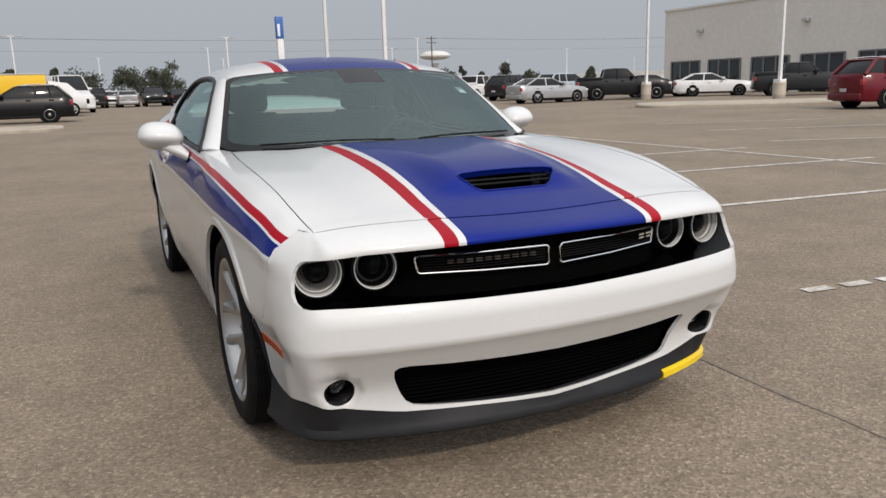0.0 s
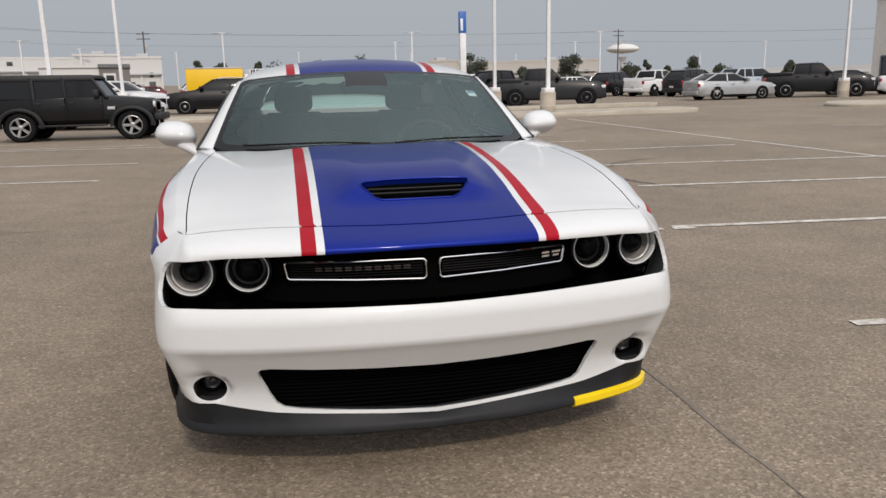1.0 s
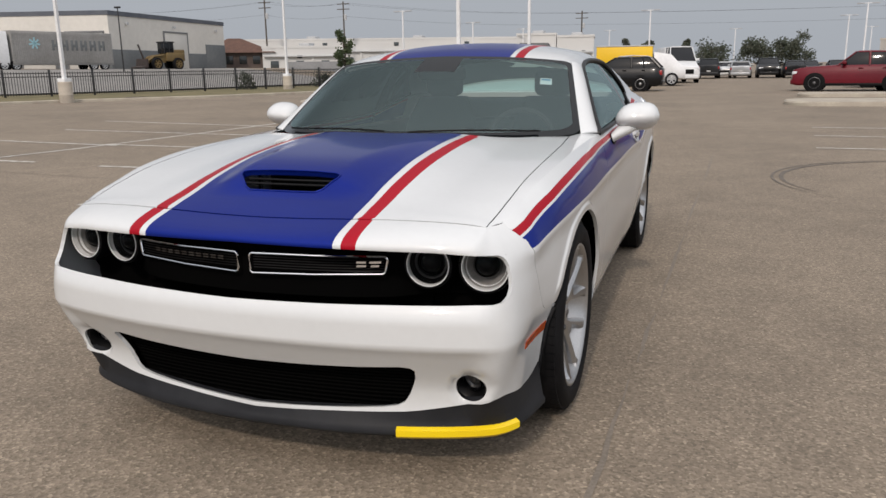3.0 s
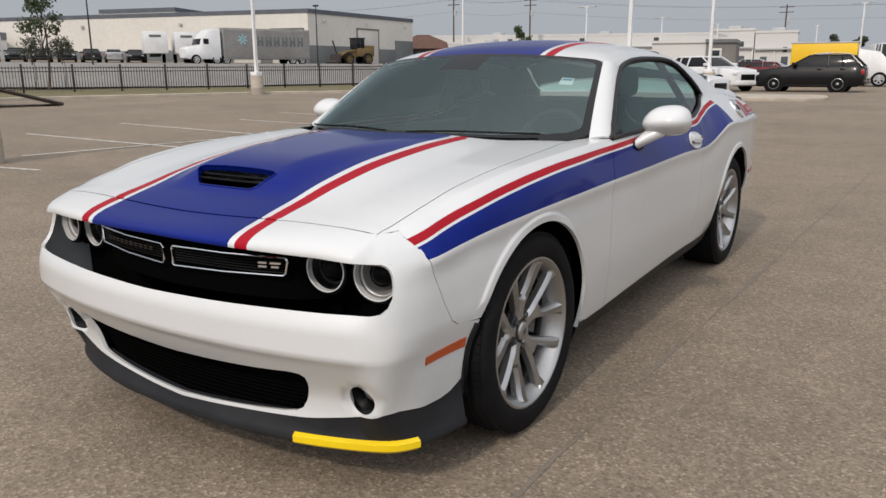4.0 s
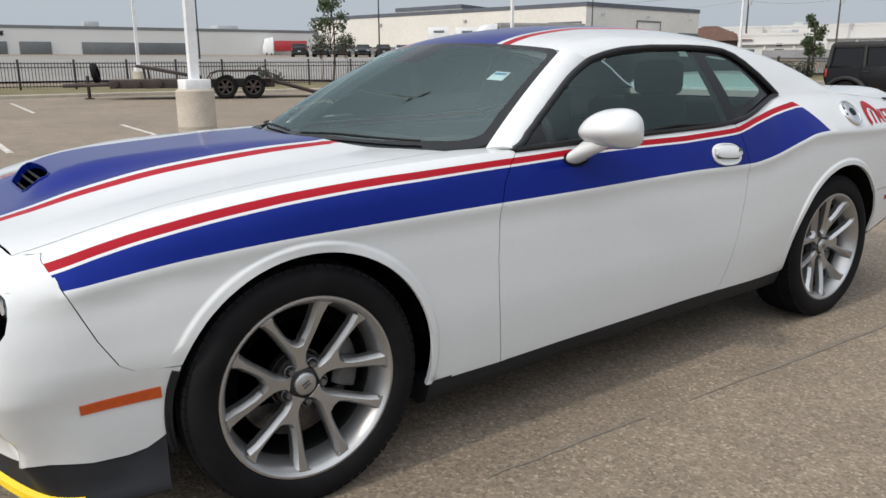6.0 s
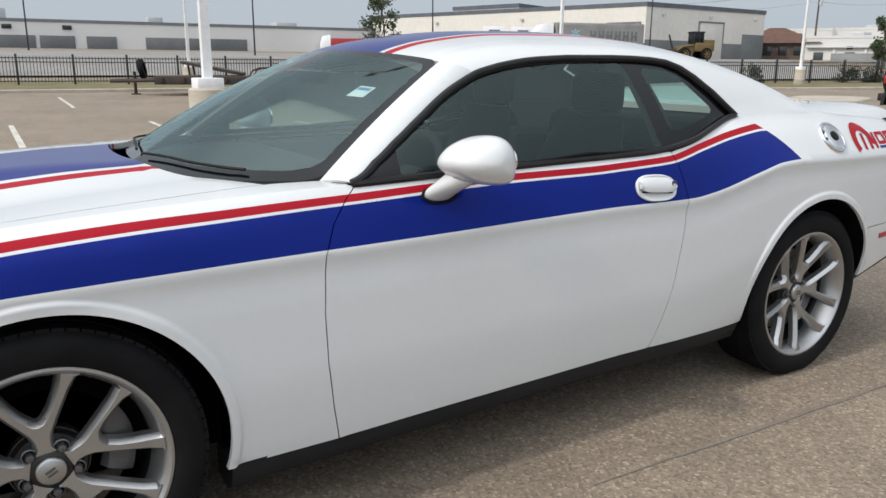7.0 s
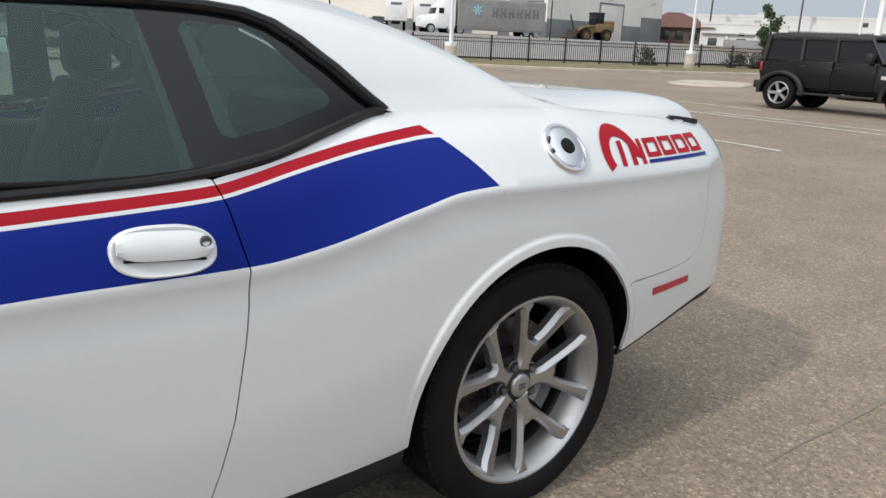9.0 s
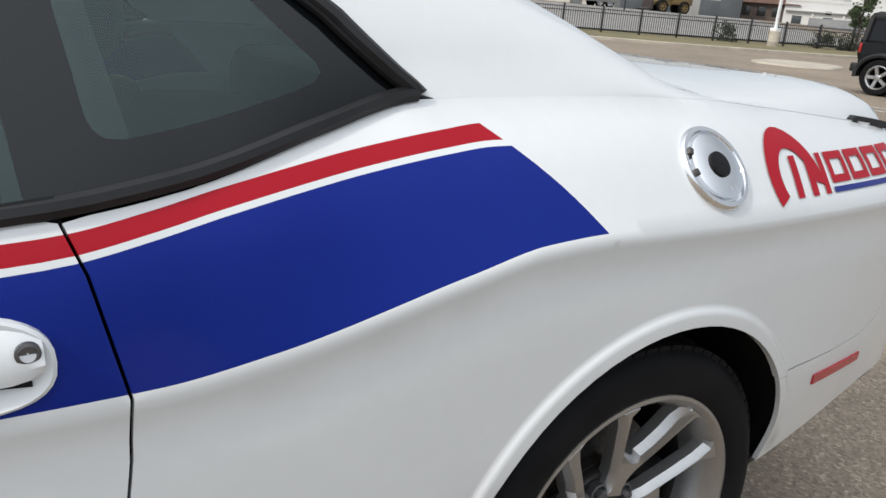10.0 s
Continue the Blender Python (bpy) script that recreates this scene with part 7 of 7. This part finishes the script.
    part("grille", boxed(xf - .015, xf + .1, -w * .5, w * .5, hood * .48, hood * .74, .03), BLACK, ob)
    part("front_bumper", boxed(xf - .03, xf + .2, -w * .82, w * .82, c + .05, c + .28, .05, segments=3), trim or colour, ob)
    part("rear_bumper", boxed(xr - .2, xr + .04, -w * .86, w * .86, c + .06, c + .30, .05, segments=3), trim or colour, ob)
    part("number_plate", boxed(xr + .03, xr + .05, -.16, .16, c + .34, c + .46, .004), PLATE, ob)
    ax = xf + f["fo"]
    for xw in (ax, ax + f["wb"]):
        for s in (1, -1):
            arch_bm = lathe(bmesh.new(), [(r * 1.20, -.02), (r * 1.20, .012), (r * 1.13, .016), (.001, .006)], 28, pose(xw, s * (w * 1.0 - .005), r, -90 * s, 0, 0))
            part("wheel_arch", arch_bm, BLACK, ob)
            road_wheel(ob, xw, s * (w * .90), r, .235, s, rim or ALLOY)
    return ob


V = vehicle
blackp, dkgrey, redp, silver, whitep, bluep = (paint("black", (.006, .006, .007)), paint("dark_grey", (.018, .019, .021)), paint("deep_red", (.13, .006, .014)), paint("silver", (.42, .43, .44), .5), paint("white", (.72, .73, .74)), paint("pale_blue", (.42, .48, .54)))
V("hatch", whitep, -6.8, 25.2, -12, "white hatchback parked beyond the black off-roader", "car")
V("suv", blackp, -3.9, 38.6, 180, "black sport utility parked before a yellow box truck", "car", roof_rails=True)
V("van", whitep, -1.9, 57.1, -74, "white cargo van parked beside a yellow box truck", "van")
V("suv", whitep, -8.5, 38.5, -30, "white sport utility parked by the site cabin", "car")
for k, (x, y, mt, lb) in enumerate(((.1, 71.5, dkgrey, "dark grey"), (1.5, 75, whitep, "white"), (2.7, 72, silver, "silver"), (5.0, 72, blackp, "black"), (7.0, 71, blackp, "black"), (8.4, 74, dkgrey, "dark grey"), (-2.0, 76, blackp, "black"), (10.4, 70, dkgrey, "dark grey"))):
    V("sedan" if k % 3 else "suv", mt, x, y, (90, -90)[k % 2], lb + " car parked far down the lot", "car")
V("light_pickup", redp, 7.1, 37.6, 171, "red crew-cab pickup parked behind a traffic island", "pickup truck", rim=ALLOY_DARK)
V("suv", whitep, 9.8, 42.5, 172, "white sport utility parked behind the red pickup", "car")
V("pickup", blackp, 10.6, 38.4, 196, "black pickup with a bright grille behind lamp posts", "pickup truck", trim=BLACK)
V("pickup", dkgrey, 12.9, 35.0, -18, "dark green-grey crew-cab pickup parked in a row", "pickup truck", rim=ALLOY_DARK, trim=BLACK)
V("hatch", whitep, 21.4, 52.5, 20, "small white hatchback parked far back in a row", "car")
V("suv", blackp, 24.2, 51.6, 28, "black sport utility parked in a row", "car", roof_rails=True)
V("light_pickup", whitep, 25.8, 48.4, 24, "white crew-cab pickup parked in a row", "pickup truck", rim=ALLOY_DARK)
V("suv", dkgrey, 26.6, 44.6, 22, "dark grey sport utility parked in a row", "car", roof_rails=True)
V("sedan", silver, 24.0, 36.4, 2, "silver sedan parked at the end of a row", "car")
V("suv", bluep, 28.6, 41.0, 8, "pale blue sport utility parked behind a silver sedan", "car")
V("pickup", blackp, 29.2, 36.0, -30, "black crew-cab pickup parked near the hall", "pickup truck")
V("sedan", dkgrey, 33.2, 37.6, -35, "dark grey sedan parked near the hall", "car")
V("sedan", whitep, 35.6, 35.0, -38, "white sedan with dark rims parked near the hall", "car", rim=ALLOY_DARK)
V("pickup", dkgrey, 37.2, 29.4, -42, "dark grey pickup parked beside the hall", "pickup truck")
V("suv", redp, 25.2, 15.2, -14, "deep red sport utility parked on open asphalt", "car", roof_rails=True)


# Black off-roader: boxy body, flared arches, spare wheel, slotted grille.
def offroader(x, y, heading):
    ob = thing("off_roader", "boxy black four-door off-roader with hard top, parked", "car", "parked vehicles", pose(x, y, rise_at(x, y), 0, 0, heading + 180) @ Matrix.Diagonal((.95, .95, .93, 1)))
    matt = noisy("matt_black_trim", (.005, .005, .006), (.009, .009, .01), 6, rough=.6, fine=(50, .15))
    w = .80
    bm = tapered(bmesh.new(), [(-1.98, w * .80, w * .78, .56, 1.02), (-1.90, w * .90, w * .84, .52, 1.12), (-.75, w * .97, w * .93, .50, 1.20), (-.70, w, w * .985, .50, 1.22), (2.02, w, w * .985, .50, 1.22), (2.10, w * .97, w * .95, .54, 1.18)], .008)
    part("body", bm, blackp, ob, "", 32)
    bm = bmesh.new()
    v = [bm.verts.new(p) for p in ((-.78, -.74, 1.2), (-.78, .74, 1.2), (-.42, .69, 1.76), (-.42, -.69, 1.76), (2.0, .70, 1.76), (2.0, -.70, 1.76), (2.08, .745, 1.2), (2.08, -.745, 1.2))]
    for q in ((0, 1, 2, 3), (3, 2, 4, 5), (5, 4, 6, 7), (0, 3, 5, 7), (1, 6, 4, 2), (0, 7, 6, 1)):
        bm.faces.new([v[i] for i in q])
    part("window", bm, CAR_GLASS, ob)
    part("hard_top", tapered(bmesh.new(), [(-.50, .66, .62, 1.74, 1.80), (-.40, .715, .69, 1.73, 1.84), (1.9, .725, .70, 1.73, 1.86), (2.06, .70, .66, 1.73, 1.82)]), matt, ob)
    for s in (1, -1):
        for x0, x1, t in ((-.78, -.42, .045), (.30, .33, .05), (1.12, 1.14, .06), (2.06, 2.0, .07)):
            part("pillar", tube(bmesh.new(), [(x0, s * .755, 1.2), (x1, s * .705, 1.76)], t, 6), matt, ob)
        part("side_rail", boxed(-.5, 2.04, min(s * .69, s * .735), max(s * .69, s * .735), 1.68, 1.77, .015), matt, ob)
        for x0, x1 in ((-.66, .28), (.32, 1.16)):
            door = part("door", boxed(x0, x1, min(s * .80, s * .826), max(s * .80, s * .826), .56, 1.205, .02), blackp, ob)
            part("door_handle", boxed(x1 - .22, x1 - .06, min(s * .826, s * .85), max(s * .826, s * .85), 1.04, 1.08, .01), matt, door)
            part("hinge", boxed(x0 - .02, x0 + .08, min(s * .82, s * .842), max(s * .82, s * .842), .98, 1.03, .006), matt, door)
        part("side_step", boxed(-.75, 1.05, min(s * .80, s * .93), max(s * .80, s * .93), .40, .46, .025), matt, ob)
        part("wing_mirror", boxed(-.62, -.46, min(s * .84, s * 1.03), max(s * .84, s * 1.03), 1.22, 1.42, .03), matt, ob)
        for xw in (-1.42, 1.50):
            rings = []
            for a in np.linspace(-8, 188, 15):
                ca, sa = math.cos(radians(a)), math.sin(radians(a))
                rings.append([(xw + (.47 + o) * ca * 1.06, s * yy, .44 + (.43 + o) * sa * (.96)) for o, yy in ((0, .76), (0, .93), (.05, .95), (.10, .90), (.10, .76))])
            part("fender_flare", loft(bmesh.new(), rings), matt, ob)
            part("wheel_well", lathe(bmesh.new(), [(.47, -.02), (.47, .012), (.001, .01)], 24, pose(xw, s * .80, .45, -90 * s, 0, 0)), DARK, ob)
            road_wheel(ob, xw, s * .80, .405, .26, s, ALLOY, 5)
        part("head_lamp", lathe(bmesh.new(), [(.10, 0), (.10, .04), (.085, .05), (.001, .06)], 20, pose(-1.98, s * .52, .98, 0, -90, 0)), HEAD, ob)
        part("tail_lamp", boxed(2.08, 2.14, min(s * .66, s * .80), max(s * .66, s * .80), .92, 1.14, .015), TAIL, ob)
        part("badge", boxed(-.98, -.78, min(s * .775, s * .80), max(s * .775, s * .80), .86, .94, .004), PLATE, ob)
    part("hood_top", tapered(bmesh.new(), [(-1.88, .62, .56, 1.08, 1.15), (-1.2, .66, .60, 1.12, 1.22), (-.74, .68, .62, 1.16, 1.25)]), blackp, ob)
    gr = part("grille", boxed(-2.03, -1.95, -.56, .56, .74, 1.10, .03), blackp, ob)
    for k in range(7):
        part("slot", boxed(-2.04, -2.0, -.30 + .1 * k - .032, -.30 + .1 * k + .032, .80, 1.04, .01), DARK, gr)
    part("front_bumper", boxed(-2.22, -2.0, -.78, .78, .52, .72, .04), matt, ob)
    part("rear_bumper", boxed(2.08, 2.26, -.80, .80, .48, .68, .04), matt, ob)
    sp = lathe(bmesh.new(), [(.27, .12), (.29, .13), (.38, .13), (.405, .09), (.405, -.09), (.38, -.13), (.27, -.12)], 32, pose(2.26, 0, 1.02, 0, 90, 0))
    part("spare_wheel", sp, RUBBER, ob)
    part("windscreen_frame", tube(bmesh.new(), [(-.79, -.74, 1.2), (-.79, .74, 1.2)], .03, 6), matt, ob)


offroader(-5.8, 19.7, 0)

# Yellow box truck behind the black sport utility.
yt = thing("box_truck", "yellow box truck parked across the lot", "truck", "parked vehicles", pose(-4.8, 48.0, rise_at(-4.8, 48), 0, 0, 184))
part("box", boxed(-1.9, 1.5, -1.1, 1.1, .8, 2.45, .05), noisy("yellow_truck_paint", (.80, .50, .0), (.74, .45, .0), .4, rough=.45, coat=.4), yt, "plain yellow cargo box")
part("frame", boxed(-3.8, 1.5, -.5, .5, .5, .8, .02), BLACK, yt)
part("roof_edge", boxed(-1.94, 1.54, -1.13, 1.13, 2.4, 2.48, .02), LAMP_GREY, yt)
part("cab", tapered(bmesh.new(), [(-3.9, .85, .8, .5, 1.15), (-3.6, .95, .9, .45, 1.3), (-3.0, 1.0, .85, .45, 1.9), (-2.0, 1.0, .9, .45, 2.05)]), whitep, yt)
for xw in (-3.1, .7):
    for s in (1, -1):
        road_wheel(yt, xw, s * .9, .40, .26, s, LAMP_GREY, 6)

# Flatbed trailer with ramps, on the near side of the verge.
RUST = noisy("rusty_steel", (.045, .030, .026), (.026, .021, .020), 3, rough=.8, fine=(25, .25))
PLANK = noisy("weathered_planks", (.13, .10, .075), (.09, .07, .055), 3, rough=.9, fine=(20, .2))
ft = thing("flatbed_trailer", "dark rusty flatbed equipment trailer with lowered ramps", "trailer", at=pose(-26.2, 10.15, rise_at(-26.2, 10.15), 0, 0, 68))
for s in (1, -1):
    beam = part("side_beam", boxed(-4.3, 1.5, min(s * .92, s * 1.02), max(s * .92, s * 1.02), .40, .70, .012), RUST, ft)
    for k in range(8):
        part("stake_pocket", boxed(-4.1 + .75 * k, -3.98 + .75 * k, min(s * 1.02, s * 1.07), max(s * 1.02, s * 1.07), .46, .66, .006), RUST, beam)
    fender_ = []
    for xx, zz in ((-.95, .62), (-.80, .88), (-.55, .97), (1.0, .97), (1.25, .88), (1.40, .62)):
        fender_.append([(xx, s * 1.02, zz), (xx, s * 1.32, zz), (xx, s * 1.32, zz + .06), (xx, s * 1.02, zz + .06)])
    part("mudguard", loft(bmesh.new(), fender_), RUST, ft)
    for xw in (-.28, .72):
        road_wheel(ft, xw, s * 1.15, .42, .25, s, RUST, 6)
    rail = tube(bmesh.new(), [(1.5, s * .88, .62), (3.5, s * .88, .06)], .06, 6)
    part("ramp_rail", rail, RUST, ft)
for k in range(9):
    part("plank", boxed(-4.3, 1.5, -.9 + .2 * k + .005, -.9 + .2 * (k + 1) - .005, .66, .72, .005), PLANK, ft)
tilt = pose(-1.2, 0, .77, 0, 11, 0)
part("tilted_deck", boxed(-2.2, 0, -.85, .85, -.05, .05, .01, tilt), RUST, ft, "raised tilting front deck of rusty steel")
for y in (-.6, .6):
    part("deck_prop", tube(bmesh.new(), [(-3.1, y, .70), (-3.15, y, 1.12)], .04, 6), RUST, ft)
part("drawbar", tube(bmesh.new(), [(-4.3, -.8, .55), (-6.0, 0, .5), (-4.3, .8, .55)], .08, 6), RUST, ft)
part("jack", tube(bmesh.new(), [(-5.2, .1, .02), (-5.2, .1, .85)], .06, 8), RUST, ft)
part("jack_foot", boxed(-5.34, -5.06, -.04, .24, 0, .05, .01), RUST, ft)
part("spare_wheel", lathe(bmesh.new(), [(.2, .1), (.33, .1), (.36, .06), (.36, -.06), (.33, -.1), (.2, -.1)], 28, pose(-4.9, .0, .95, 0, 80, 0)), RUBBER, ft)
part("ramp", boxed(1.5, 3.5, -.86, .86, -.05, .05, .01, pose(1.5, 0, .60, 0, 16, 0) @ pose(-1.5, 0, 0)), PLANK, ft, "lowered plank ramp")

# Articulated truck with a grey container, and white trailers, in the yard.
GREY_BOX = noisy("container_grey", (.27, .265, .255), (.22, .215, .205), .5, rough=.7, fine=(6, .1))
tr = thing("container_truck", "white tractor unit with a weathered grey shipping container", "truck", at=pose(-63.4, 55.9, rise_at(-63.4, 55.9), 0, 0, 74))
part("container", boxed(-1.6, 8.8, -1.2, 1.2, .55, 3.75, .03), GREY_BOX, tr, "weathered grey corrugated container")
for k in range(52):
    x0 = -1.5 + .197 * k
    part("rib", boxed(x0, x0 + .1, -1.235, -1.2, .75, 3.55, 0), GREY_BOX, tr)
for k in range(6):  # faded word as plain dark bars
    x0 = 2.3 + .98 * k
    bm = boxed(x0, x0 + .24, -1.25, -1.236, 1.95, 2.95, .002)
    box(bm, x0 + .46, x0 + .70, -1.25, -1.236, 1.95, 2.95, .002)
    box(bm, x0 + .24, x0 + .46, -1.25, -1.236, 2.30, 2.55, .002)
    part("marking", bm, GREY_WALL, tr)
star = bmesh.new()
for k in range(7):
    box(star, -.08, .08, -.02, 0, 0, .55, 0, pose(.6, -1.237, 2.6, 0, 360 / 7 * k, 0))
part("emblem_mark", star, noisy("faded_cyan", (.30, .50, .56), (.26, .45, .5), 1, rough=.7), tr, "faded pale blue star shape")
part("chassis", boxed(-4.2, 8.6, -.5, .5, .75, 1.1, .02), BLACK, tr)
part("cab", tapered(bmesh.new(), [(-5.6, .8, .75, .7, 1.55), (-5.3, .95, .85, .55, 1.75), (-4.1, 1.1, 1.0, .55, 1.95), (-3.9, 1.2, 1.1, .55, 2.6), (-3.0, 1.2, 1.15, .55, 3.5), (-1.9, 1.2, 1.15, .55, 3.65)]), whitep, tr)
part("window", boxed(-3.75, -3.2, -1.22, 1.22, 2.05, 2.6, .03), CAR_GLASS, tr)
part("windscreen", boxed(-4.06, -3.9, -.95, .95, 2.0, 2.62, .03, pose(-4, 0, 2.3, 0, 20, 0) @ pose(4, 0, -2.3)), CAR_GLASS, tr)
for xw in (-4.6, -2.4, -1.3, 6.6, 7.8):
    for s in (1, -1):
        road_wheel(tr, xw, s * 1.0, .5, .3, s, LAMP_GREY, 6)
for k, (x, y) in enumerate(((-73.0, 53.2), (-71.4, 56.0))):
    bt = thing("box_trailer", "white box trailer parked in the yard", "trailer", "yard trailers", pose(x, y, rise_at(x, y), 0, 0, 146))
    part("box", boxed(-3, 3, -1.25, 1.25, 1.0, 3.3, .03), whitep, bt)
    part("frame", boxed(-3, 3, -.5, .5, .7, 1.0, .02), BLACK, bt)
    part("marking", boxed(-3.03, -3.0, -.6, .6, 2.7, 2.95, .005), GREY_WALL, bt)
    for xw in (1.4, 2.4):
        for s in (1, -1):
            road_wheel(bt, xw, s * 1.0, .5, .3, s, LAMP_GREY, 6)
# Yellow wheel loader.
LOADER = noisy("worn_loader_yellow", (.15, .10, .035), (.11, .075, .03), 1.2, rough=.7, fine=(10, .15))
wl = thing("wheel_loader", "worn yellow wheel loader with a raised bucket arm", "wheel loader", at=pose(-59.7, 71.6, rise_at(-59.7, 71.6), 0, 0, 70) @ Matrix.Diagonal((.82, .82, .88, 1)))
part("rear_body", boxed(.1, 3.0, -1.0, 1.0, 1.1, 2.2, .15), LOADER, wl)
part("engine_hood", boxed(1.3, 3.1, -.85, .85, 2.1, 2.6, .15), LOADER, wl)
part("front_frame", boxed(-2.2, .2, -.6, .6, .9, 1.7, .12), LOADER, wl)
cab_ = part("cab", boxed(-.1, 1.35, -.8, .8, 2.1, 3.5, .08), CAR_GLASS, wl)
part("roof", boxed(-.25, 1.5, -.92, .92, 3.45, 3.62, .05), IRON, cab_)
for s in (1, -1):
    for xx in (-.08, .7, 1.32):
        part("pillar", boxed(xx - .05, xx + .05, min(s * .74, s * .84), max(s * .74, s * .84), 2.1, 3.5, .01), IRON, cab_)
    part("lift_arm", tube(bmesh.new(), [(.0, s * .6, 1.9), (-1.6, s * .62, 1.7), (-3.0, s * .62, .9)], .16, 6), LOADER, wl)
    for xw in (-1.5, 1.75):
        road_wheel(wl, xw, s * 1.05, .78, .6, s, LOADER, 6)
part("bucket", loft(bmesh.new(), [[(-3.0, yy, .3), (-4.0, yy, .2), (-4.1, yy, .35), (-3.3, yy, .55), (-3.15, yy, 1.4), (-2.95, yy, 1.4)] for yy in (-1.4, 1.4)]), RUST, wl)
part("mast", tube(bmesh.new(), [(-2.6, .2, 1.0), (-3.4, .2, 3.2)], .12, 6), RUST, wl)

# Red lorry and rows of small parked cars behind the fence.
rl = thing("red_lorry", "red and white lorry parked in the far yard", "truck", "", pose(-97.6, 43.8, rise_at(-97.6, 43.8) - .3, 0, 0, 65) @ Matrix.Diagonal((.8, .8, .8, 1)))
part("cab", tapered(bmesh.new(), [(-2.4, 1.0, .9, .6, 1.7), (-2.0, 1.15, 1.0, .5, 3.0), (-.6, 1.2, 1.1, .5, 3.3)]), whitep, rl)
part("load_bed", boxed(-.5, 5.0, -1.2, 1.2, 1.0, 2.7, .1), paint("lorry_red", (.32, .03, .035)), rl)
for xw in (-1.4, 2.8, 4.0):
    for s in (1, -1):
        road_wheel(rl, xw, s * 1.0, .5, .3, s, LAMP_GREY, 6)
rnd = random.Random(11)
for k in range(7):
    t = k / 6
    x, y = -79.5 + 2.5 * t, 38.5 + 15 * t
    mt = rnd.choice([blackp, dkgrey, silver, dkgrey, blackp, whitep])
    V(rnd.choice(["sedan", "suv", "hatch"]), mt, x, y, rnd.choice([148, 152, -32]), "car parked in the yard behind the iron fence", "car")
for k in range(26):
    x, y = -15 + 6.4 * (k % 3) - 1.2 * (k // 3) * .4, 68 + 3.1 * (k // 3)
    mt = rnd.choice([blackp, dkgrey, silver, redp, whitep, bluep])
    V(rnd.choice(["sedan", "suv", "hatch"]), mt, x - 4, y, rnd.choice([0, 4, 180]), "car in a crowded row of stored vehicles", "car")
V("hatch", redp, -17.6, 43.4, 188, "red hatchback parked near the fence", "car")
